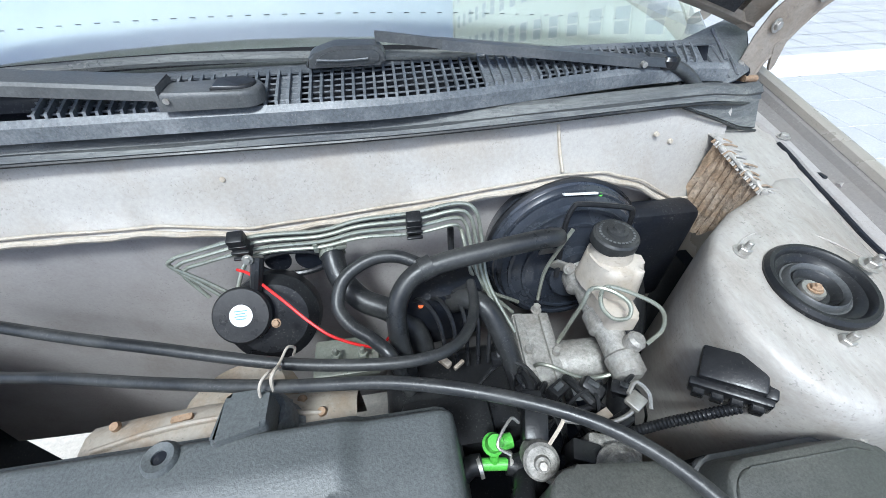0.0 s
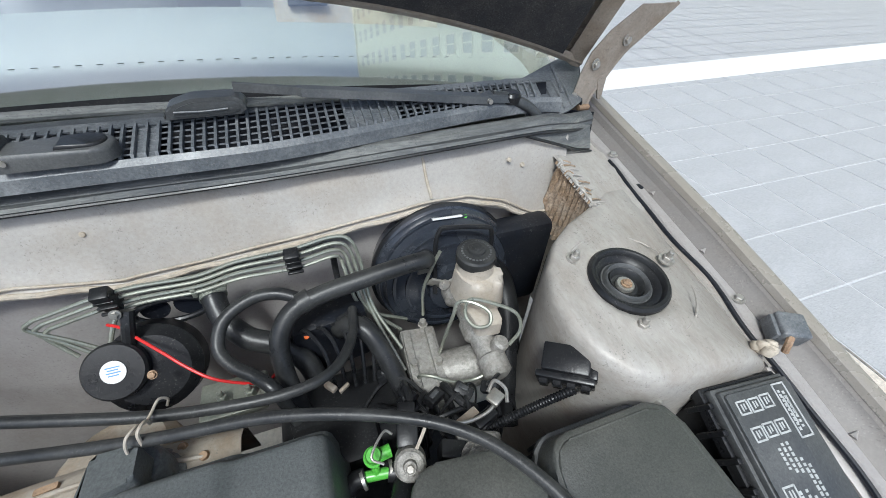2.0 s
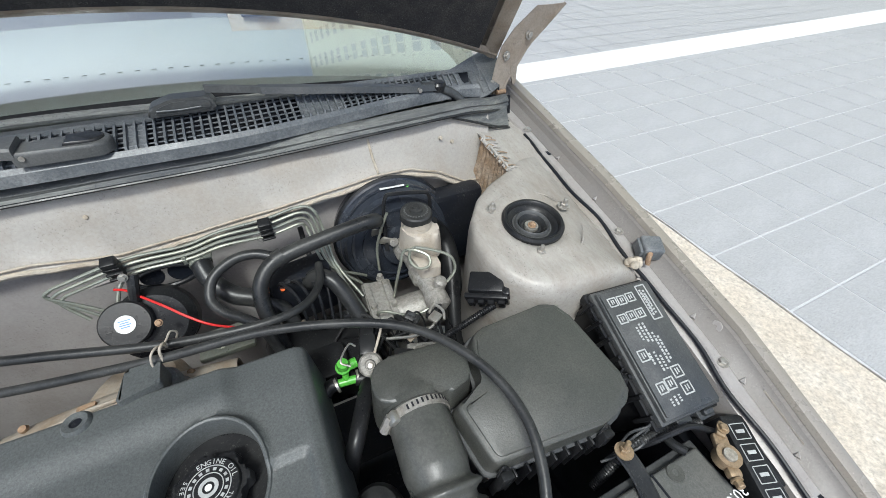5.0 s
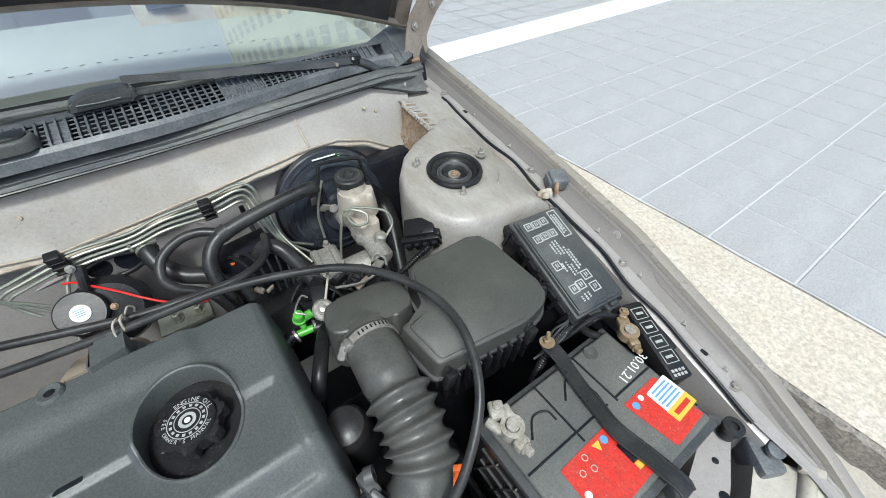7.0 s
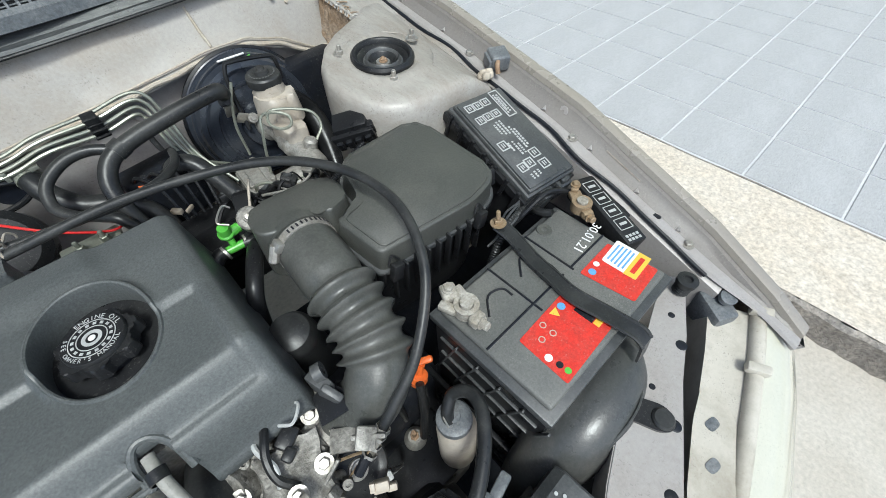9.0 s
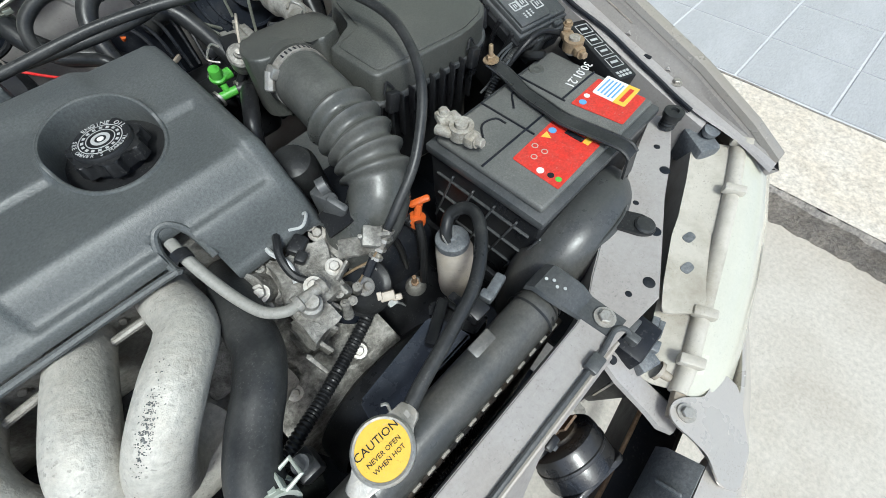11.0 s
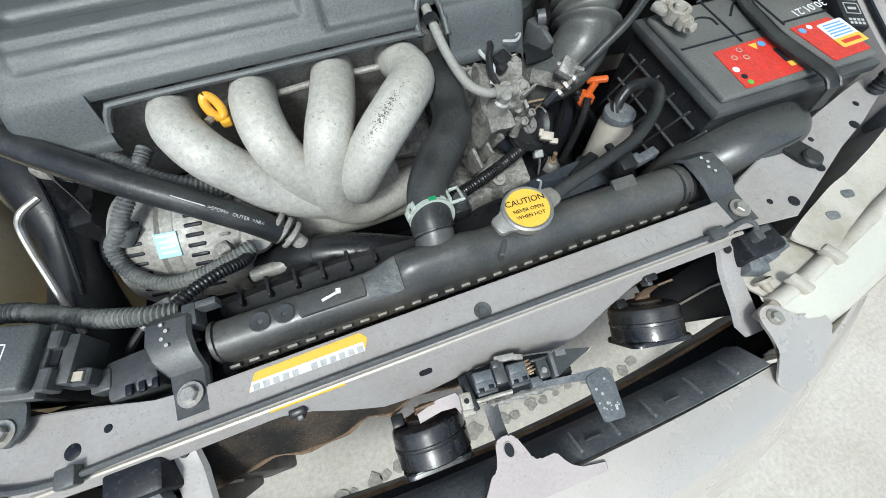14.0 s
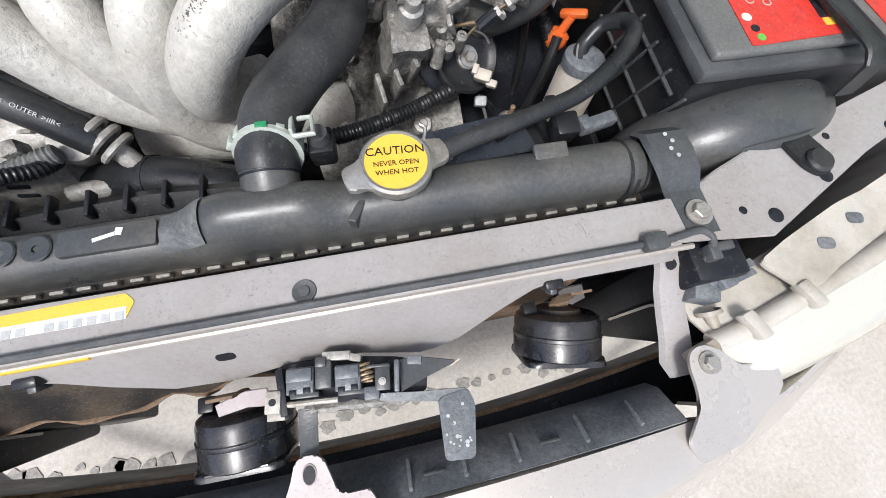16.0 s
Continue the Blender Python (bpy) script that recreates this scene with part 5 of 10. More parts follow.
def build_heatshield():
    t = thing("rear_heat_shield", (0.0, 0.28, 0.70), "tan dusty heat shield plate behind the engine", "heat shield")
    rows = []
    for i in range(25):
        x = -0.13 + 0.0105 * i
        dome = 1 - ((x - 0.0) / 0.15) ** 2
        rows.append([(x, 0.205, 0.790 + 0.020 * dome), (x, 0.228, 0.805 + 0.022 * dome), (x, 0.248, 0.812 + 0.022 * dome), (x, 0.262, 0.812 + 0.022 * dome), (x, 0.274, 0.806 + 0.020 * dome), (x, 0.282, 0.792 + 0.018 * dome), (x, 0.286, 0.74)])
    part("plate", sheet(rows, 0.0015), "tan", t, "tan stained plate")
    part("ridge", tube([(-0.115, 0.246, 0.822), (-0.05, 0.252, 0.834), (0.02, 0.253, 0.837), (0.09, 0.249, 0.827)], 0.003, 8), "tan", t)
    part("front_step", sheet([[(-0.15 + 0.02 * i, 0.19, 0.80 + 0.004 * math.sin(i)), (-0.15 + 0.02 * i, 0.222, 0.797), (-0.15 + 0.02 * i, 0.228, 0.78)] for i in range(13)], 0.0015), "tan", t, "dirty lower step")
    for x in (-0.045, 0.004):
        part("rust_slot", slab(rounded([(x, 0.255), (x + 0.018, 0.257), (x + 0.018, 0.263), (x, 0.261)], 0.002), 0.828, 0.837), "rusty_steel", t, "rust-edged slot")
    part("filler_neck", lathe([(0.0, 0.028), (0.020, 0.028), (0.024, 0.022), (0.025, 0.0), (0.030, -0.004), (0.030, -0.02)], (0.046, 0.240, 0.832), (0, 0, 1), 26), "cowl", t, "grey round cap")
    for p in ((-0.10, 0.285), (0.07, 0.285), (0.09, 0.27)):
        part("screw", lathe([(0, 0.004), (0.004, 0.004), (0.005, 0)], (p[0], p[1] - 0.02, 0.826), (0, -0.3, 1), 10), "rusty_steel", t)


build_heatshield()


# ---- air intake ----
def build_airbox():
    t = thing("air_filter_box", (0.45, 0.06, 0.70), "grained black plastic air filter box with snorkel", "air box")
    main = [(0.344, 0.072), (0.356, -0.006), (0.500, -0.022), (0.546, -0.012), (0.560, 0.012), (0.544, 0.126), (0.524, 0.146), (0.410, 0.146), (0.394, 0.126), (0.391, 0.080)]
    out = rounded(main, 0.012, 3)
    tilt = Matrix.Translation((0.45, 0.06, 0.850)) @ Matrix.Rotation(radians(11), 4, "X") @ Matrix.Rotation(radians(-1), 4, "Y") @ Matrix.Translation((-0.45, -0.06, -0.862))
    part("lid", slab(out, 0.838, 0.877, 0.0035, 2, 0.004, m=tilt), "airbox", t, "grained lid with soft edges", angle=50)
    grow = lambda k: [(0.455 + (x - 0.455) * k, 0.06 + (y - 0.06) * k) for x, y in out]
    part("lid_rim", slab(grow(1.045), 0.832, 0.8395, 0.0015, 1, m=tilt), "plastic", t, "flanged lid rim")
    part("lower_body", slab(grow(0.93), 0.66, 0.834, m=tilt), "black", t, "black lower half")
    bms = [cbox((0.455 + (x - 0.455) * 1.03, 0.06 + (y - 0.06) * 1.03, 0.82), (0.004, 0.004, 0.034), 0.001) for x, y in out[::2]]
    for b in bms:
        bmesh.ops.transform(b, matrix=tilt, verts=b.verts)
        part("rim_rib", b, "black", t)
    part("lid_panel", slab(rounded([(0.398, 0.066), (0.356, 0.064), (0.366, 0.002), (0.498, -0.012), (0.538, -0.004), (0.549, 0.014), (0.535, 0.122), (0.518, 0.136), (0.415, 0.136), (0.402, 0.122)], 0.008, 3), 0.876, 0.8790, 0.002, 2, m=tilt), "airbox", t, "raised lid panel")
    sn = rounded([(0.264, 0.112), (0.276, 0.096), (0.340, 0.088), (0.350, 0.078), (0.384, 0.086), (0.394, 0.122), (0.375, 0.152), (0.290, 0.162), (0.268, 0.146)], 0.010, 3)
    part("snorkel", slab(sn, 0.79, 0.866, 0.004, 2, 0.004), "airbox", t, "rounded outlet snorkel", angle=50)
    part("snorkel_flange", tube([(0.312, 0.104, 0.8325), (0.311, 0.094, 0.832)], 0.0405, 36, smooth=False), "airbox", t, "round outlet flange")
    for k in range(9):
        x = 0.362 + 0.017 * k
        part("wall_rib", cbox((x + 0.006, -0.006 - 0.0016 * k, 0.785), (0.003, 0.010, 0.07), 0.001, (6, 0, 0)), "black", t)
    for k in range(8):
        part("wall_rib", cbox((0.528, -0.005 + 0.017 * k, 0.800), (0.010, 0.003, 0.07), 0.001), "black", t)
    for x, y, a in ((0.548, 0.142, 30), (0.572, 0.020, 70), (0.37, -0.012, 0), (0.505, -0.024, 0)):
        part("clip", joined(cbox((x, y, 0.818 + 0.2 * y), (0.016, 0.010, 0.026), 0.002, (0, 15, a)), tube([(x - 0.008, y + 0.004, 0.831 + 0.2 * y), (x, y + 0.006, 0.842 + 0.2 * y), (x + 0.008, y + 0.004, 0.831 + 0.2 * y)], 0.0016, 6)), "steel" if y > 0.1 else "black", t, "spring clip")
    # corrugated intake duct
    axis = [(0.312, 0.112, 0.8325), (0.310, 0.080, 0.8315), (0.307, 0.040, 0.829), (0.3035, 0.0, 0.822), (0.298, -0.046, 0.804), (0.283, -0.078, 0.782), (0.256, -0.086, 0.752), (0.222, -0.070, 0.720)]
    def rad(s):
        if 0.335 < s < 0.66:
            k = 0.5 - 0.5 * math.cos(2 * math.pi * (s - 0.335) / 0.065)
            return 0.0345 + 0.0095 * k ** 1.6
        return 0.0370 - 0.0025 * step(s, 0.28, 0.335) if s < 0.335 else 0.0345 + 0.002 * step(s, 0.66, 0.72)
    d = part("duct", tube(axis, rad, 32, 26), "duct", t, "corrugated black rubber duct", angle=60)
    part("band_clamp", tube([(0.3113, 0.092, 0.8318), (0.3106, 0.081, 0.8315)], 0.0384, 40, smooth=False), "alu", d, "steel band clamp")
    for k in range(14):
        a = radians(-20 + 9 * k)
        part("band_slot", cbox((0.311 + 0.0383 * math.sin(a), 0.0865, 0.8316 + 0.0383 * math.cos(a)), (0.0022, 0.006, 0.001), 0, (0, math.degrees(a), 0)), "deep", d)
    part("clamp_housing", cbox((0.281, 0.086, 0.856), (0.014, 0.015, 0.013), 0.003, (0, -50, 0)), "steel", d, "clamp worm housing")
    part("clamp_screw", lathe([(0, 0), (0.006, 0), (0.006, 0.020), (0.004, 0.022), (0, 0.022)], (0.278, 0.088, 0.858), (-0.55, -0.25, -0.8), 8), "bolt", d, "clamp worm screw")
    part("resonator", lathe([(0, 0.020), (0.014, 0.019), (0.024, 0.014), (0.029, 0.004), (0.030, -0.01), (0.030, -0.12)], (0.236, 0.030, 0.775), (-0.1, -0.15, 1), 26), "rubber", t, "domed black resonator drum")
    part("vacuum_elbow", tube([(0.275, 0.178, 0.790), (0.262, 0.150, 0.806), (0.240, 0.108, 0.806), (0.226, 0.092, 0.786), (0.216, 0.086, 0.74)], 0.0105, 14), "black", t, "black vacuum hose")
    return t


build_airbox()


def build_inlet():
    t = thing("air_inlet_duct", (0.46, -0.29, 0.70), "black moulded cold air inlet duct", "air duct")
    part("duct", tube([(0.362, -0.255, 0.60), (0.385, -0.262, 0.680), (0.425, -0.268, 0.718), (0.475, -0.268, 0.728), (0.522, -0.256, 0.720), (0.548, -0.235, 0.69), (0.55, -0.22, 0.64)], lambda s: 0.030 + 0.013 * math.sin(math.pi * min(1, s * 1.1)), 24, 9), "radblack", t, "smooth glossy black duct")
    part("mould_line", tube([(0.385, -0.292, 0.712), (0.425, -0.300, 0.748), (0.475, -0.300, 0.758), (0.52, -0.286, 0.748)], 0.0015, 6), "radblack", t)
    part("tab", slab(rounded([(0.455, -0.285), (0.478, -0.272), (0.500, -0.318), (0.497, -0.334), (0.484, -0.340), (0.472, -0.330)], 0.008), 0.7495, 0.754, 0.001, 1, m=None), "black", t, "mounting tab")
    part("tab_clip", lathe([(0, 0.005), (0.010, 0.0045), (0.012, 0.002), (0.012, 0)], (0.4855, -0.325, 0.754), (0, 0, 1), 22), "rubber", t, "round push clip")


build_inlet()


# ---- battery corner ----
def build_battery():
    t = thing("car_battery", (0.492, -0.148, 0.575), "black car battery with red stickers and corroded clamps", "battery")
    x0, x1, y0, y1 = 0.366, 0.620, -0.243, -0.062
    part("case", box(x0 + 0.004, x1 - 0.004, y0 + 0.004, y1 - 0.004, 0.575, 0.765, 0.006), "black", t, "black case")
    part("lid", box(x0, x1, y0, y1, 0.762, 0.7755, 0.003), "plastic", t, "lid rim")
    part("lid_top", box(x0 + 0.010, x1 - 0.008, y0 + 0.010, y1 - 0.010, 0.7745, 0.785, 0.004, 3), "battery_top", t, "dusty dark grey lid top")
    grooves = [[(0.378, -0.145), (0.52, -0.145)], [(0.46, -0.072), (0.46, -0.158)], [(0.535, -0.072), (0.535, -0.15)], [(0.41, -0.12), (0.43, -0.10), (0.45, -0.105), (0.452, -0.12)], [(0.535, -0.145), (0.61, -0.145)], [(0.48, -0.11), (0.505, -0.09), (0.52, -0.12), (0.515, -0.15)]]
    for g in grooves:
        part("groove", tube([(x, y, 0.7852) for x, y in g], 0.0016, 6, 4), "deep", t)
    part("vent_plug", lathe([(0.004, 0.0012), (0.010, 0.0016), (0.011, 0)], (0.563, -0.083, 0.785), (0, 0, 1), 22), "airbox", t, "round vent plug")
    part("sticker", slab(rounded([(0.411, -0.163), (0.495, -0.160), (0.499, -0.226), (0.409, -0.229)], 0.003), 0.7852, 0.7858), "red", t, "red warning sticker")
    part("sticker", slab(rounded([(0.536, -0.158), (0.602, -0.157), (0.608, -0.224), (0.546, -0.227)], 0.003), 0.7852, 0.7858), "red", t, "red brand sticker")
    lab = part("paper_label", slab(rounded([(0.572, -0.166), (0.615, -0.163), (0.617, -0.210), (0.574, -0.212)], 0.003), 0.7858, 0.7863), "white", t, "white and yellow warranty label")
    part("yellow_band", slab([(0.572, -0.196), (0.6165, -0.194), (0.617, -0.210), (0.574, -0.212)], 0.7863, 0.7866), "yellow", lab)
    random.seed(5)
    for i in range(5):
        part("print_bar", cbox((0.594, -0.170 - 0.0052 * i, 0.7865), (random.uniform(0.022, 0.036), 0.0022, 0.0003), 0, (0, 0, 2)), "blue", lab)
    part("print_bar", cbox((0.595, -0.203, 0.7868), (0.030, 0.006, 0.0003), 0, (0, 0, 2)), "red", lab)
    for x, y, r, mt in ((0.48, -0.170, 0.005, "blue"), (0.548, -0.168, 0.005, "blue"), (0.562, -0.165, 0.004, "white"), (0.418, -0.198, 0.0045, "white"), (0.420, -0.211, 0.004, "deep"), (0.421, -0.221, 0.0038, "green")):
        part("sign_dot", lathe([(0, 0), (r, 0), (r, 0.0003), (0, 0.0003)], (x, y, 0.7858), (0, 0, 1), 16), mt, t)
    part("sign_triangle", slab([(0.462, -0.166), (0.474, -0.166), (0.468, -0.177)], 0.7858, 0.7861), "yellow", t)
    for x, y in ((0.445, -0.170), (0.430, -0.180), (0.445, -0.184)):
        part("sign_mark", lathe([(0.003, 0), (0.0042, 0), (0.0042, 0.0003), (0.003, 0.0003)], (x, y, 0.7858), (0, 0, 1), 8), "milky", t)
    part("logo_mark", cbox((0.490, -0.195, 0.786), (0.008, 0.024, 0.0004), 0), "deep", t)
    part("logo_mark", cbox((0.492, -0.212, 0.786), (0.010, 0.008, 0.0004), 0), "yellow", t)
    part("painted_date", lettering("30.01.21", 0.0180, pose(0.592, -0.132, 0.7855, 0, 0, 187), 0.0003), "white", t, "hand-painted white date")
    rib = []
    for i in range(5):
        rib.append(cbox((x0 + 0.002, -0.09 - 0.034 * i, 0.69), (0.004, 0.003, 0.12), 0.001, (18, 0, 0)))
    for i in range(3):
        rib.append(cbox((x0 + 0.002, -0.155, 0.735 - 0.04 * i), (0.004, 0.15, 0.003), 0.001))
    part("case_ribs", joined(*rib), "plastic", t, "raised ribs on the case side")
    # terminals
    n = part("negative_clamp", joined(cbox((0.392, -0.072, 0.803), (0.024, 0.020, 0.012), 0.004, (0, 0, 65)), lathe([(0.009, 0), (0.015, 0), (0.015, 0.016), (0.009, 0.016)], (0.394, -0.098, 0.792), (0, 0, 1), 20), cbox((0.391, -0.117, 0.800), (0.020, 0.014, 0.015), 0.004, (0, 0, 5)), cbox((0.378, -0.084, 0.801), (0.012, 0.022, 0.010), 0.003, (0, 0, 20)), cbox((0.402, -0.082, 0.804), (0.010, 0.020, 0.010), 0.003, (0, 0, -12))), "lead", t, "white-corroded lead clamp")
    part("post", lathe([(0, 0.024), (0.008, 0.024), (0.009, 0.0)], (0.394, -0.098, 0.788), (0, 0, 1), 16), "lead", n)
    part("clamp_nut", hexa((0.393, -0.070, 0.809), (0, 0, 1), 0.006, 0.006, 0.008), "lead", n)
    part("clamp_nut", hexa((0.391, -0.124, 0.801), (0.1, -1, 0.2), 0.006, 0.009, 0.008), "lead", n)
    p = part("positive_clamp", joined(lathe([(0.008, 0), (0.014, 0), (0.014, 0.014), (0.008, 0.014)], (0.622, -0.098, 0.794), (0, 0, 1), 20), cbox((0.630, -0.084, 0.802), (0.018, 0.020, 0.009), 0.003, (0, 0, -35)), cbox((0.614, -0.113, 0.800), (0.016, 0.012, 0.012), 0.004, (0, 0, -25)), cbox((0.640, -0.074, 0.808), (0.020, 0.011, 0.006), 0.002, (0, 0, 30))), "brass", t, "brown brass clamp")
    part("post", lathe([(0, 0.023), (0.0075, 0.023), (0.008, 0.0)], (0.622, -0.098, 0.788), (0, 0, 1), 16), "lead", p)
    part("clamp_nut", hexa((0.610, -0.119, 0.801), (-0.4, -1, 0.2), 0.005, 0.008, 0.007), "brass", p)
    part("clamp_nut", hexa((0.640, -0.074, 0.811), (0, 0, 1), 0.005, 0.005, 0.007), "brass", p)
    return t


build_battery()


def build_holddown():
    t = thing("battery_hold_down", (0.51, -0.14, 0.79), "black steel battery hold-down bar with a long bolt", "bracket")
    w = lambda pts, z: sheet([[(x - 0.0095 * nx, y - 0.0095 * ny, zz) for x, y, zz, nx, ny in pts], [(x + 0.0095 * nx, y + 0.0095 * ny, zz) for x, y, zz, nx, ny in pts]], 0.003)
    pts = [(0.518, -0.036, 0.802, 1, 0), (0.520, -0.060, 0.796, 1, 0.1), (0.513, -0.100, 0.790, 1, 0.1), (0.506, -0.140, 0.792, 1, 0.2), (0.502, -0.170, 0.793, 1, 0.3), (0.508, -0.210, 0.793, 1, 0.1), (0.512, -0.245, 0.793, 1, 0), (0.512, -0.258, 0.786, 1, 0), (0.512, -0.263, 0.755, 1, 0)]
    part("bar", w(pts, 0), "rubber", t, "dull black pressed bar")
    for s in (-1, 1):
        part("bar_edge", tube([(x + s * 0.0095 * nx, y + s * 0.0095 * ny, z - 0.001) for x, y, z, nx, ny in pts[:-1]], 0.0022, 6, 4), "rubber", t)
    part("stud", hexa((0.518, -0.036, 0.803), (0, 0.1, 1), 0.006, 0.007, 0.011, 0.014), "brass", t, "stained nut and stud")


build_holddown()


def build_tray():
    t = thing("battery_tray", (0.49, -0.15, 0.54), "black plastic battery tray and surround", "battery tray")
    part("tray", box(0.352, 0.634, -0.258, -0.050, 0.53, 0.575, 0.006), "black", t)
    part("lip", joined(cbox((0.358, -0.155, 0.60), (0.008, 0.20, 0.06), 0.002), cbox((0.49, -0.262, 0.60), (0.26, 0.008, 0.07), 0.002)), "black", t)
    part("support_leg", box(0.42, 0.60, -0.22, -0.09, 0.35, 0.53), "deep", t)


build_tray()


def build_fusebox():
    t = thing("fuse_box", (0.635, 0.04, 0.74), "black fuse box with printed lid beside the fender", "fuse box")
    m = pose(0.636, 0.040, 0.852, 18.5, 4, -4)
    part("lid", joined(box(-0.052, 0.052, -0.092, 0.092, 0.0, 0.010, 0.002, 2, m), box(-0.048, 0.048, -0.088, 0.088, 0.008, 0.0165, 0.002, 2, m)), "plastic", t, "stepped black lid")
    part("raised_panel", slab(rounded([(-0.046, -0.084), (0.016, -0.084), (0.018, 0.030), (0.044, 0.036), (0.044, 0.084), (-0.046, 0.084)], 0.003), 0.0163, 0.0195, 0.001, 2, m=m), "plastic", t, "raised printed panel")
    part("body", box(-0.049, 0.047, -0.088, 0.088, -0.11, 0.002, 0.004, 2, m), "black", t, "black base")
    part("lid_skirt", box(-0.056, 0.055, -0.096, 0.096, -0.014, 0.001, 0.0015, 1, m), "black", t, "flanged lower rim")
    for y in (-0.078, -0.052, -0.026, 0.0, 0.026, 0.052, 0.078):
        part("side_clip", box(-0.0585, -0.053, y - 0.003, y + 0.003, -0.03, 0.008, 0.001, 1, m), "black", t)
    part("latch", joined(box(-0.025, 0.0, -0.106, -0.090, -0.04, 0.006, 0.003, 2, m), box(0.012, 0.040, -0.104, -0.090, -0.03, 0.004, 0.002, 2, m), box(0.018, 0.034, -0.100, -0.092, 0.003, 0.012, 0.002, 1, m)), "plastic", t, "front latch")
    random.seed(8)
    spot = lambda a, b: (-0.046 + 0.092 * a, 0.086 - 0.172 * b)
    def frame_bm(x, y, w, h, k=0.0009):
        out = []
        for cx, cy, sx, sy in ((x, y + h / 2, w, k), (x, y - h / 2, w, k), (x - w / 2, y, k, h), (x + w / 2, y, k, h), (x - w * 0.12, y, k, h * 0.5), (x + w * 0.15, y + h * 0.05, k, h * 0.4)):
            out.append(box(cx - sx / 2 - k / 2, cx + sx / 2 + k / 2, cy - sy / 2 - k / 2, cy + sy / 2 + k / 2, 0.0195, 0.0200, 0, 1, m))
        return out
    for a, b, w, h in ((0.155, 0.096, 0.013, 0.012), (0.33, 0.097, 0.013, 0.012), (0.51, 0.092, 0.013, 0.012), (0.165, 0.244, 0.013, 0.012), (0.34, 0.238, 0.013, 0.012), (0.52, 0.238, 0.013, 0.012), (0.163, 0.55, 0.014, 0.014), (0.557, 0.73, 0.015, 0.014), (0.336, 0.79, 0.014, 0.014), (0.166, 0.80, 0.013, 0.013), (0.565, 0.857, 0.015, 0.014), (0.78, 0.17, 0.016, 0.052)):
        part("print_box", joined(*frame_bm(*spot(a, b), w, h)), "grey_print", t, smooth=False)
    for a, b0, b1, n in ((0.74, 0.05, 0.29, 9), (0.80, 0.06, 0.28, 8), (0.31, 0.33, 0.45, 5), (0.38, 0.31, 0.47, 6), (0.45, 0.31, 0.48, 6), (0.52, 0.40, 0.66, 9), (0.58, 0.44, 0.64, 7), (0.27, 0.54, 0.64, 4), (0.36, 0.54, 0.70, 6), (0.43, 0.58, 0.70, 5), (0.20, 0.88, 0.94, 3), (0.28, 0.87, 0.94, 3), (0.36, 0.87, 0.93, 3)):
        line = []
        for k in range(n):
            (x, y), h = spot(a, b0 + (b1 - b0) * (k + 0.5) / n), 0.172 * (b1 - b0) / n * random.uniform(0.5, 0.85)
            line.append(box(x - 0.0016, x + 0.0016, y - h / 2, y + h / 2, 0.0195, 0.0200, 0, 1, m))
        part("print_bar", joined(*line), "grey_print", t, smooth=False)
    part("cable_boot", tube([(0.60, -0.035, 0.80), (0.59, -0.06, 0.81), (0.595, -0.078, 0.815)], 0.006, 10), "rubber", t, "rubber cable boot")
    return t


build_fusebox()


def build_fuse_block():
    t = thing("fusible_link_block", (0.648, -0.125, 0.77), "blue-black fusible link block with white outlined cells", "fuse block")
    m = pose(0.660, -0.128, 0.79, 8, 4, -18)
    part("block", box(-0.017, 0.017, -0.062, 0.062, -0.03, 0.008, 0.003, 2, m), "black", t)
    for i in range(4):
        y = 0.042 - 0.024 * i
        out = []
        for cx, cy, sx, sy in ((0, y + 0.009, 0.021, 0.001), (0, y - 0.009, 0.021, 0.001), (-0.0105, y, 0.001, 0.018), (0.0105, y, 0.001, 0.018), (0, y, 0.012, 0.004)):
            out.append(box(cx - sx / 2, cx + sx / 2, cy - sy / 2, cy + sy / 2, 0.008, 0.0086, 0, 1, m))
        part("cell_print", joined(*out), "grey_print", t)
    part("print_grid", joined(*[box(-0.012 + 0.006 * i, -0.008 + 0.006 * i, -0.058 + 0.006 * j, -0.054 + 0.006 * j, 0.008, 0.0086, 0, 1, m) for i in range(4) for j in range(2)]), "grey_print", t)
    part("side_tab", box(0.017, 0.03, -0.02, 0.05, -0.03, 0.0, 0.003, 2, m), "black", t, "clip-on side tab")


build_fuse_block()


def build_side_loom():
    t = thing("wiring_loom", (0.57, -0.03, 0.76), "black wiring loom between the fuse box and the battery", "wiring")
    part("conduit", ribbed([(0.640, -0.060, 0.800), (0.605, -0.052, 0.802), (0.575, -0.046, 0.798), (0.545, -0.042, 0.784), (0.520, -0.046, 0.760), (0.50, -0.05, 0.72)], 0.0065, 0.0040, 0.0012, 12), "rubber", t, "corrugated conduit")
    part("cable", tube([(0.640, -0.075, 0.806), (0.612, -0.060, 0.816), (0.585, -0.055, 0.812), (0.56, -0.048, 0.79), (0.54, -0.03, 0.75)], 0.0042, 10), "black", t, "battery cable")
    for k in range(4):
        part("wire", tube([(0.585 + 0.008 * k, -0.030 - 0.004 * k, 0.80), (0.570 + 0.006 * k, -0.036, 0.806 - 0.004 * k), (0.550, -0.030 - 0.006 * k, 0.792), (0.535 - 0.008 * k, -0.036, 0.76)], 0.0018, 7), "plastic", t)
    part("joint", cbox((0.590, -0.034, 0.790), (0.022, 0.016, 0.018), 0.002, (10, 0, 20)), "plastic", t, "black connector")


build_side_loom()


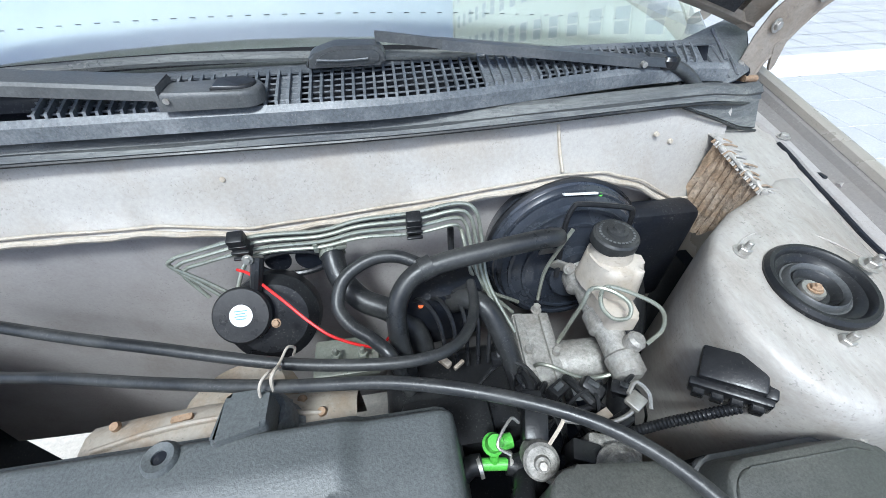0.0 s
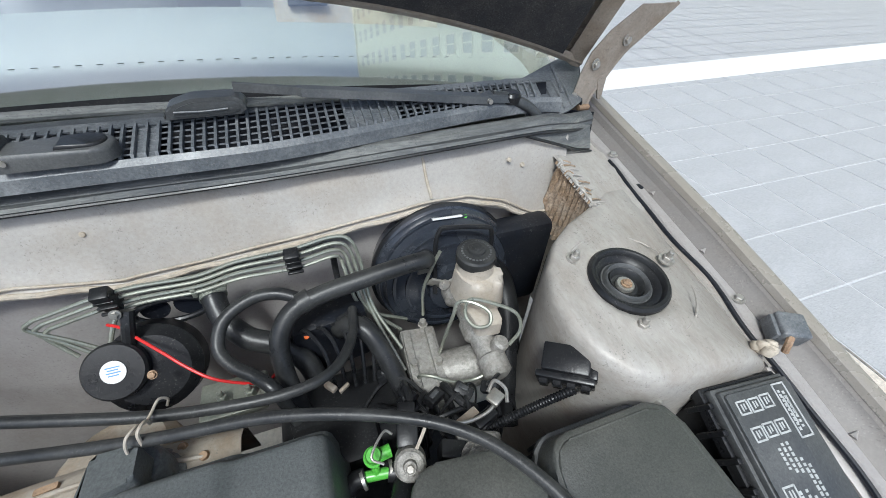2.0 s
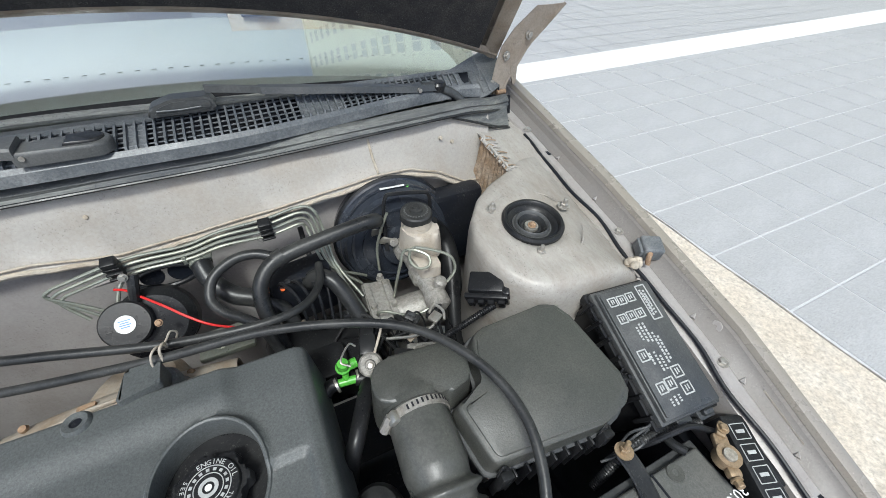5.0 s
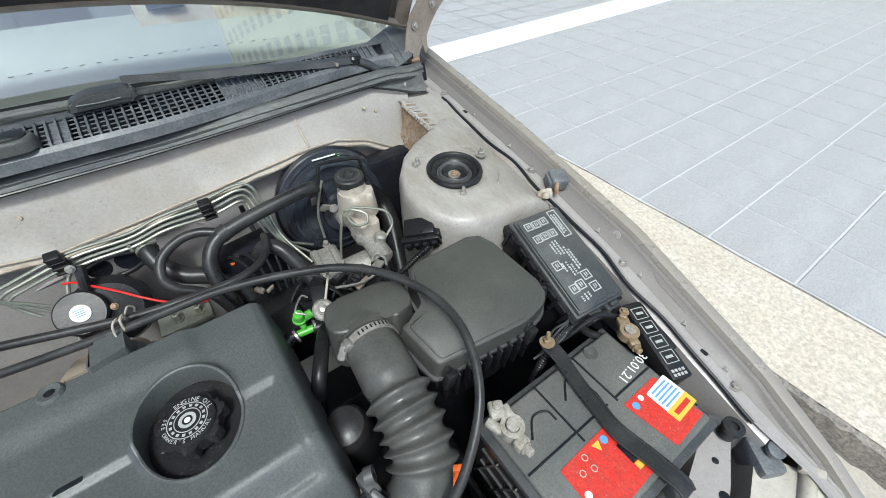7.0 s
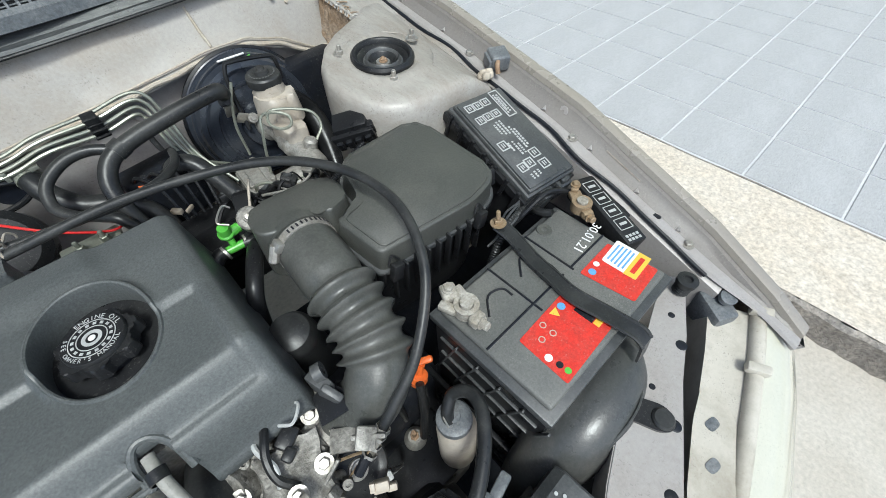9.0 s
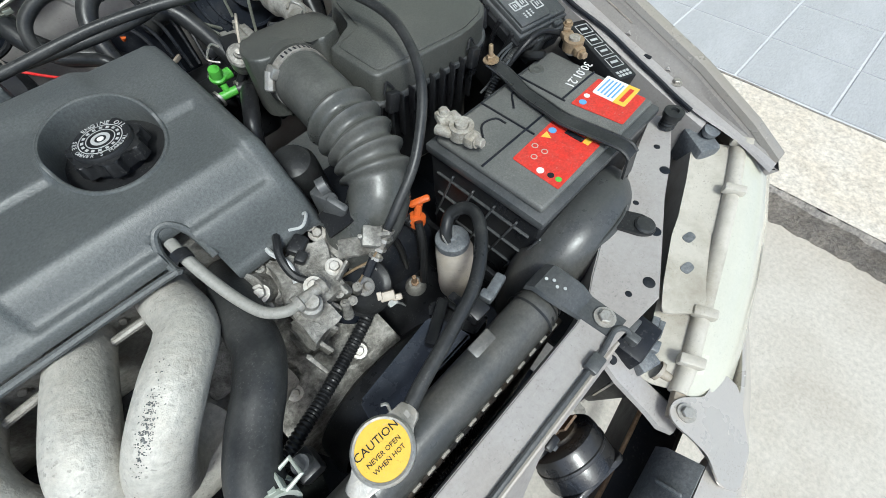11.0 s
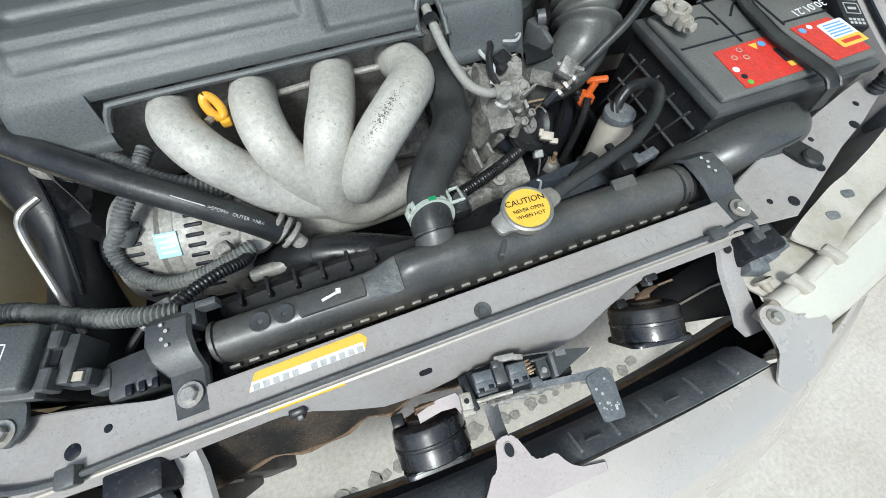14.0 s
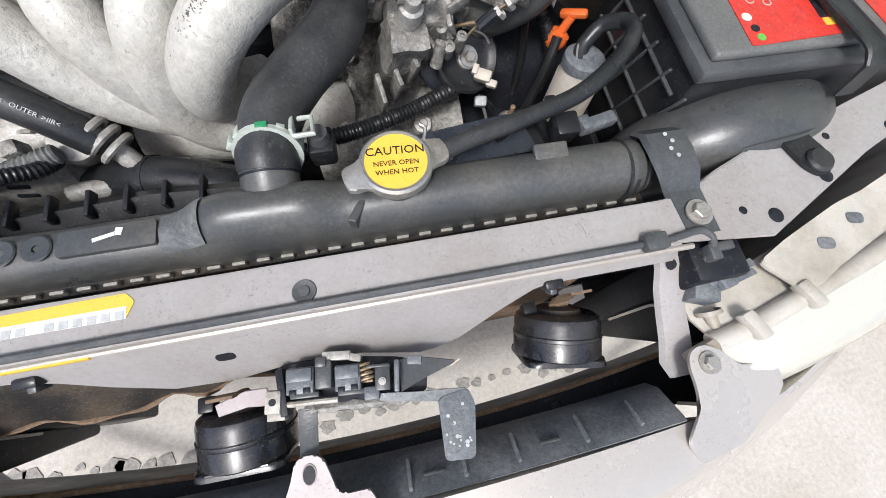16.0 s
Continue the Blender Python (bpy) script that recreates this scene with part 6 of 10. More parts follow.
def build_bump_stop():
    t = thing("hood_stop", (0.644, -0.262, 0.748), "black rubber hood bump stop on its threaded stem", "bump stop")
    part("rubber", lathe([(0.011, 0.0), (0.0095, 0.004), (0.011, 0.006), (0.0095, 0.009), (0.011, 0.011), (0.0098, 0.015), (0.013, 0.017), (0.0132, 0.024), (0.006, 0.0255), (0.005, 0.022), (0, 0.022)], (0.644, -0.262, 0.748), (0, 0, 1), 24), "rubber", t, "ribbed rubber")


build_bump_stop()


# ---- cowl and wipers ----
def build_cowl():
    t = thing("cowl_grille", (0.3, 0.53, 1.0), "weathered grey plastic cowl grille below the windscreen", "cowl")
    yf = lambda x: 0.470 + 0.055 * step(x, 0.15, 0.60) - 0.012 * step(x, 0.58, 0.66)
    yb = lambda x: 0.528 + 0.028 * step(x, 0.05, 0.35)
    xs = [-0.66 + 0.02 * i for i in range(65)] + [0.635]
    rows = [[(x, yf(x) - 0.006, 1.003), (x, yf(x) - 0.004, 1.018), (x, yf(x) + 0.002, 1.024), (x, yf(x) + 0.006, 1.0225)] for x in xs]
    part("front_rail", sheet(rows, 0.002), "cowl", t, "smooth dusty front rail")
    rows = [[(x, yb(x) - 0.004, 1.038), (x, yb(x) + 0.010, 1.040), (x, yb(x) + 0.026, 1.030), (x, 0.590 + 0.03 * ((x - CX) / 0.7) ** 2, 1.026 - 0.04 * ((x - CX) / 0.7) ** 2)] for x in xs]
    part("rear_rail", sheet(rows, 0.002), "cowl", t, "rear rail")
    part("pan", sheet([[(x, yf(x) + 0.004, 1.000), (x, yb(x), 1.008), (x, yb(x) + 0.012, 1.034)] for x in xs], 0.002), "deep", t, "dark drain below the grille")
    # ribs across and crossbars
    pitch = 0.0118
    n = int(0.78 / pitch)
    solid = lambda x: 0.300 < x < 0.362 or 0.063 < x < 0.085 or x > 0.555 or -0.10 < x < 0.0
    for i in range(n):
        x = -0.17 + pitch * i
        y0, y1 = yf(x) + 0.004, yb(x) + 0.002
        part("rib", sheet([[(x - 0.0016, y0, 1.021), (x + 0.0016, y0, 1.021)], [(x - 0.0016, y0 + 0.003, 1.027), (x + 0.0016, y0 + 0.003, 1.027)], [(x - 0.0014, y1 - 0.003, 1.0405), (x + 0.0014, y1 - 0.003, 1.0405)], [(x - 0.0014, y1, 1.037), (x + 0.0014, y1, 1.037)]], 0.006), "cowl", t)
        if solid(x):
            part("blank", sheet([[(x, y0, 1.020), (x + pitch, y0, 1.020)], [(x, y1, 1.035), (x + pitch, y1, 1.035)]], 0.001), "cowl", t)
    for k in range(1, 6):
        f = k / 6
        part("crossbar", tube([(x, yf(x) + 0.004 + f * (yb(x) - yf(x)), 1.0205 + 0.0155 * f) for x in xs if -0.19 < x < 0.62], 0.0013, 5, 2), "cowl", t)
    # end cap under the hood hinge
    rows = [[(0.585, 0.520, 1.022), (0.62, 0.505, 1.024), (0.66, 0.520, 1.026), (0.70, 0.545, 1.028)], [(0.58, 0.548, 1.034), (0.62, 0.540, 1.037), (0.66, 0.552, 1.039), (0.715, 0.575, 1.040)], [(0.57, 0.575, 1.041), (0.62, 0.580, 1.046), (0.67, 0.595, 1.052), (0.73, 0.612, 1.060)], [(0.57, 0.60, 1.040), (0.62, 0.612, 1.050), (0.68, 0.632, 1.064), (0.735, 0.65, 1.075)]]
    rows = [[(x, y, z - 0.027) for x, y, z in r] for r in rows]
    part("end_cap", sheet(rows, 0.003), "cowl", t, "sloping grey end cap")
    # added near-black sheet, the hinge pocket's shade is put into its colour
    part("end_shade", sheet([[(0.70, 0.542, 1.000), (0.718, 0.575, 1.012), (0.735, 0.618, 1.034)], [(0.700, 0.545, 0.93), (0.722, 0.580, 0.93), (0.735, 0.62, 0.93)]], 0.003), "deep", t, "near-black sheet standing in for the shaded pocket beside the hinge")
    for k in range(5):
        x = 0.598 + 0.018 * k
        part("end_rib", tube([(x, 0.520 + 0.35 * max(0, x - 0.64), 1.0005 + 0.03 * max(0, x - 0.62)), (x + 0.004, 0.548 + 0.3 * max(0, x - 0.64), 1.0120 + 0.04 * max(0, x - 0.62)), (x + 0.008, 0.580 + 0.25 * max(0, x - 0.62), 1.0205 + 0.08 * max(0, x - 0.62))], 0.0022, 6, 4), "cowl", t)
    part("end_web", tube([(0.665, 0.556, 1.014), (0.672, 0.585, 1.024), (0.68, 0.622, 1.036)], 0.003, 6), "cowl", t)
    part("screw", hexa((0.690, 0.556, 1.006), (0, -0.3, 1), 0.0045, 0.004, 0.007), "bolt", t)
    # rubber seal along the front
    rows = []
    for i, x in enumerate(xs + [0.66, 0.685, 0.705]):
        y = 0.476 + 0.010 * step(x, 0.3, 0.7) + 0.03 * step(x, 0.62, 0.71)
        wv = 0.0015 * math.sin(23 * x)
        zz = -0.016 + 0.012 * step(x, 0.1, 0.6) - 0.016 * step(x, 0.60, 0.70)
        rows.append([(x, y + 0.012, 0.990 + zz), (x, y - 0.003, 0.9905 + zz), (x, y - 0.007, 0.996 + zz), (x, y - 0.004, 1.001 + zz + wv), (x, y - 0.0055, 1.005 + zz), (x, y + 0.001, 1.011 + zz + wv), (x, y + 0.010, 1.013 + zz), (x, y + 0.022, 1.008 + zz)])
    part("hood_seal", sheet(rows, 0.0015), "foam", t, "dusty ribbed rubber hood seal")
    part("seal_lip", tube([(x, 0.4685 + 0.010 * step(x, 0.3, 0.7) + 0.03 * step(x, 0.62, 0.71), 0.977 + 0.012 * step(x, 0.1, 0.6) - 0.016 * step(x, 0.60, 0.70)) for x in xs[::2] + [0.66, 0.70]], 0.0022, 6, 3), "rubber", t, "black seal lip")
    part("seal_end", sheet([[(0.560, 0.480, 0.990), (0.61, 0.484, 0.990), (0.66, 0.494, 0.985), (0.695, 0.502, 0.978)], [(0.560, 0.478, 0.988), (0.615, 0.476, 0.970), (0.662, 0.480, 0.952), (0.696, 0.486, 0.944)], [(0.562, 0.480, 0.986), (0.62, 0.480, 0.966), (0.668, 0.486, 0.945), (0.700, 0.494, 0.937)]], 0.003), "foam", t, "triangular rubber end flap")
    part("flap_edge", tube([(0.560, 0.477, 0.986), (0.615, 0.475, 0.967), (0.662, 0.479, 0.949), (0.698, 0.485, 0.940)], 0.0018, 6, 4), "rubber", t, "dark lower edge of the flap")
    return t


build_cowl()


def build_wiper(pivot, tip, hump, name_label):
    t = thing("wiper", pivot, name_label, "wiper", "windscreen wipers")
    P, T = Vector(pivot), Vector(tip)
    d = (T - P).normalized()
    s = d.cross(Vector((0, 0, 1))).normalized()
    prof = lambda f, w, h: [P + d * f + s * (-w) + Vector((0, 0, -h)), P + d * f + s * (-w * 0.7) + Vector((0, 0, h * 0.6)), P + d * f + s * (w * 0.7) + Vector((0, 0, h * 0.6)), P + d * f + s * w + Vector((0, 0, -h))]
    L = (T - P).length
    rows = [[v + Vector((0, 0, z)) for v in prof(f * L, w, 0.006)] for f, w, z in ((-0.045, 0.008, 0.0), (-0.03, 0.012, 0.002), (0.0, 0.013, 0.004), (0.10, 0.013, 0.004), (0.12, 0.0125, 0.001), (0.4, 0.011, 0.002), (0.80, 0.0095, 0.003), (0.815, 0.0045, 0.003), (0.9, 0.0042, 0.004), (1.0, 0.004, 0.005))]
    part("arm", sheet(rows, 0.002), "plastic", t, "dark grey wiper arm")
    part("pivot_cap", lathe([(0.015, -0.004), (0.015, 0.006), (0.012, 0.010), (0, 0.011)], P + Vector((0, 0, 0.0)), (0, 0, 1), 22), "black", t, "black pivot cap")
    part("hinge_pin", lathe([(0, 0.017), (0.0035, 0.017), (0.0035, -0.017), (0, -0.017)], P + d * (0.11 * L), s, 10), "bolt", t)
    H = Vector(hump)
    side_on = pose(H.x, H.y, H.z, 90, 0, 0)
    shell = [(-0.045, -0.012), (0.044, -0.012), (0.047, -0.002), (0.038, 0.009), (-0.010, 0.010), (-0.036, 0.002)]
    part("blade_clip", slab(rounded(shell, 0.005), -0.012, 0.012, 0.003, m=side_on), "plastic", t, "boat-shaped blade clip")
    panel = [(-0.034, -0.009), (0.036, -0.009), (0.041, -0.002), (0.034, 0.005), (-0.008, 0.006), (-0.026, 0.001)]
    part("clip_panel", slab(rounded(panel, 0.004), 0.011, 0.0135, 0.001, m=side_on), "plastic", t, "dark recessed clip panel")
    part("clip_groove", tube([H + Vector((-0.030, -0.0145, -0.003)), H + Vector((0.0, -0.0145, -0.0045)), H + Vector((0.026, -0.0145, -0.0035))], 0.0011, 6), "cowl", t, "worn pale groove")
    return t, d


w1, wd = build_wiper((0.553, 0.529, 1.027), (0.178, 0.529, 1.071), (0.142, 0.526, 1.060), "dark grey windscreen wiper lying on the cowl")
part("blade", tube([(-0.28, 0.540, 1.048), (-0.05, 0.546, 1.054), (0.15, 0.545, 1.050), (0.30, 0.552, 1.042)], 0.006, 8, 6), "foam", w1, "dusty rubber blade")
part("arm_bend", tube([(0.520, 0.529, 1.033), (0.550, 0.527, 1.028), (0.580, 0.520, 1.016), (0.600, 0.513, 0.998), (0.606, 0.510, 0.988)], lambda k: 0.0095 - 0.002 * k, 12), "plastic", w1, "bent arm root")


def build_wiper_root():
    t = thing("wiper", (0.046, 0.486, 1.03), "dark grey wiper arm with a rounded pivot cap", "wiper", "windscreen wipers")
    end = [(0.041 + 0.020 * math.cos(a), 0.486 + 0.020 * math.sin(a)) for a in [math.radians(-90 + 15 * i) for i in range(13)]]
    part("pivot_head", slab([(-0.040, 0.467)] + end + [(-0.040, 0.505)], 1.033, 1.050, 0.005), "plastic", t, "rounded arm root")
    cap = [(0.040 + 0.0145 * math.cos(a), 0.486 + 0.0145 * math.sin(a)) for a in [math.radians(-90 + 15 * i) for i in range(13)]]
    part("nut_cap", slab([(0.012, 0.4715)] + cap + [(0.012, 0.5005)], 1.046, 1.0535, 0.003), "black", t, "snap-on nut cap")
    rows = []
    for x in (-0.036, -0.07, -0.12, -0.20, -0.30, -0.42):
        f = (-0.036 - x) / 0.384
        w, z, y = 0.0205 - 0.006 * f, 1.057 + 0.030 * f, 0.487 + 0.012 * f
        rows.append([(x, y - w, z - 0.013), (x, y - w + 0.001, z - 0.003), (x, y - w + 0.004, z), (x, y + w - 0.004, z + 0.001), (x, y + w - 0.001, z - 0.002), (x, y + w, z - 0.012)])
    part("arm", sheet(rows, 0.0015), "plastic", t, "pressed steel channel arm")
    part("arm_face", cbox((-0.037, 0.487, 1.050), (0.003, 0.036, 0.013), 0.001), "plastic", t)
    part("hinge_pin", lathe([(0, 0.021), (0.0032, 0.021), (0.0032, -0.021), (0, -0.021)], (-0.030, 0.486, 1.044), (0, 1, 0), 10), "bolt", t)


build_wiper_root()


def build_hinge():
    t = thing("bonnet_hinge_arm", (0.705, 0.58, 0.97), "brown-beige twisted steel hood hinge arm with bolts", "hinge")
    rows = [[(0.694, 0.585, 0.972), (0.703, 0.578, 0.974), (0.714, 0.580, 0.972)], [(0.692, 0.590, 1.008), (0.706, 0.582, 1.008), (0.724, 0.585, 1.004)], [(0.698, 0.592, 1.042), (0.720, 0.584, 1.040), (0.742, 0.588, 1.028)], [(0.708, 0.592, 1.072), (0.738, 0.583, 1.074), (0.766, 0.586, 1.070)], [(0.730, 0.588, 1.104), (0.762, 0.578, 1.104), (0.790, 0.576, 1.104)], [(0.765, 0.575, 1.142), (0.792, 0.566, 1.144), (0.818, 0.562, 1.146)]]
    part("arm", sheet(rows, 0.003), "brown_paint", t, "twisted pressed arm")
    part("arm_edge", tube([(0.714, 0.578, 0.972), (0.724, 0.583, 1.004), (0.742, 0.586, 1.028), (0.766, 0.584, 1.070), (0.790, 0.574, 1.104), (0.818, 0.560, 1.146)], 0.003, 8), "brown_paint", t, "rolled edge")
    part("stop_lug", slab(rounded([(0.728, 1.035), (0.745, 1.040), (0.747, 1.000), (0.743, 0.995), (0.739, 1.000)], 0.003), -0.002, 0.002, 0.0008, 1, m=Matrix.Translation((0, 0.584, 0)) @ Matrix.Rotation(radians(90), 4, "X")), "brown_paint", t, "pointed stop lug")
    part("base", cbox((0.703, 0.574, 0.966), (0.022, 0.030, 0.020), 0.004, (10, 0, 0)), "brown_paint", t)
    for p in ((0.758, 0.577, 1.092), (0.716, 0.583, 1.056)):
        part("bolt", hexa(p, (0.2, -1, 0.1), 0.006, 0.005, 0.009), "bolt", t)
    part("pin", lathe([(0, 0.010), (0.005, 0.010), (0.005, -0.010), (0, -0.010)], (0.706, 0.572, 0.990), (1, 0, 0), 14), "rusty_steel", t)


build_hinge()


# ---- firewall side ----
def build_booster():
    t = thing("brake_booster", (0.412, 0.42, 0.72), "dark blue-black brake servo drum on the firewall", "brake servo")
    c = (0.412, 0.462, 0.820)
    part("drum", lathe([(0.10, -0.02), (0.108, 0.0), (0.112, 0.02), (0.114, 0.028), (0.108, 0.032), (0.111, 0.038), (0.107, 0.044), (0.103, 0.048), (0.098, 0.060), (0.060, 0.072), (0.040, 0.074), (0.038, 0.086), (0.0, 0.088)], c, (0, -1, 0.12), 56), "servo", t, "stepped dark drum")
    part("rim", lathe([(0.1125, 0.022), (0.1155, 0.025), (0.1155, 0.029), (0.112, 0.031)], c, (0, -1, 0.12), 56), "black", t, "rolled rim")
    for r, h in ((0.104, 0.0475), (0.088, 0.0635), (0.070, 0.0695)):
        part("step_ring", lathe([(r + 0.003, h - 0.002), (r + 0.002, h + 0.002), (r - 0.002, h + 0.002), (r - 0.003, h - 0.001)], c, (0, -1, 0.12), 56), "servo", t, "pressed ring")
    part("maker_label", cbox((0.412, 0.425, 0.930), (0.044, 0.003, 0.010), 0.001, (60, 0, -4)), "white", t, "small white paper label")
    part("green_dot", lathe([(0, 0.001), (0.003, 0.001), (0.003, 0)], (0.441, 0.426, 0.925), (0, -0.6, 0.8), 10), "green", t)
    part("check_valve", lathe([(0.014, 0), (0.014, 0.006), (0.008, 0.008), (0.008, 0.022), (0, 0.022)], (0.372, 0.398, 0.885), (-0.2, -1, 0.5), 20), "black", t)
    part("bracket", joined(cbox((0.372, 0.392, 0.868), (0.026, 0.004, 0.03), 0.0015, (25, 0, 0)), cbox((0.392, 0.372, 0.852), (0.055, 0.004, 0.020), 0.0015, (25, 30, 0))), "steel", t, "bright bracket")
    part("bracket_bolt", hexa((0.39, 0.366, 0.858), (0, -1, 0.4), 0.005, 0.004, 0.008), "bolt", t)
    part("wire_frame", tube([(0.378, 0.370, 0.84), (0.383, 0.390, 0.905), (0.390, 0.396, 0.932), (0.402, 0.395, 0.937), (0.455, 0.390, 0.930), (0.466, 0.388, 0.922), (0.468, 0.386, 0.89)], 0.0034, 8, 6), "black", t, "black bent wire")
    return t


build_booster()


def build_master():
    t = thing("brake_master_cylinder", (0.43, 0.32, 0.77), "aluminium master cylinder with stained fluid reservoir", "master cylinder")
    d = (0.02, -1, -0.12)
    part("bore", lathe([(0.026, 0), (0.026, 0.02), (0.018, 0.024), (0.018, 0.06), (0.022, 0.063), (0.022, 0.085), (0.017, 0.09), (0.017, 0.12), (0.020, 0.123), (0.019, 0.145), (0.012, 0.150), (0, 0.150)], (0.421, 0.392, 0.822), d, 26), "alu", t, "cast aluminium bore")
    part("boss", lathe([(0.011, -0.012), (0.011, 0.014), (0.008, 0.018), (0, 0.018)], (0.432, 0.275, 0.82), (0.3, -0.1, 1), 16), "alu", t)
    part("boss", lathe([(0.010, -0.012), (0.010, 0.012), (0, 0.014)], (0.424, 0.262, 0.808), (0, -0.5, 1), 16), "alu", t)
    out = rounded([(0.400, 0.374), (0.418, 0.392), (0.452, 0.385), (0.470, 0.362), (0.466, 0.330), (0.448, 0.316), (0.418, 0.322), (0.402, 0.345)], 0.010, 4)
    r = part("reservoir", slab(out, 0.842, 0.886, 0.010, 3, 0.004), "milky", t, "yellowed translucent reservoir", angle=50)
    part("reservoir_neck", lathe([(0.026, 0.0), (0.024, 0.010), (0.022, 0.022)], (0.432, 0.362, 0.880), (0, -0.05, 1), 28), "milky", r)
    part("lower_neck", joined(slab(rounded([(0.405, 0.345), (0.450, 0.335), (0.446, 0.290), (0.412, 0.295)], 0.008), 0.826, 0.848, 0.004)), "milky", r)
    part("cap", lathe([(0.0265, 0.0), (0.0268, 0.004), (0.0262, 0.012), (0.024, 0.0145), (0.012, 0.016), (0.011, 0.020), (0.007, 0.021), (0.006, 0.0245), (0, 0.025)], (0.432, 0.366, 0.899), (0, -0.05, 1), 36), "rubber", t, "black cap with dusty print")
    bars = []
    for k in range(26):
        a = 2 * math.pi * k / 26
        bars.append(cbox((0.432 + 0.019 * math.cos(a), 0.3655 + 0.019 * math.sin(a), 0.9148), (0.0026, 0.003, 0.0003), 0, (0, 0, math.degrees(a))))
    part("cap_print", joined(*bars), "foam", t, smooth=False)
    return t


build_master()


def build_abs():
    t = thing("brake_modulator", (0.345, 0.33, 0.66), "pale aluminium brake modulator block with pipe unions", "modulator")
    m = pose(0.345, 0.328, 0.735, 4, 3, -4)
    part("block", joined(box(-0.026, 0.026, -0.058, 0.058, -0.06, 0.036, 0.003, 2, m), box(-0.024, -0.012, -0.055, 0.055, 0.034, 0.041, 0.002, 2, m), box(0.010, 0.022, -0.055, 0.055, 0.034, 0.041, 0.002, 2, m)), "alu", t, "ribbed aluminium block")
    part("motor", lathe([(0.0, 0.062), (0.026, 0.062), (0.030, 0.058), (0.030, 0.0)], (0.368, 0.318, 0.745), (1, -0.1, 0.1), 26), "alu", t, "round motor can")
    for x, y in ((0.362, 0.388), (0.330, 0.325), (0.364, 0.318), (0.325, 0.290)):
        part("union_nut", hexa((x, y, 0.772), (0, 0, 1), 0.0055, 0.010, 0.0075), "bolt", t)
    return t


build_abs()


def pipe(name, pts, r, material, label, category="pipe", group="", seg=10, n=8):
    t = thing(name, pts[0], label, category, group)
    part("run", tube(pts, r, seg, n), material, t)
    return t


# steel brake lines along the firewall
for i in range(4):
    o = 0.0095 * i
    ends = ((0.330, 0.325, 0.785), (0.325, 0.290, 0.785), (0.338, 0.36, 0.78), (0.352, 0.38, 0.775))[i]
    left = [(-0.018 - 0.014 * i, 0.402, 0.832), (-0.048 - 0.006 * i, 0.410, 0.856 - 0.3 * o), (-0.075 + 0.004 * i, 0.414, 0.880 - 0.8 * o), (-0.068 + 0.004 * i, 0.415, 0.890 - 0.9 * o), (-0.045, 0.415, 0.897 - o), (0.03, 0.416, 0.912 - o)] if i < 3 else [(-0.02, 0.36, 0.80), (-0.005, 0.395, 0.85), (0.012, 0.414, 0.878), (0.04, 0.416, 0.886)]
    pipe("brake_pipe", left + [(0.10, 0.419 - 0.1 * o, 0.908 - 0.8 * o), (0.15, 0.421 - 0.2 * o, 0.917 - 0.8 * o), (0.215, 0.424 - 0.2 * o, 0.918 - o), (0.268 - 0.2 * o, 0.424 - 0.2 * o, 0.926 - o), (0.290 - 0.6 * o, 0.418, 0.917 - o), (0.298 - 0.8 * o, 0.405, 0.88), (0.303 - 0.5 * o, 0.375, 0.83), ends], 0.0026, "pipe", "olive coated steel brake pipe clipped to the firewall", "brake pipe", "brake pipes along the firewall", 8, 6)
pipe("brake_pipe", [(0.362, 0.388, 0.778), (0.362, 0.389, 0.83), (0.372, 0.388, 0.87), (0.385, 0.39, 0.90)], 0.0024, "pipe", "olive steel brake pipe rising from the modulator", "brake pipe", "brake pipes at the modulator", 8, 6)
loop = [(0.364, 0.318, 0.778), (0.372, 0.318, 0.82), (0.380, 0.320, 0.85), (0.388, 0.325, 0.868), (0.405, 0.315, 0.872), (0.420, 0.300, 0.866), (0.415, 0.288, 0.858), (0.398, 0.290, 0.858), (0.390, 0.305, 0.865), (0.402, 0.322, 0.872), (0.430, 0.308, 0.870), (0.455, 0.292, 0.860), (0.458, 0.280, 0.84), (0.440, 0.272, 0.826)]
pipe("brake_pipe", loop, 0.0024, "pipe", "coiled olive steel pipe to the master cylinder", "brake pipe", "brake pipes at the modulator", 8, 6)
pipe("brake_pipe", [(0.325, 0.290, 0.780), (0.327, 0.284, 0.793), (0.340, 0.276, 0.796), (0.365, 0.265, 0.788), (0.395, 0.262, 0.785), (0.424, 0.262, 0.80)], 0.0024, "pipe", "bent olive steel pipe across the modulator", "brake pipe", "brake pipes at the modulator", 8, 6)


def pipe_clip(x, y, z):
    t = thing("pipe_clip", (x, y, z - 0.02), "black plastic clip holding the brake pipes", "clip", "pipe clips")
    part("body", joined(cbox((x, y - 0.002, z - 0.013), (0.018, 0.016, 0.036), 0.002, (18, 0, 0)), *[cbox((x, y - 0.010, z - 0.001 - 0.009 * k), (0.020, 0.004, 0.004), 0.001, (18, 0, 0)) for k in range(4)]), "black", t)


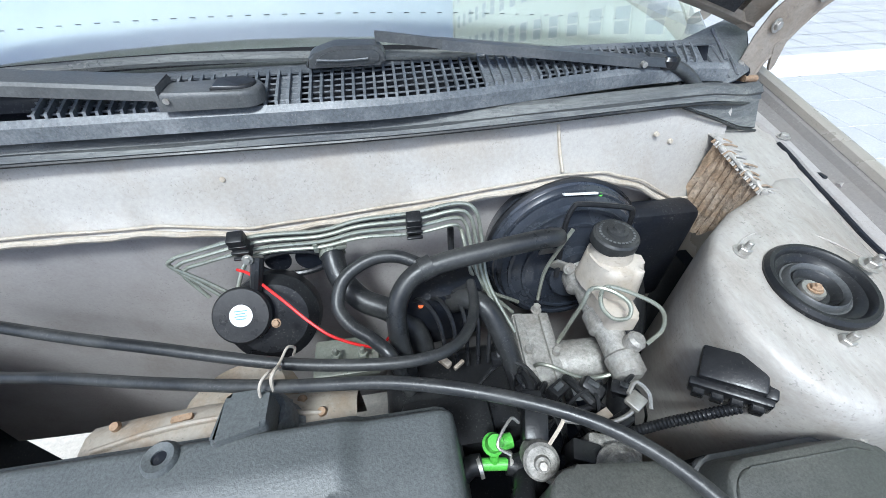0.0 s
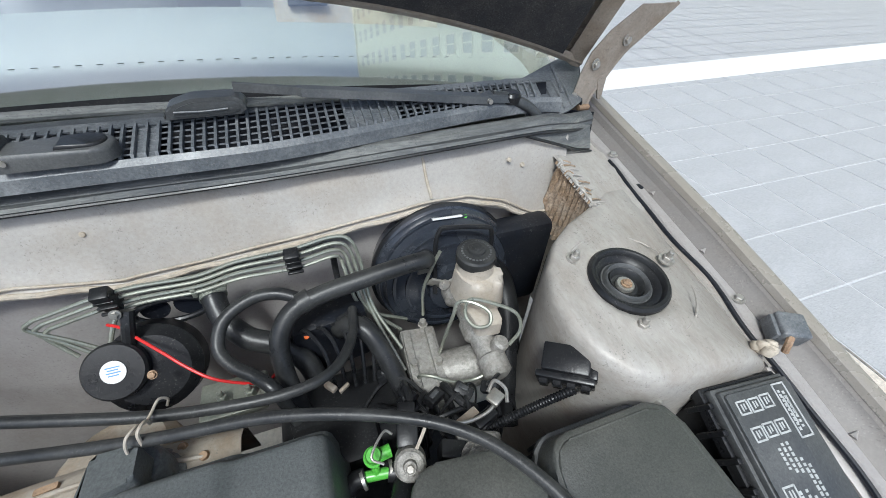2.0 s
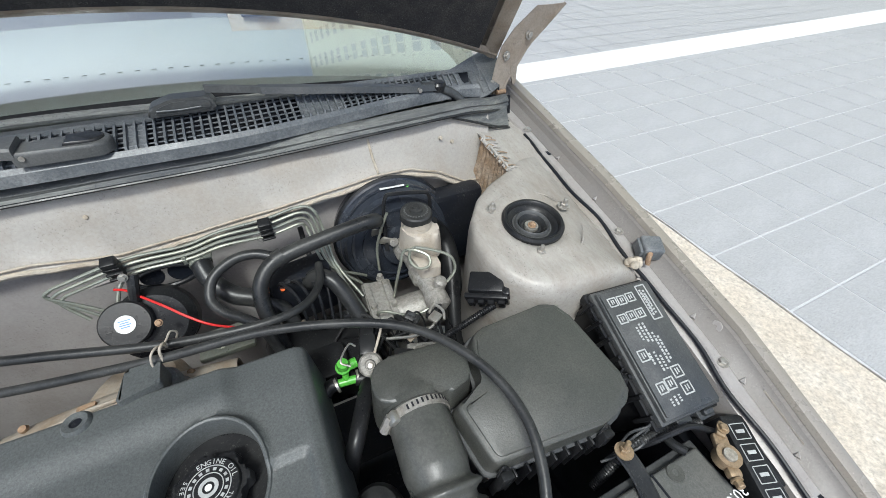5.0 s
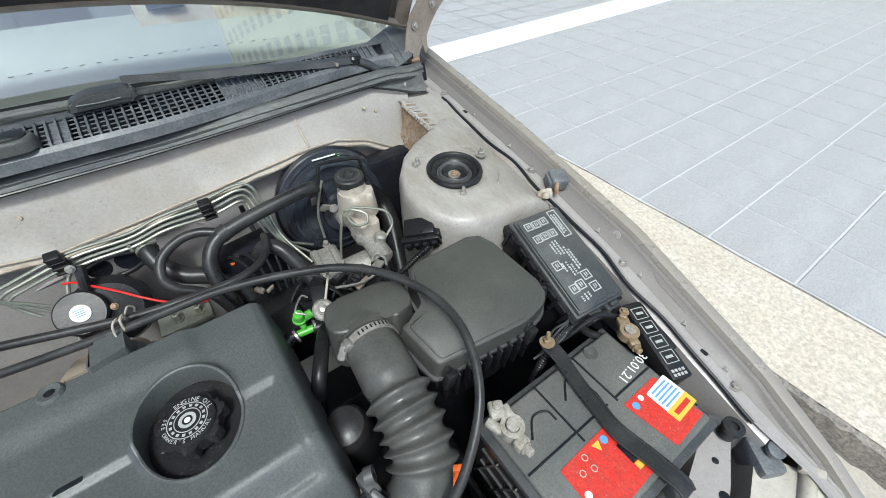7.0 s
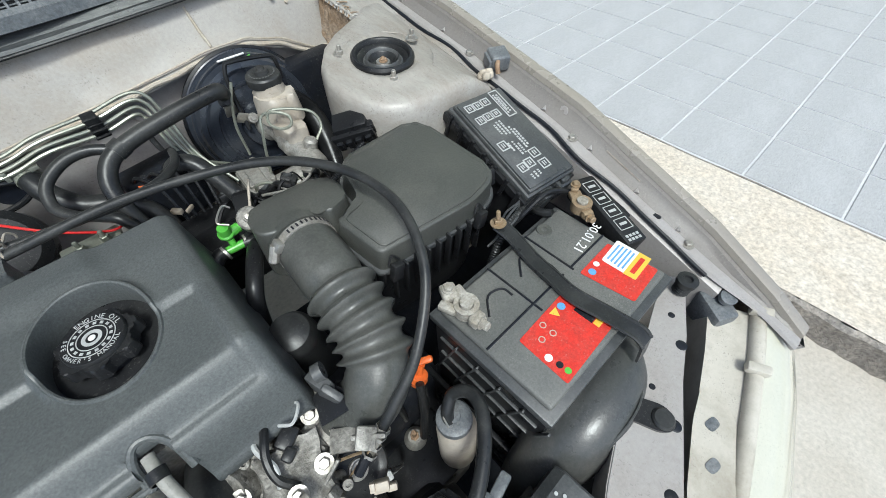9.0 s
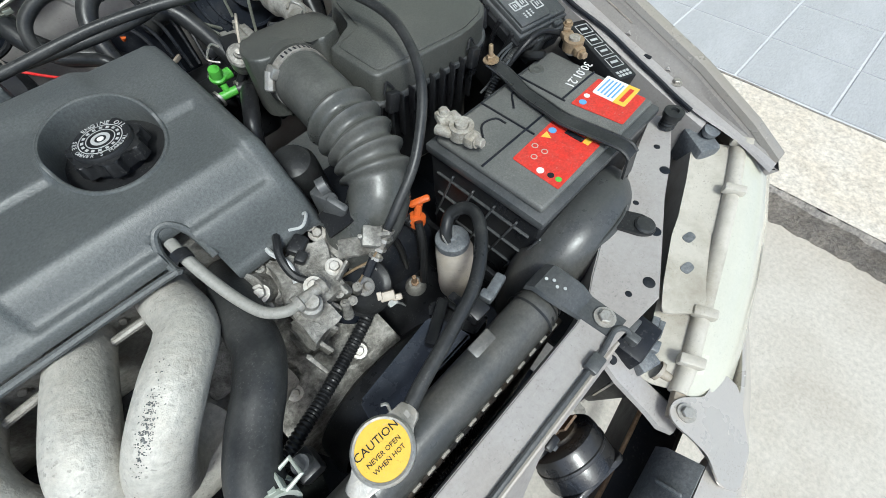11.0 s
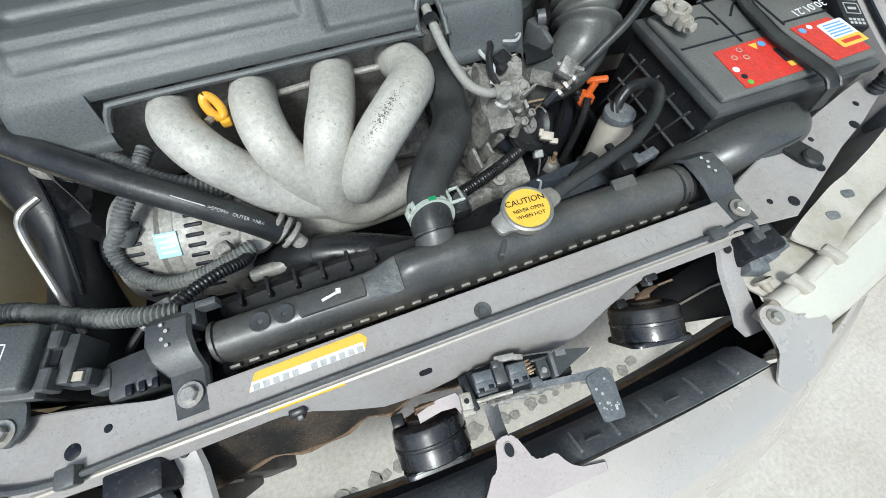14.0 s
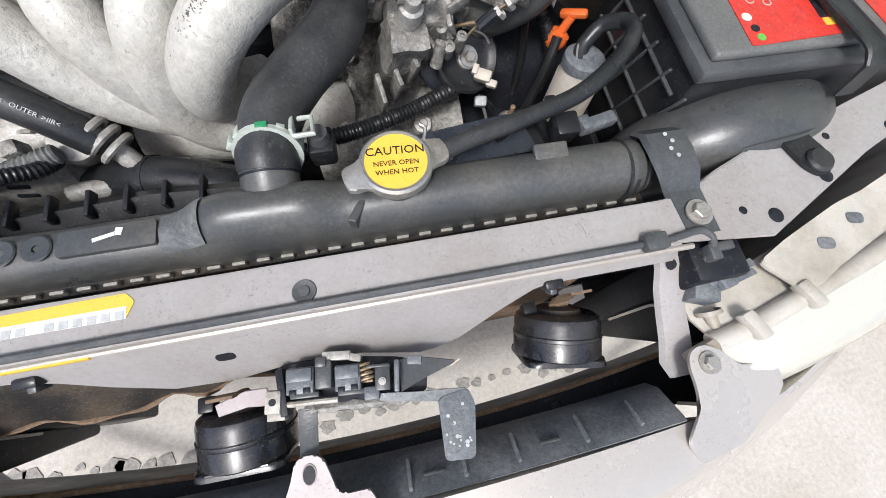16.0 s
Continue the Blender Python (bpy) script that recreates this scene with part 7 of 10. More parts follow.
pipe_clip(0.214, 0.419, 0.919)
pipe_clip(0.018, 0.412, 0.915)
t = pipe("vacuum_hose", [(0.374, 0.392, 0.893), (0.366, 0.380, 0.905), (0.340, 0.378, 0.905), (0.29, 0.375, 0.900), (0.235, 0.372, 0.892), (0.200, 0.366, 0.882), (0.180, 0.350, 0.862), (0.176, 0.330, 0.835), (0.180, 0.310, 0.80), (0.19, 0.29, 0.74)], 0.0115, "rubber", "thick black rubber servo vacuum hose", "hose", "", 16)
part("joint_sleeve", tube([(0.222, 0.3725, 0.8895), (0.208, 0.369, 0.886)], 0.0135, 16, smooth=False), "rubber", t)
pipe("rubber_hose", [(0.212, 0.378, 0.886), (0.185, 0.388, 0.893), (0.155, 0.388, 0.892), (0.125, 0.375, 0.880), (0.115, 0.352, 0.862), (0.128, 0.330, 0.852), (0.150, 0.312, 0.848), (0.170, 0.290, 0.842), (0.185, 0.270, 0.80)], 0.0075, "rubber", "printed black rubber hose curling over the bulkhead", "hose", "", 14)
t = pipe("heater_hose", [(0.104, 0.452, 0.876), (0.108, 0.430, 0.868), (0.116, 0.405, 0.850), (0.140, 0.380, 0.832), (0.175, 0.365, 0.82), (0.205, 0.345, 0.79), (0.215, 0.31, 0.73)], 0.0145, "rubber", "black heater hose with a spring clamp", "hose", "", 16)
part("clamp", tube([(0.106, 0.440, 0.872), (0.109, 0.428, 0.867)], 0.0165, 20, smooth=False), "pipe", t, "olive spring clamp")
part("clamp_ear", cbox((0.092, 0.428, 0.884), (0.006, 0.008, 0.014), 0.001), "pipe", t)
part("clamp_ear", cbox((0.122, 0.428, 0.882), (0.012, 0.008, 0.006), 0.001), "pipe", t)
pipe("heater_hose", [(0.245, 0.37, 0.82), (0.262, 0.355, 0.842), (0.282, 0.335, 0.838), (0.300, 0.300, 0.80), (0.312, 0.265, 0.76), (0.32, 0.23, 0.72)], 0.0125, "rubber", "black rubber hose bending past the modulator", "hose", "", 14)
pipe("wiring_cable", [(0.268, 0.425, 0.898), (0.268, 0.418, 0.87), (0.270, 0.40, 0.855), (0.268, 0.37, 0.845)], 0.0045, "black", "short black sensor lead with a boot", "cable")
pipe("red_wire", [(0.000, 0.425, 0.86), (0.015, 0.415, 0.862), (0.030, 0.400, 0.860), (0.060, 0.372, 0.853), (0.085, 0.350, 0.842), (0.110, 0.335, 0.828), (0.143, 0.332, 0.806), (0.160, 0.335, 0.80), (0.170, 0.345, 0.80)], 0.0018, "redwire", "thin red insulated wire", "wire", "", 8)


def build_siren():
    t = thing("alarm_siren", (0.01, 0.38, 0.80), "black round alarm siren with a white sticker", "siren")
    ax = (0.0, -0.72, 0.70)
    part("horn", lathe([(0.0, 0.0), (0.030, 0.0), (0.0325, -0.003), (0.0325, -0.012), (0.028, -0.02), (0.028, -0.03), (0, -0.03)], (0.009, 0.372, 0.837), ax, 36), "black", t, "dark round face")
    part("sticker", lathe([(0, 0.0006), (0.0125, 0.0006), (0.0125, 0)], (0.0095, 0.3715, 0.8375), ax, 26), "white", t, "round white sticker")
    q = pose(0.0095, 0.3713, 0.8379, 46, 0, 0)
    for i in range(4):
        part("print_bar", box(-0.007 + 0.0015 * (i % 2), 0.007 - 0.002 * (i % 2), 0.0045 - 0.003 * i, 0.0058 - 0.003 * i, 0, 0.0003, 0, 1, q), "blue", t)
    part("body", lathe([(0, 0.012), (0.040, 0.010), (0.052, 0.0), (0.055, -0.03), (0.05, -0.05), (0, -0.05)], (0.036, 0.385, 0.812), (0.15, -0.75, 0.65), 32), "black", t, "black drum body")
    part("stalk", tube([(0.022, 0.395, 0.84), (0.030, 0.405, 0.868), (0.034, 0.415, 0.884)], 0.007, 10), "black", t)
    ring = [(0.060 + 0.042 * math.cos(a), 0.444, 0.842 + 0.020 * math.sin(a)) for a in [2 * math.pi * k / 20 for k in range(21)]]
    part("grommet", tube(ring, 0.004, 8, 2), "black", t, "black grommet ring")
    for cx, r in ((0.040, 0.016), (0.080, 0.019)):
        part("opening", lathe([(0, 0.001), (r, 0.001), (r, -0.002)], (cx, 0.450, 0.842), (0, -1, 0.05), 24), "deep", t, "dark firewall opening")
    part("screw", hexa((0.052, 0.352, 0.842), ax, 0.004, 0.003, 0.005), "rusty_steel", t)
    part("bracket_nut", hexa((0.026, 0.408, 0.888), (0, -1, 0.3), 0.004, 0.004, 0.006), "steel", t)


build_siren()


def cable_run():
    t = thing("bonnet_cable", (0.39, 0.02, 0.90), "thick grey-black throttle cable looping over the engine", "cable")
    pts = [(-0.42, 0.36, 0.845), (-0.25, 0.325, 0.852), (-0.14, 0.300, 0.864), (-0.05, 0.276, 0.874), (0.06, 0.248, 0.889), (0.175, 0.225, 0.904), (0.275, 0.188, 0.910), (0.335, 0.148, 0.913), (0.374, 0.092, 0.914), (0.394, 0.035, 0.908), (0.391, -0.02, 0.898), (0.364, -0.075, 0.876), (0.313, -0.115, 0.838), (0.268, -0.128, 0.805), (0.246, -0.131, 0.785)]
    part("sheath", tube(pts, 0.0056, 14, 8), "rubber", t, "dusty rubber sheath")
    part("end_ferrule", tube([(0.248, -0.131, 0.787), (0.232, -0.133, 0.772)], 0.0055, 12, smooth=False), "alu", t, "metal ferrule")
    part("inner_wire", tube([(0.232, -0.133, 0.772), (0.205, -0.130, 0.745), (0.19, -0.125, 0.715)], 0.0013, 6), "brass", t, "bare inner wire")
    return t


cable_run()
pipe("control_cable", [(-0.40, 0.40, 0.925), (-0.17, 0.335, 0.896), (-0.05, 0.302, 0.890), (0.055, 0.276, 0.881), (0.130, 0.262, 0.881), (0.185, 0.259, 0.880), (0.222, 0.270, 0.877), (0.245, 0.300, 0.868), (0.256, 0.335, 0.858), (0.260, 0.37, 0.85)], 0.0058, "rubber", "black rubber covered control cable", "cable", "", 12)


def build_tie():
    t = thing("cable_tie", (0.062, 0.248, 0.87), "bent pale wire tie holding the cables", "wire tie")
    part("wire", tube([(0.056, 0.236, 0.868), (0.055, 0.238, 0.892), (0.058, 0.243, 0.905), (0.063, 0.252, 0.905), (0.064, 0.262, 0.893), (0.066, 0.272, 0.890), (0.070, 0.284, 0.890), (0.074, 0.288, 0.882), (0.071, 0.286, 0.874)], 0.0013, 7, 6), "milky", t)
    part("loop", tube([(0.064, 0.243, 0.890), (0.066, 0.246, 0.905), (0.069, 0.256, 0.904), (0.067, 0.262, 0.89)], 0.0016, 7, 6), "milky", t)


build_tie()


def build_valves():
    t = thing("vacuum_tee", (0.262, 0.21, 0.79), "bright green plastic vacuum tee with black hoses", "valve")
    part("cap", lathe([(0.0, 0.012), (0.0085, 0.012), (0.0095, 0.008), (0.0098, -0.002), (0.0125, -0.004), (0.0125, -0.007), (0.006, -0.008), (0.006, -0.022), (0, -0.022)], (0.262, 0.212, 0.826), (0.02, -0.25, 1), 24), "green", t, "green knob")
    part("side_port", lathe([(0.0075, 0), (0.0085, 0.004), (0.0085, 0.018), (0, 0.018)], (0.266, 0.214, 0.818), (1, 0.1, 0), 16), "green", t)
    part("tee", joined(lathe([(0.007, -0.02), (0.007, 0.02)], (0.262, 0.200, 0.798), (1, -0.15, 0.05), 14), tube([(0.262, 0.206, 0.812), (0.262, 0.200, 0.798)], 0.0055, 12, smooth=False)), "green", t)
    for s in (-1, 1):
        part("hose", tube([(0.262 + s * 0.014, 0.200 - s * 0.002, 0.798), (0.262 + s * 0.030, 0.197 - s * 0.004, 0.796), (0.262 + s * 0.050, 0.185 + s * 0.0, 0.78), (0.262 + s * 0.06, 0.16, 0.74)], 0.0115, 14), "black", t, "black rubber hose")
        part("clamp", tube([(0.262 + s * 0.015, 0.200, 0.798), (0.262 + s * 0.019, 0.1995, 0.7975)], 0.0128, 18, smooth=False), "steel", t)
    t.scale = (0.84, 0.84, 0.84)
    t = thing("vacuum_valve", (0.297, 0.165, 0.82), "corroded round vacuum switching valve on a bracket", "valve")
    part("drum", lathe([(0, 0.012), (0.006, 0.012), (0.007, 0.008), (0.013, 0.007), (0.0155, 0.004), (0.0155, -0.018), (0.012, -0.022), (0, -0.022)], (0.296, 0.164, 0.852), (-0.15, -0.55, 0.8), 28), "casting", t, "dull corroded drum")
    part("nut", hexa((0.2945, 0.158, 0.860), (-0.15, -0.55, 0.8), 0.004, 0.004, 0.006), "bolt", t)
    part("bracket", joined(cbox((0.315, 0.152, 0.845), (0.034, 0.004, 0.016), 0.001, (30, 0, 10)), cbox((0.328, 0.150, 0.835), (0.020, 0.014, 0.020), 0.002, (20, 0, 0))), "steel", t)
    part("hook", tube([(0.272, 0.172, 0.852), (0.262, 0.180, 0.858), (0.278, 0.198, 0.862), (0.286, 0.196, 0.856)], 0.0014, 6), "steel", t)
    part("wire_tail", tube([(0.305, 0.172, 0.862), (0.315, 0.180, 0.880), (0.322, 0.19, 0.885)], 0.0018, 6), "seam", t)
    part("plug", joined(cbox((0.302, 0.195, 0.845), (0.022, 0.028, 0.028), 0.003, (15, 0, -15)), cbox((0.308, 0.222, 0.835), (0.020, 0.020, 0.024), 0.003, (15, 0, -15))), "black", t, "black connector")


build_valves()


def build_throttle():
    t = thing("throttle_assembly", (0.36, 0.17, 0.74), "cast throttle hardware with brackets and connectors", "throttle body")
    part("casting", joined(cbox((0.365, 0.172, 0.80), (0.05, 0.04, 0.05), 0.006, (10, 0, -20)), lathe([(0.02, 0), (0.022, 0.01), (0.016, 0.015), (0, 0.015)], (0.36, 0.16, 0.82), (0, -0.4, 1), 20)), "casting", t)
    part("connector", joined(cbox((0.335, 0.175, 0.822), (0.028, 0.02, 0.024), 0.003, (0, 10, -20)), cbox((0.385, 0.20, 0.812), (0.03, 0.014, 0.018), 0.002, (0, 0, 20))), "black", t, "black connectors")
    part("plate", cbox((0.365, 0.205, 0.822), (0.028, 0.010, 0.003), 0.0008, (0, 0, 20)), "tan", t, "pale plate")
    part("lever", tube([(0.32, 0.20, 0.845), (0.36, 0.195, 0.835), (0.39, 0.20, 0.835), (0.405, 0.215, 0.838)], 0.0022, 8), "steel", t, "steel link rod")
    part("clip", joined(cbox((0.398, 0.208, 0.842), (0.018, 0.016, 0.006), 0.002, (0, 0, 30)), tube([(0.390, 0.213, 0.85), (0.402, 0.222, 0.852), (0.412, 0.212, 0.846), (0.408, 0.198, 0.842)], 0.0022, 7)), "steel", t, "spring clip")
    random.seed(21)
    for i in range(9):
        x, y = random.uniform(0.29, 0.40), random.uniform(0.17, 0.27)
        part("wire", tube([(x, y, 0.78), (x + random.uniform(-0.02, 0.02), y + random.uniform(-0.02, 0.02), 0.815 + random.uniform(-0.01, 0.012)), (x + random.uniform(-0.04, 0.04), y + random.uniform(-0.03, 0.03), 0.80), (x + random.uniform(-0.05, 0.05), y + random.uniform(-0.05, 0.05), 0.75)], random.uniform(0.003, 0.0055), 8, 6), "black", t)
    part("manifold", joined(cbox((0.24, 0.285, 0.72), (0.17, 0.12, 0.10), 0.02, (0, 0, 0), 3), cbox((0.22, 0.24, 0.77), (0.10, 0.06, 0.04), 0.012)), "black", t, "dark intake casting")
    part("sensor_box", cbox((0.235, 0.392, 0.790), (0.10, 0.05, 0.10), 0.008, (0, 0, 8)), "deep", t, "dark pressure sensor housing")
    part("sensor_plug", cbox((0.262, 0.368, 0.835), (0.030, 0.022, 0.020), 0.003, (10, 0, 25)), "black", t, "black sensor plug")
    for k in range(5):
        part("lead", tube([(0.20 + 0.02 * k, 0.37, 0.835), (0.21 + 0.02 * k, 0.355, 0.85 - 0.004 * k), (0.225 + 0.015 * k, 0.33, 0.835), (0.23 + 0.012 * k, 0.30, 0.79)], 0.0026, 7), "black", t)
    part("green_plate", joined(cbox((0.115, 0.325, 0.800), (0.075, 0.05, 0.012), 0.004), hexa((0.105, 0.320, 0.806), (0, 0, 1), 0.006, 0.012, 0.009, 0.008), hexa((0.135, 0.318, 0.806), (0, 0, 1), 0.006, 0.012, 0.009, 0.008)), "pipe", t, "olive-green bracket with two nuts")
    part("orange_sensor", lathe([(0, 0.006), (0.0035, 0.006), (0.004, 0), (0, -0.01)], (0.205, 0.366, 0.828), (0.3, -0.5, 0.8), 12), "orange", t, "orange sensor tip")
    part("tan_plug", joined(cbox((0.225, 0.292, 0.818), (0.008, 0.016, 0.008), 0.002, (0, 0, 40)), cbox((0.240, 0.287, 0.816), (0.014, 0.004, 0.006), 0.001, (0, 0, 35))), "tan", t, "tan connector")
    part("blue_clip", cbox((0.252, 0.382, 0.814), (0.009, 0.005, 0.044), 0.0015, (10, 18, 0)), "cyan", t, "pale blue plastic clip")


build_throttle()


def build_tower_relay():
    t = thing("relay_housing", (0.475, 0.20, 0.80), "black relay housing clipped beside the strut tower", "relay")
    m = pose(0.470, 0.226, 0.858, 20, -14, -40)
    part("cover", box(-0.026, 0.026, -0.017, 0.015, -0.016, 0.012, 0.003, 2, m), "black", t, "black cover")
    part("base", joined(box(-0.032, 0.032, -0.024, -0.016, -0.022, 0.004, 0.002, 2, m), *[box(-0.028 + 0.015 * i, -0.018 + 0.015 * i, -0.029, -0.023, -0.02, -0.004, 0.001, 1, m) for i in range(4)]), "black", t, "clipped base")
    part("side_latch", box(0.024, 0.034, -0.018, -0.002, -0.02, 0.006, 0.002, 2, m), "black", t, "side latch")
    part("conduit", ribbed([(0.47, 0.200, 0.838), (0.445, 0.205, 0.820), (0.42, 0.21, 0.800), (0.39, 0.212, 0.785), (0.36, 0.215, 0.77)], 0.0055, 0.0036, 0.001), "black", t, "corrugated wire conduit")


build_tower_relay()


def build_dark_hose():
    t = pipe("loom_hose", [(0.47, 0.40, 0.86), (0.50, 0.40, 0.82), (0.50, 0.36, 0.78), (0.48, 0.30, 0.72), (0.46, 0.24, 0.66)], 0.020, "black", "fat black corrugated wiring loom by the tower", "hose", "", 14)
    part("rear_box", box(0.475, 0.60, 0.42, 0.462, 0.72, 0.90, 0.012), "deep", t, "dark blue-black panel behind the loom")


build_dark_hose()


def fender_clip():
    t = thing("hood_rest_clip", (0.708, 0.168, 0.89), "grey plastic hood rest clip on the fender flange", "clip")
    m = pose(0.715, 0.165, 0.905, 12, 0, -28)
    part("block", joined(box(-0.014, 0.018, -0.016, 0.016, -0.012, 0.014, 0.004, 3, m), box(-0.018, -0.012, -0.014, 0.014, -0.012, 0.008, 0.002, 2, m)), "cowl", t)
    part("hook", tube([(0.697, 0.145, 0.895), (0.697, 0.148, 0.906), (0.703, 0.152, 0.910)], 0.004, 8), "rusty_steel", t, "rusty screw")
    t = thing("sealer_drip", (0.682, 0.148, 0.88), "tan lump of seam sealer at the wing corner", "sealer")
    random.seed(3)
    part("lump", joined(*[lathe([(0, -0.007), (0.006, -0.005), (0.0075, 0), (0.006, 0.005), (0, 0.0065)], (0.683 + random.uniform(-0.006, 0.006), 0.147 + random.uniform(-0.006, 0.006), 0.887 + random.uniform(-0.006, 0.006)), (random.random(), random.random(), 1), 12) for i in range(6)]), "seam", t)


fender_clip()


def build_loom_ends():
    random.seed(77)
    spots = ((0.300, 0.255, 0.800), (0.330, 0.245, 0.805), (0.365, 0.240, 0.810), (0.400, 0.235, 0.805), (0.285, 0.300, 0.790))
    for x, y, z in spots:
        t = thing("wiring_plug", (x, y, z - 0.02), "small black wiring plug with twisted leads", "plug", "wiring plugs")
        a = random.uniform(-50, 50)
        b = part("shell", cbox((x, y, z), (0.024, 0.015, 0.014), 0.003, (random.uniform(-20, 20), random.uniform(-20, 20), a)), "black", t, "black plug shell")
        part("latch", cbox((x, y, z + 0.008), (0.012, 0.006, 0.004), 0.001, (0, 0, a)), "plastic", b)
        for k in range(3):
            dx, dy = random.uniform(-0.05, 0.05), random.uniform(-0.05, 0.03)
            part("lead", tube([(x + 0.008 * (k - 1), y, z - 0.004), (x + dx * 0.4, y + dy * 0.4, z + random.uniform(-0.01, 0.008)), (x + dx, y + dy, z - 0.03), (x + dx * 1.2, y + dy * 1.2, z - 0.07)], random.uniform(0.0014, 0.0028), 6, 6), "black" if k else "rubber", t)


build_loom_ends()


# ---- radiator and front ----
def build_radiator():
    t = thing("radiator", (0.04, -0.30, 0.33), "aluminium radiator with a glossy black plastic top tank", "radiator")
    xs = [-0.236 + 0.01 * i for i in range(57)]
    def prof(x):
        # the tank swells round the filler neck and hose stub
        k = step(x, -0.075, -0.045) * (1 - step(x, 0.315, 0.325))
        b = step(x, -0.060, -0.028) * (1 - step(x, 0.03, 0.06))
        r = 0.019 + 0.008 * k + 0.011 * b
        ry = 0.021 + 0.004 * k
        cy, cz = -0.293, 0.722 + 0.004 * k
        return [(x, cy + ry, 0.706)] + [(x, cy + ry * math.cos(a), cz + r * math.sin(a)) for a in [math.pi * i / 10 for i in range(11)]] + [(x, cy - ry, 0.706)]
    part("top_tank", sheet([prof(x) for x in xs], 0.002), "radblack", t, "glossy black nylon tank", angle=60)
    for x in (-0.236, 0.325):
        part("tank_end", lathe([(0.0, 0.004), (0.018, 0.003), (0.022, 0.0), (0.022, -0.004)], (x, -0.293, 0.722), (-1 if x < 0 else 1, 0, 0), 22), "radblack", t)
    part("tank_end_cap", joined(*[lathe([(0.029 - 0.002 * k, 0), (0.029 - 0.002 * k, 0.003)], (0.300 + 0.008 * k, -0.293, 0.724), (1, 0, 0), 22) for k in range(4)]), "rubber", t, "ribbed end collar")
    # crimped header with its tabs
    part("header", box(-0.240, 0.330, -0.322, -0.264, 0.700, 0.708, 0.001), "core", t, "crimped header plate")
    tab = cbox((0, 0, 0), (0.012, 0.0025, 0.009), 0.0006)
    me = None
    for i in range(29):
        x = -0.226 + 0.0193 * i
        for y in (-0.3195,):
            ob = part("crimp_tab", cbox((x, y, 0.7105), (0.0105, 0.003, 0.007), 0.0008), "lead", t) if me is None else None
            if ob:
                me = ob.data
                first = x
            else:
                o = new("crimp_tab", me)
                o.parent, o.matrix_parent_inverse = t, base_of(t).inverted()
                o.location = (x - first, 0, 0)
    tab.free()
    part("core", box(-0.234, 0.322, -0.318, -0.272, 0.34, 0.701), "core", t, "black finned core")
    fins = joined(*[box(x, x + 0.0016, -0.3225, -0.317, 0.34, 0.699) for x in [-0.232 + 0.006 * i for i in range(92)]])
    part("fin_sheet", fins, "core", t, "row of fins", smooth=False)["kind"] = "stuff"
    # hose stub, raised pads, filler neck
    part("hose_stub", tube([(0.004, -0.294, 0.715), (0.005, -0.284, 0.733), (0.007, -0.266, 0.748), (0.009, -0.246, 0.757)], 0.0222, 22, 6), "radblack", t, "hose stub")
    part("pad", slab(rounded([(-0.148, -0.304), (-0.080, -0.304), (-0.080, -0.284), (-0.148, -0.284)], 0.002), 0.738, 0.7425, 0.001), "radblack", t, "raised pad")
    part("paint_mark", joined(cbox((-0.116, -0.293, 0.7428), (0.016, 0.003, 0.0004), 0, (0, 0, 12)), cbox((-0.106, -0.290, 0.7428), (0.005, 0.006, 0.0004), 0, (0, 0, -10))), "white", t, "dab of white paint")
    for x in (-0.186, -0.162):
        part("date_wheel", lathe([(0.003, 0.0005), (0.0095, 0.001), (0.0105, 0)], (x, -0.294, 0.7415), (0, 0, 1), 24), "plastic", t, "moulded date wheel")
    part("dust_patch", sheet([[(q[0], q[1] - 0.0006, q[2] + 0.0022) for q in prof(x)[4:10]] for x in [-0.078 + 0.006 * k for k in range(7)]], 0.0004), "foam", t, "matt dusty patch", angle=60)
    part("filler_neck", lathe([(0.021, -0.03), (0.021, 0.012), (0.025, 0.014), (0.025, 0.018)], (0.105, -0.283, 0.748), (0, 0, 1), 26), "radblack", t, "filler neck")
    part("overflow_stub", tube([(0.125, -0.279, 0.757), (0.150, -0.273, 0.757)], 0.0045, 10, smooth=False), "radblack", t)
    part("web", joined(slab([(0.062, -0.314), (0.068, -0.316), (0.098, -0.268), (0.092, -0.266)], 0.735, 0.752, 0.001, 1)), "radblack", t, "moulded web")
    part("label_plate", cbox((0.235, -0.282, 0.75), (0.03, 0.02, 0.006), 0.002, (15, 0, 0)), "radblack", t)
    return t


build_radiator()


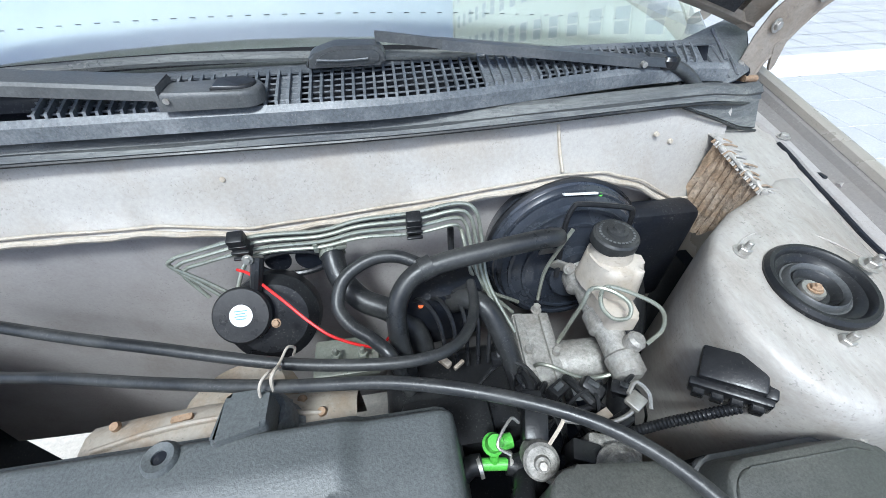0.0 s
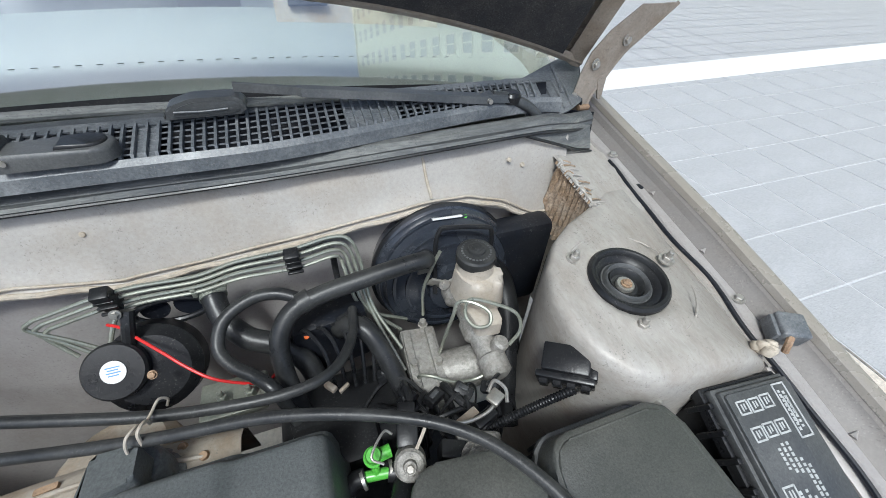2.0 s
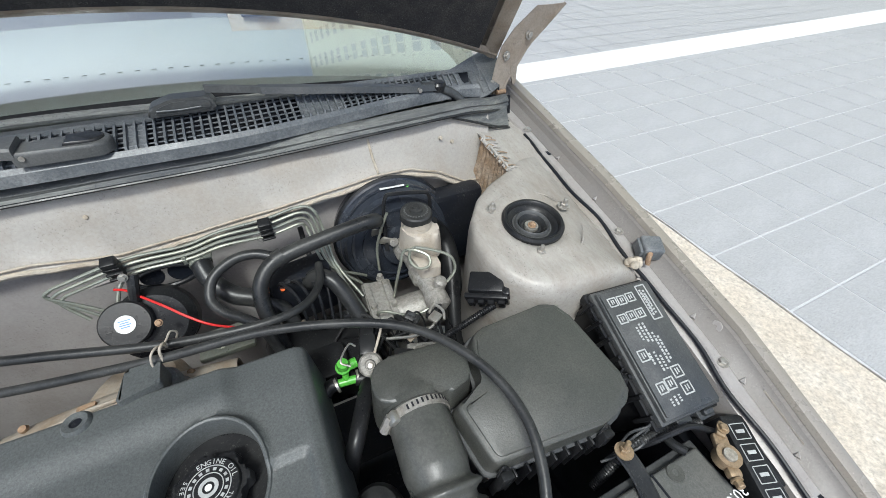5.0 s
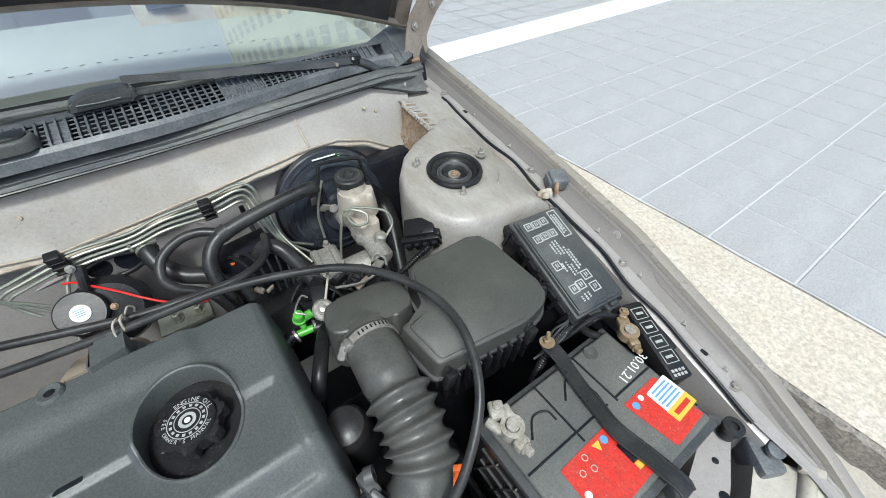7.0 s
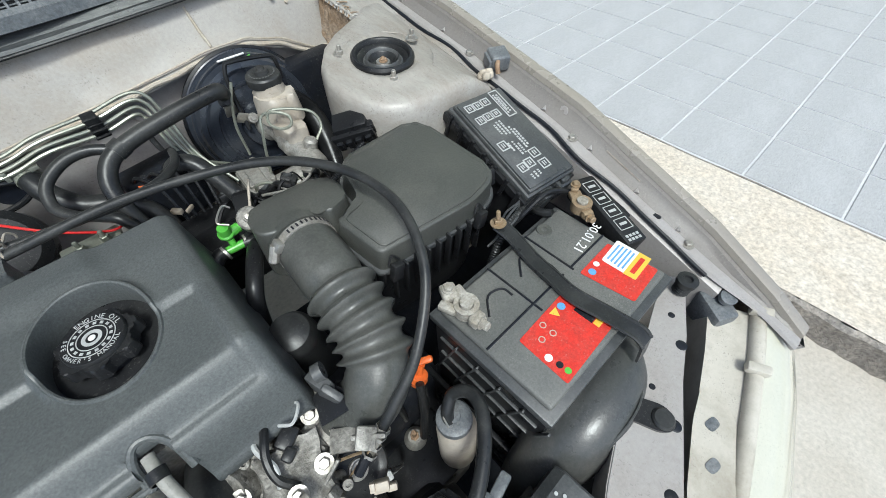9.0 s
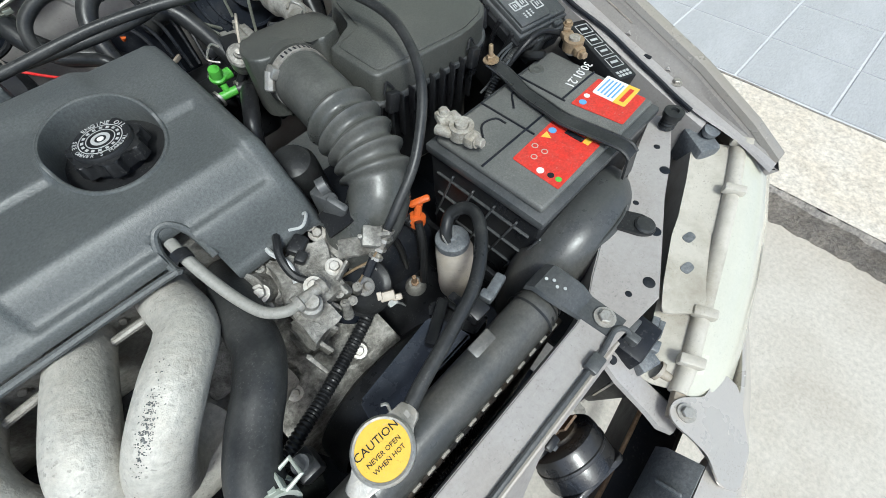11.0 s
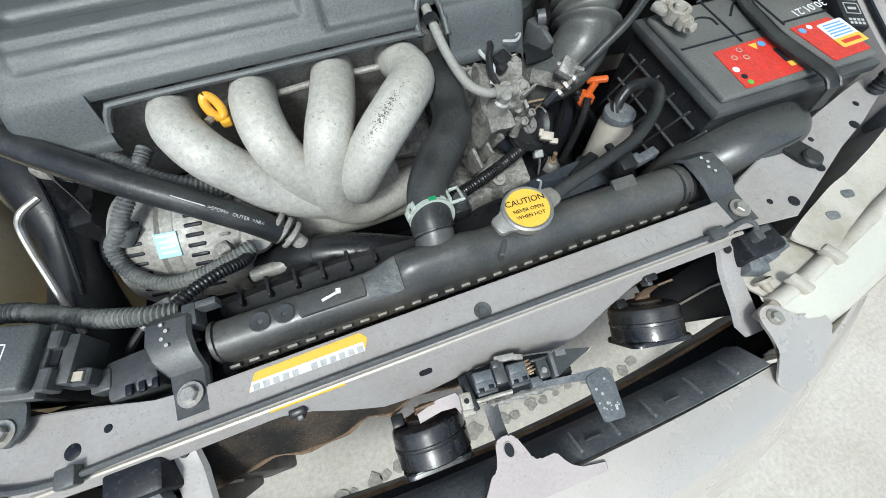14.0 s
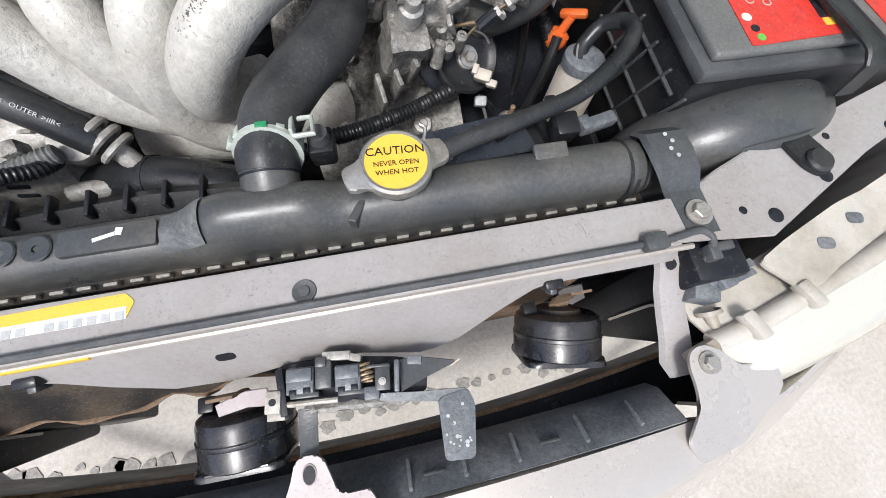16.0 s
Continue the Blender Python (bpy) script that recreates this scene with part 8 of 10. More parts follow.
def build_radcap():
    c = (0.105, -0.283, 0.766)
    t = thing("pressure_cap", c, "steel radiator cap with a yellow caution disc", "radiator cap")
    ear = []
    for k in range(72):
        a = 2 * math.pi * k / 72
        d = abs(math.cos(a + radians(-12)))
        r = 0.0275 + 0.0135 * step(d, 0.90, 0.985)
        ear.append((c[0] + r * math.cos(a), c[1] + r * math.sin(a)))
    part("plate", slab(ear, 0.766, 0.7715, 0.0012, 2), "steel", t, "bright pressed plate with two ears")
    part("rim", lathe([(0.0275, 0.0), (0.0275, 0.006), (0.0255, 0.0078), (0.0235, 0.0075), (0.0232, 0.006)], (c[0], c[1], 0.768), (0, 0, 1), 40), "steel", t, "rolled steel rim")
    part("disc", lathe([(0.0236, 0.0), (0.0236, 0.0012), (0, 0.0014)], (c[0], c[1], 0.7738), (0, 0, 1), 40), "yellow", t, "yellow disc")
    for words, size, dy in (("CAUTION", 0.0098, 0.0085), ("NEVER OPEN", 0.0058, -0.002), ("WHEN HOT", 0.0058, -0.0095)):
        a = radians(-3)
        part("lettering", lettering(words, size, pose(c[0] - dy * math.sin(a), c[1] + dy * math.cos(a), 0.7754, 0, 0, -3), 0.0002), "black", t)
    part("ear_stamp", cbox((c[0] + 0.033, c[1] + 0.006, 0.7717), (0.004, 0.006, 0.0004), 0), "bolt", t)
    part("pin", tube([(c[0] + 0.024, c[1] + 0.018, 0.768), (c[0] + 0.026, c[1] + 0.023, 0.778), (c[0] + 0.022, c[1] + 0.026, 0.78)], 0.0015, 6), "steel", t)


build_radcap()


def build_hoses():
    t = thing("upper_radiator_hose", (0.0, -0.26, 0.76), "thick black upper radiator hose with a spring clamp", "hose")
    pts = [(0.098, -0.020, 0.745), (0.090, -0.060, 0.762), (0.085, -0.095, 0.768), (0.078, -0.135, 0.770), (0.060, -0.165, 0.770), (0.036, -0.190, 0.766), (0.017, -0.220, 0.764), (0.009, -0.248, 0.757), (0.008, -0.262, 0.751)]
    part("hose", tube(pts, 0.0235, 24, 9), "rubber", t, "smooth dusty rubber")
    q = pose(0.0105, -0.2455, 0.7575, -16, 0, 0)
    moved = lambda bm: (bmesh.ops.transform(bm, matrix=q, verts=bm.verts), bm)[1]
    part("spring_clamp", moved(joined(tube([(0, 0.0080, 0), (0, 0.0030, 0)], 0.0257, 28, smooth=False), tube([(0, -0.0030, 0), (0, -0.0080, 0)], 0.0257, 28, smooth=False), *[cbox((0.0258 * math.sin(a), 0, 0.0256 * math.cos(a)), (0.006, 0.010, 0.0018), 0.0005, (0, math.degrees(a), 0)) for a in (-0.75, 0.62)])), "clampgreen", t, "pale grey-green spring clamp")
    part("clamp_ear", moved(joined(tube([(0.021, 0.010, 0.016), (0.036, 0.012, 0.015), (0.037, -0.006, 0.013), (0.022, -0.008, 0.014)], 0.0022, 8, smooth=False), cbox((0.022, 0.001, 0.016), (0.003, 0.018, 0.010), 0.001))), "clampgreen", t, "bent clamp ear")
    part("clamp_ear", moved(cbox((-0.024, -0.003, 0.012), (0.008, 0.010, 0.004), 0.001, (0, -55, 0))), "clampgreen", t)
    part("green_mark", moved(cbox((0.001, 0.0055, 0.0262), (0.010, 0.005, 0.0016))), "darkgreen", t, "green paint mark")
    part("green_mark", moved(cbox((0.003, -0.0055, 0.0261), (0.008, 0.005, 0.0016))), "darkgreen", t, "green paint mark")
    part("lower_band", tube([(0.007, -0.2645, 0.7495), (0.007, -0.2660, 0.749)], 0.0232, 26, smooth=False), "deep", t)
    t = thing("breather_pipe", (0.12, -0.13, 0.79), "pale grey rubber breather pipe", "hose")
    part("pipe", tube([(0.089, -0.024, 0.832), (0.090, -0.045, 0.826), (0.094, -0.075, 0.812), (0.101, -0.105, 0.800), (0.110, -0.125, 0.794), (0.126, -0.136, 0.790), (0.142, -0.135, 0.788)], 0.0056, 14), "greyhose", t)
    part("collar", lathe([(0.009, 0), (0.009, 0.006), (0.0075, 0.007)], (0.132, -0.136, 0.789), (1, 0.05, -0.1), 14), "alu", t)
    part("fitting", lathe([(0.006, 0), (0.006, 0.02), (0.008, 0.021), (0.008, 0.026), (0, 0.026)], (0.140, -0.135, 0.788), (1, 0.1, -0.3), 12), "alu", t)
    part("collar_top", lathe([(0.0085, 0), (0.0085, 0.01), (0.0075, 0.011)], (0.089, -0.038, 0.829), (0, -1, -0.3), 14), "black", t)
    t = thing("coolant_overflow_hose", (0.24, -0.25, 0.75), "black rubber coolant overflow hose", "hose")
    part("hose", tube([(0.136, -0.277, 0.757), (0.165, -0.268, 0.757), (0.215, -0.255, 0.757), (0.265, -0.240, 0.760), (0.305, -0.215, 0.765), (0.330, -0.188, 0.765), (0.336, -0.165, 0.757), (0.325, -0.150, 0.742), (0.310, -0.156, 0.728), (0.306, -0.163, 0.715)], 0.0075, 16), "rubber", t)
    part("clip_wire", tube([(0.300, -0.168, 0.72), (0.302, -0.158, 0.728), (0.309, -0.155, 0.724), (0.308, -0.164, 0.716)], 0.0012, 6), "steel", t)
    t = thing("overflow_bottle", (0.305, -0.168, 0.60), "milky coolant overflow bottle with a clear cap", "bottle")
    part("bottle", lathe([(0.0, 0), (0.024, 0.0), (0.025, 0.01), (0.0245, 0.09), (0.020, 0.098), (0.019, 0.104)], (0.302, -0.178, 0.600), (0.05, 0.08, 1), 26), "milky", t, "yellowed bottle")
    part("cap", lathe([(0.0215, 0), (0.022, 0.004), (0.0215, 0.010), (0.018, 0.012), (0.008, 0.012), (0.007, 0.016), (0, 0.016)], (0.306, -0.168, 0.700), (0.05, 0.08, 1), 26), "cowl", t, "grey translucent cap")


build_hoses()


def build_fan():
    t = thing("fan_shroud", (0.03, -0.25, 0.40), "black plastic radiator fan shroud", "fan shroud")
    part("left_rail", sheet([[(-0.235, -0.262, 0.700), (-0.10, -0.262, 0.702), (0.0, -0.262, 0.70)], [(-0.235, -0.250, 0.712), (-0.10, -0.246, 0.716), (0.0, -0.250, 0.712)], [(-0.235, -0.236, 0.700), (-0.10, -0.232, 0.702), (0.0, -0.238, 0.700)], [(-0.235, -0.230, 0.60), (-0.10, -0.226, 0.60), (0.0, -0.230, 0.60)]], 0.002), "black", t, "moulded top rail")
    for x in (-0.21, -0.18, -0.15, -0.12, -0.09, -0.06):
        part("rail_rib", cbox((x, -0.246, 0.713), (0.004, 0.024, 0.010), 0.001), "black", t)
    part("right_panel", slab(rounded([(0.104, -0.262), (0.112, -0.222), (0.222, -0.209), (0.234, -0.214), (0.246, -0.262)], 0.005), 0.58, 0.716, 0.004, 2, 0.002), "servo", t, "smooth blue-black box panel")
    part("corner_web", slab(rounded([(0.228, -0.206), (0.240, -0.192), (0.266, -0.200), (0.280, -0.258), (0.250, -0.262)], 0.004), 0.60, 0.700, 0.004, 2, 0.002), "black", t, "moulded corner web")
    part("web_rib", cbox((0.258, -0.226, 0.702), (0.006, 0.056, 0.012), 0.002, (0, 0, 12)), "black", t)
    part("ring", lathe([(0.13, 0), (0.135, -0.01), (0.135, -0.05), (0.125, -0.06)], (0.16, -0.225, 0.48), (0, -1, 0), 40), "black", t)
    part("bracket", joined(cbox((0.228, -0.222, 0.712), (0.06, 0.014, 0.016), 0.003, (0, 10, 30)), cbox((0.262, -0.248, 0.735), (0.022, 0.022, 0.024), 0.003, (10, 0, 0)), cbox((0.255, -0.235, 0.742), (0.010, 0.035, 0.006), 0.002)), "black", t, "moulded clips")
    part("connector", joined(cbox((0.300, -0.244, 0.730), (0.034, 0.013, 0.012), 0.003, (0, 0, 12)), cbox((0.285, -0.245, 0.730), (0.012, 0.016, 0.014), 0.003, (0, 0, 12))), "cowl", t, "pale grey connector")
    part("stay", cbox((0.048, -0.238, 0.74), (0.022, 0.026, 0.022), 0.004, (0, 0, 0)), "black", t, "black temperature switch plug")
    part("stay_tip", lathe([(0, 0.01), (0.008, 0.01), (0.009, 0)], (0.048, -0.238, 0.75), (0, 0, 1), 14), "plastic", t)
    return t


build_fan()


def build_bracket(x, side):
    t = thing("radiator_bracket", (x, -0.355, 0.748), "dull black pressed steel radiator bracket with bolt", "bracket", "radiator brackets")
    path = [(-0.272, 0.756), (-0.282, 0.766), (-0.300, 0.768), (-0.318, 0.764), (-0.332, 0.752), (-0.372, 0.752)]
    wid = [0.021, 0.021, 0.021, 0.020, 0.017, 0.016]
    sh = [0, 0, 0, 0.003 * side, 0.008 * side, 0.010 * side]
    rows = []
    for (y, z), w, s in zip(path, wid, sh):
        rows.append([(x - w + s, y, z - 0.004), (x - w * 0.85 + s, y, z), (x + s, y, z + 0.0005), (x + w * 0.85 + s, y, z), (x + w + s, y, z - 0.004)])
    part("strap", sheet(rows, 0.0025), "plastic", t, "stepped strap")
    part("bolt", hexa((x + 0.010 * side, -0.354, 0.7535), (0, 0, 1), 0.0075, 0.006, 0.0115), "bolt", t, "flanged bolt")
    part("dots", joined(*[lathe([(0, 0.0005), (0.0018, 0.0005), (0.002, 0)], (x - 0.003 + 0.004 * (i % 2), -0.286 - 0.007 * i, 0.7692), (0, 0, 1), 8) for i in range(4)]), "grey_print", t)
    part("mount_rubber", cbox((x, -0.285, 0.742), (0.034, 0.03, 0.022), 0.005), "rubber", t)


build_bracket(0.334, 1)
build_bracket(-0.268, 1)


def build_prop_rod():
    t = thing("hood_prop_rod", (0.34, -0.396, 0.74), "grey steel hood prop rod lying in its clips", "prop rod")
    part("rod", tube([(-0.56, -0.306, 0.748), (-0.42, -0.360, 0.748), (-0.36, -0.3735, 0.747), (-0.28, -0.3725, 0.7465), (0.0, -0.3720, 0.7465), (0.28, -0.3715, 0.7465), (0.318, -0.370, 0.7465), (0.340, -0.368, 0.746), (0.350, -0.377, 0.742), (0.347, -0.390, 0.730)], 0.0032, 10, 8), "plastic", t, "bent steel rod")
    part("clip", cbox((0.296, -0.3715, 0.748), (0.020, 0.014, 0.010), 0.002), "plastic", t, "plastic clip")
    part("clip", joined(cbox((0.350, -0.386, 0.732), (0.010, 0.014, 0.018), 0.002), cbox((0.366, -0.381, 0.730), (0.018, 0.008, 0.008), 0.0015)), "plastic", t, "pivot clip")
    part("clip", cbox((-0.350, -0.374, 0.748), (0.016, 0.016, 0.012), 0.002), "plastic", t)


build_prop_rod()


def build_label():
    t = thing("warning_label", (-0.156, -0.366, 0.749), "torn yellow and white warning label on the support", "label")
    part("paper", slab(rounded([(-0.213, -0.374), (-0.205, -0.358), (-0.105, -0.356), (-0.099, -0.363), (-0.104, -0.374)], 0.002), 0.7487, 0.7491), "yellow", t, "yellow paper")
    part("white_strip", slab([(-0.212, -0.3745), (-0.209, -0.366), (-0.104, -0.3655), (-0.104, -0.3745)], 0.7491, 0.7493), "white", t)
    bars = [cbox((-0.205 + 0.0088 * i, -0.3715, 0.7494), (0.0058, 0.0058, 0.0003), 0) for i in range(12) if i not in (5,)]
    for b in bars:
        part("print_bar", b, "grey_print", t, smooth=False)
    part("lower_strip", slab([(-0.20, -0.3925), (-0.13, -0.3925), (-0.13, -0.3965), (-0.20, -0.3965)], 0.740, 0.7435), "yellow", t)
    part("stamped_number", lettering("21571", 0.017, pose(0.218, -0.3695, 0.7487, 0, 0, 4), 0.0002, 1.15), "paint_grey", t, "faint stamped number")


build_label()


def build_stay(s):
    x = CX + s * 0.308
    t = thing("bumper_stay", (x, -0.43, 0.69), "grey-beige pressed steel stay from support to bumper", "stay", "bumper stays")
    path = [(-0.384, 0.7385, 0.012), (-0.396, 0.7345, 0.014), (-0.412, 0.722, 0.016), (-0.432, 0.708, 0.015), (-0.455, 0.697, 0.016), (-0.475, 0.6855, 0.018), (-0.49, 0.684, 0.014)]
    rows = [[(x - w + s * 0.012 * i / 6, y, z - 0.005), (x - w * 0.8 + s * 0.012 * i / 6, y, z), (x + s * 0.012 * i / 6, y, z + (0.003 if 1 < i < 5 else 0)), (x + w * 0.8 + s * 0.012 * i / 6, y, z), (x + w + s * 0.012 * i / 6, y, z - 0.005)] for i, (y, z, w) in enumerate(path)]
    part("arm", sheet(rows, 0.002), "paint_grey", t, "pressed arm with a raised centre")
    part("hole", lathe([(0, 0.0012), (0.0042, 0.0012), (0.005, 0)], (x, -0.396, 0.7365), (0, -0.5, 1), 14), "deep", t)
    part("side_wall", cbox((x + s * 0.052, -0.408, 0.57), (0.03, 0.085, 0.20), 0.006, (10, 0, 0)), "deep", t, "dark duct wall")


build_stay(1)
build_stay(-1)


def build_horn(c, ax, r):
    t = thing("horn", (c[0], c[1], c[2] - 0.05), "glossy black drum-shaped electric horn on a rusty bracket", "horn", "horns")
    ax = Vector(ax).normalized()
    c = Vector(c)
    part("shell", lathe([(0, 0.021), (r * 0.84, 0.021), (r * 0.95, 0.018), (r * 0.985, 0.013), (r * 0.985, 0.001), (r, -0.001), (r, -0.020), (r * 0.94, -0.022), (0, -0.022)], c, ax, 44), "horn", t, "glossy black drum")
    part("crimp_band", lathe([(r * 0.985, 0.002), (r * 1.014, 0.001), (r * 1.014, -0.002), (r * 0.998, -0.003)], c, ax, 44), "horn", t, "crimped seam")
    w = r * 0.92
    square = rounded([(-w, -w), (w, -w), (w, w * 0.9), (-w, w * 0.9)], w * 0.35, 5)
    part("mouth", slab(square, -0.027, -0.021, 0.003, 2, m=Matrix.Translation(c) @ ax.to_track_quat("Z", "Y").to_matrix().to_4x4()), "horn", t, "square moulded mouth plate")
    top = c + ax * 0.021
    part("bracket", sheet([[top + Vector((-0.010, -0.002, 0.004)), top + Vector((0.010, -0.002, 0.004))], [top + Vector((-0.010, 0.006, 0.012)), top + Vector((0.010, 0.006, 0.012))], [top + Vector((-0.008, 0.008, 0.034)), top + Vector((0.012, 0.008, 0.034))], [top + Vector((-0.006, 0.004, 0.060)), top + Vector((0.014, 0.004, 0.060))]], 0.0025), "core_rust", t, "rusty strap bracket")
    part("boss", lathe([(r * 0.55, 0.0), (r * 0.52, 0.004), (r * 0.4, 0.006), (0, 0.006)], top, ax, 24), "core", t, "dusty raised boss")
    part("nut", hexa(top + ax * 0.006, ax, 0.006, 0.007, 0.009), "rusty_steel", t, "rusty nut")
    part("terminal", cbox(top + Vector((-0.030, 0.006, 0.004)), (0.014, 0.014, 0.014), 0.002), "black", t, "black terminal block")


build_horn((-0.064, -0.446, 0.626), (0.02, 0.95, 0.30), 0.042)
build_horn((0.244, -0.416, 0.624), (0.16, 0.92, 0.36), 0.044)


def build_latch():
    t = thing("hood_latch", (0.04, -0.43, 0.68), "dusty grey hood latch with plugs, spring and spotted bracket", "latch")
    part("base", joined(slab(rounded([(-0.018, -0.404), (0.030, -0.404), (0.080, -0.414), (0.105, -0.424), (0.100, -0.446), (0.030, -0.441), (-0.016, -0.436)], 0.004), 0.678, 0.684, 0.001, 1), cbox((-0.012, -0.425, 0.688), (0.006, 0.036, 0.014), 0.001, (0, 0, 4))), "deep", t, "dark steel base plate")
    for x, y, w, d in ((0.005, -0.4195, 0.021, 0.020), (0.041, -0.4240, 0.020, 0.020)):
        plug = part("plug", joined(cbox((x, y, 0.694), (w, d, 0.020), 0.0015, (0, 0, -5)), cbox((x, y + 0.004, 0.7045), (w * 0.92, d * 0.5, 0.004), 0.001, (0, 0, -5))), "cowl", t, "dusty grey sensor plug")
        for k in (-0.28, 0.22):
            part("plug_window", cbox((x + k * w, y - d * 0.40, 0.7042), (w * 0.26, 0.004, 0.0012), 0.0003, (0, 0, -5)), "deep", plug)
        part("plug_skirt", cbox((x + 0.0005, y - d * 0.56, 0.690), (w * 1.05, 0.004, 0.012), 0.0008, (0, 0, -5)), "plastic", plug)
    part("centre_block", joined(cbox((0.023, -0.418, 0.694), (0.013, 0.022, 0.022), 0.002, (0, 0, -5)), cbox((0.022, -0.409, 0.702), (0.009, 0.008, 0.010), 0.002, (0, 0, -5))), "plastic", t, "dark latch pawl")
    part("top_lug", joined(cbox((0.034, -0.406, 0.700), (0.022, 0.007, 0.008), 0.001, (0, 0, -8)), cbox((0.048, -0.410, 0.698), (0.010, 0.006, 0.010), 0.001, (0, 0, -20))), "alu", t, "pale worn lug")
    sp = [(0.0525 + 0.0011 * math.cos(i * 1.05) + 0.00014 * i, -0.416 - 0.0006 * i, 0.698 + 0.005 * math.sin(i * 1.05)) for i in range(24)]
    sp = [(x + 0.0045 * math.cos(1.05 * i), y, z) for i, (x, y, z) in enumerate(sp)]
    part("spring", tube(sp, 0.0011, 6, 3), "brass", t, "coiled return spring")
    part("hook", joined(cbox((0.0675, -0.429, 0.695), (0.012, 0.020, 0.018), 0.0015, (0, 0, -6)), cbox((0.0655, -0.420, 0.706), (0.018, 0.0025, 0.003), 0.0006, (0, 0, -6))), "plastic", t, "dark latch hook")
    part("hook_bolt", hexa((0.067, -0.432, 0.7042), (0, 0, 1), 0.0022, 0.002, 0.003), "bolt", t)
    part("side_plate", joined(cbox((0.0785, -0.430, 0.697), (0.004, 0.024, 0.018), 0.001, (0, 0, -8)), cbox((0.057, -0.439, 0.690), (0.012, 0.010, 0.014), 0.001, (0, 0, -6))), "cowl", t, "grey side plate")
    part("release_lever", slab([(0.080, -0.418), (0.094, -0.417), (0.127, -0.4265), (0.126, -0.4285), (0.100, -0.436), (0.080, -0.443)], 0.690, 0.6935, 0.0006, 1), "plastic", t, "pointed release lever")
    part("lever_tongue", cbox((0.094, -0.4205, 0.695), (0.012, 0.007, 0.004), 0.001, (0, 0, -12)), "cowl", t)
    part("lever_tip", cbox((0.127, -0.4285, 0.6935), (0.010, 0.0015, 0.0015), 0.0003, (0, 0, 25)), "seam", t)
    part("pale_slide", tube([(-0.014, -0.4345, 0.6925), (0.010, -0.4365, 0.6925), (0.030, -0.4385, 0.6925)], 0.0024, 8), "lead", t, "worn bright slide rod")
    part("end_block", joined(cbox((-0.0185, -0.431, 0.690), (0.012, 0.017, 0.014), 0.0015, (0, 0, -6)), cbox((-0.019, -0.442, 0.684), (0.014, 0.006, 0.010), 0.001, (0, 0, -6))), "lead", t, "pale corroded end block")
    part("end_hole", lathe([(0, 0.0003), (0.0028, 0.0003), (0.0028, 0)], (-0.0185, -0.431, 0.6971), (0, 0, 1), 12), "deep", t)
    part("pink_arm", sheet([[(-0.070, -0.424, 0.676), (-0.070, -0.433, 0.670)], [(-0.045, -0.418, 0.682), (-0.045, -0.430, 0.676)], [(-0.026, -0.419, 0.688), (-0.030, -0.432, 0.680)], [(-0.022, -0.428, 0.690), (-0.027, -0.440, 0.680)]], 0.002), "ear", t, "pinkish beige bracket arm")
    part("dirty_rail", tube([(0.002, -0.4415, 0.683), (0.030, -0.4435, 0.682), (0.055, -0.446, 0.682), (0.085, -0.449, 0.683)], lambda k: 0.0042 + 0.0012 * math.sin(30 * k), 7, 5), "casting", t, "muddy lower edge")
    part("strap", sheet([[(-0.003, -0.440, 0.686), (0.0045, -0.4405, 0.6875), (0.012, -0.442, 0.686)], [(-0.004, -0.458, 0.683), (0.0035, -0.4585, 0.6845), (0.0105, -0.459, 0.683)], [(-0.004, -0.478, 0.686), (0.003, -0.479, 0.6875), (0.010, -0.480, 0.686)], [(-0.004, -0.492, 0.689), (0.003, -0.492, 0.690), (0.010, -0.493, 0.689)]], 0.002), "plastic", t, "dusty dark strap to the bumper ear")
    part("flat_arm", joined(sheet([[(0.060, -0.440, 0.6915), (0.062, -0.446, 0.6905)], [(0.095, -0.4455, 0.6915), (0.097, -0.4535, 0.6905)], [(0.131, -0.4495, 0.6915), (0.128, -0.460, 0.6905)]], 0.002), slab(rounded([(0.1075, -0.4535), (0.133, -0.450), (0.1365, -0.462), (0.1285, -0.5015), (0.105, -0.499)], 0.004), 0.6895, 0.692, 0.0006, 1)), "cowl", t, "dull grey flat bracket")
    random.seed(13)
    for r in [random.uniform(0.0007, 0.0019) for i in range(15)]:
        v = random.uniform(0, 1)
        part("paint_spot", lathe([(0, 0.0004), (r, 0.0004), (r, 0)], (0.111 + random.uniform(0, 0.019) - 0.003 * v, -0.4565 - 0.040 * v, 0.6921), (0, 0, 1), 8), "grey_print", t)


build_latch()


def build_condenser():
    t = thing("air_conditioning_condenser", (0.03, -0.36, 0.35), "dusty brown air conditioning condenser", "condenser")
    part("core", box(-0.25, 0.30, -0.358, -0.342, 0.35, 0.715), "core_rust", t, "brown finned core")
    part("fins", joined(*[box(-0.25, 0.30, -0.3605, -0.357, z, z + 0.0022) for z in [0.36 + 0.007 * i for i in range(50)]]), "core_rust", t, "stack of tubes", smooth=False)["kind"] = "stuff"
    random.seed(31)
    rows = []
    for k in range(13):
        x = -0.31 + 0.0265 * k
        tear = random.uniform(-0.010, 0.010)
        f = step(x, -0.16, -0.06)
        rows.append([(x, -0.370, 0.715), (x, -0.378, 0.690), (x, -0.396, 0.655), (x, -0.408 + 0.004 * f + 0.6 * tear, 0.632 + 0.5 * tear)])
    part("air_guide", sheet(rows, 0.002), "core", t, "torn dark air guide")
    part("frayed_edge", tube([r[-1] for r in rows], lambda s: 0.002 + 0.001 * math.sin(40 * s), 6, 3), "core_rust", t, "frayed brown edge")


build_condenser()


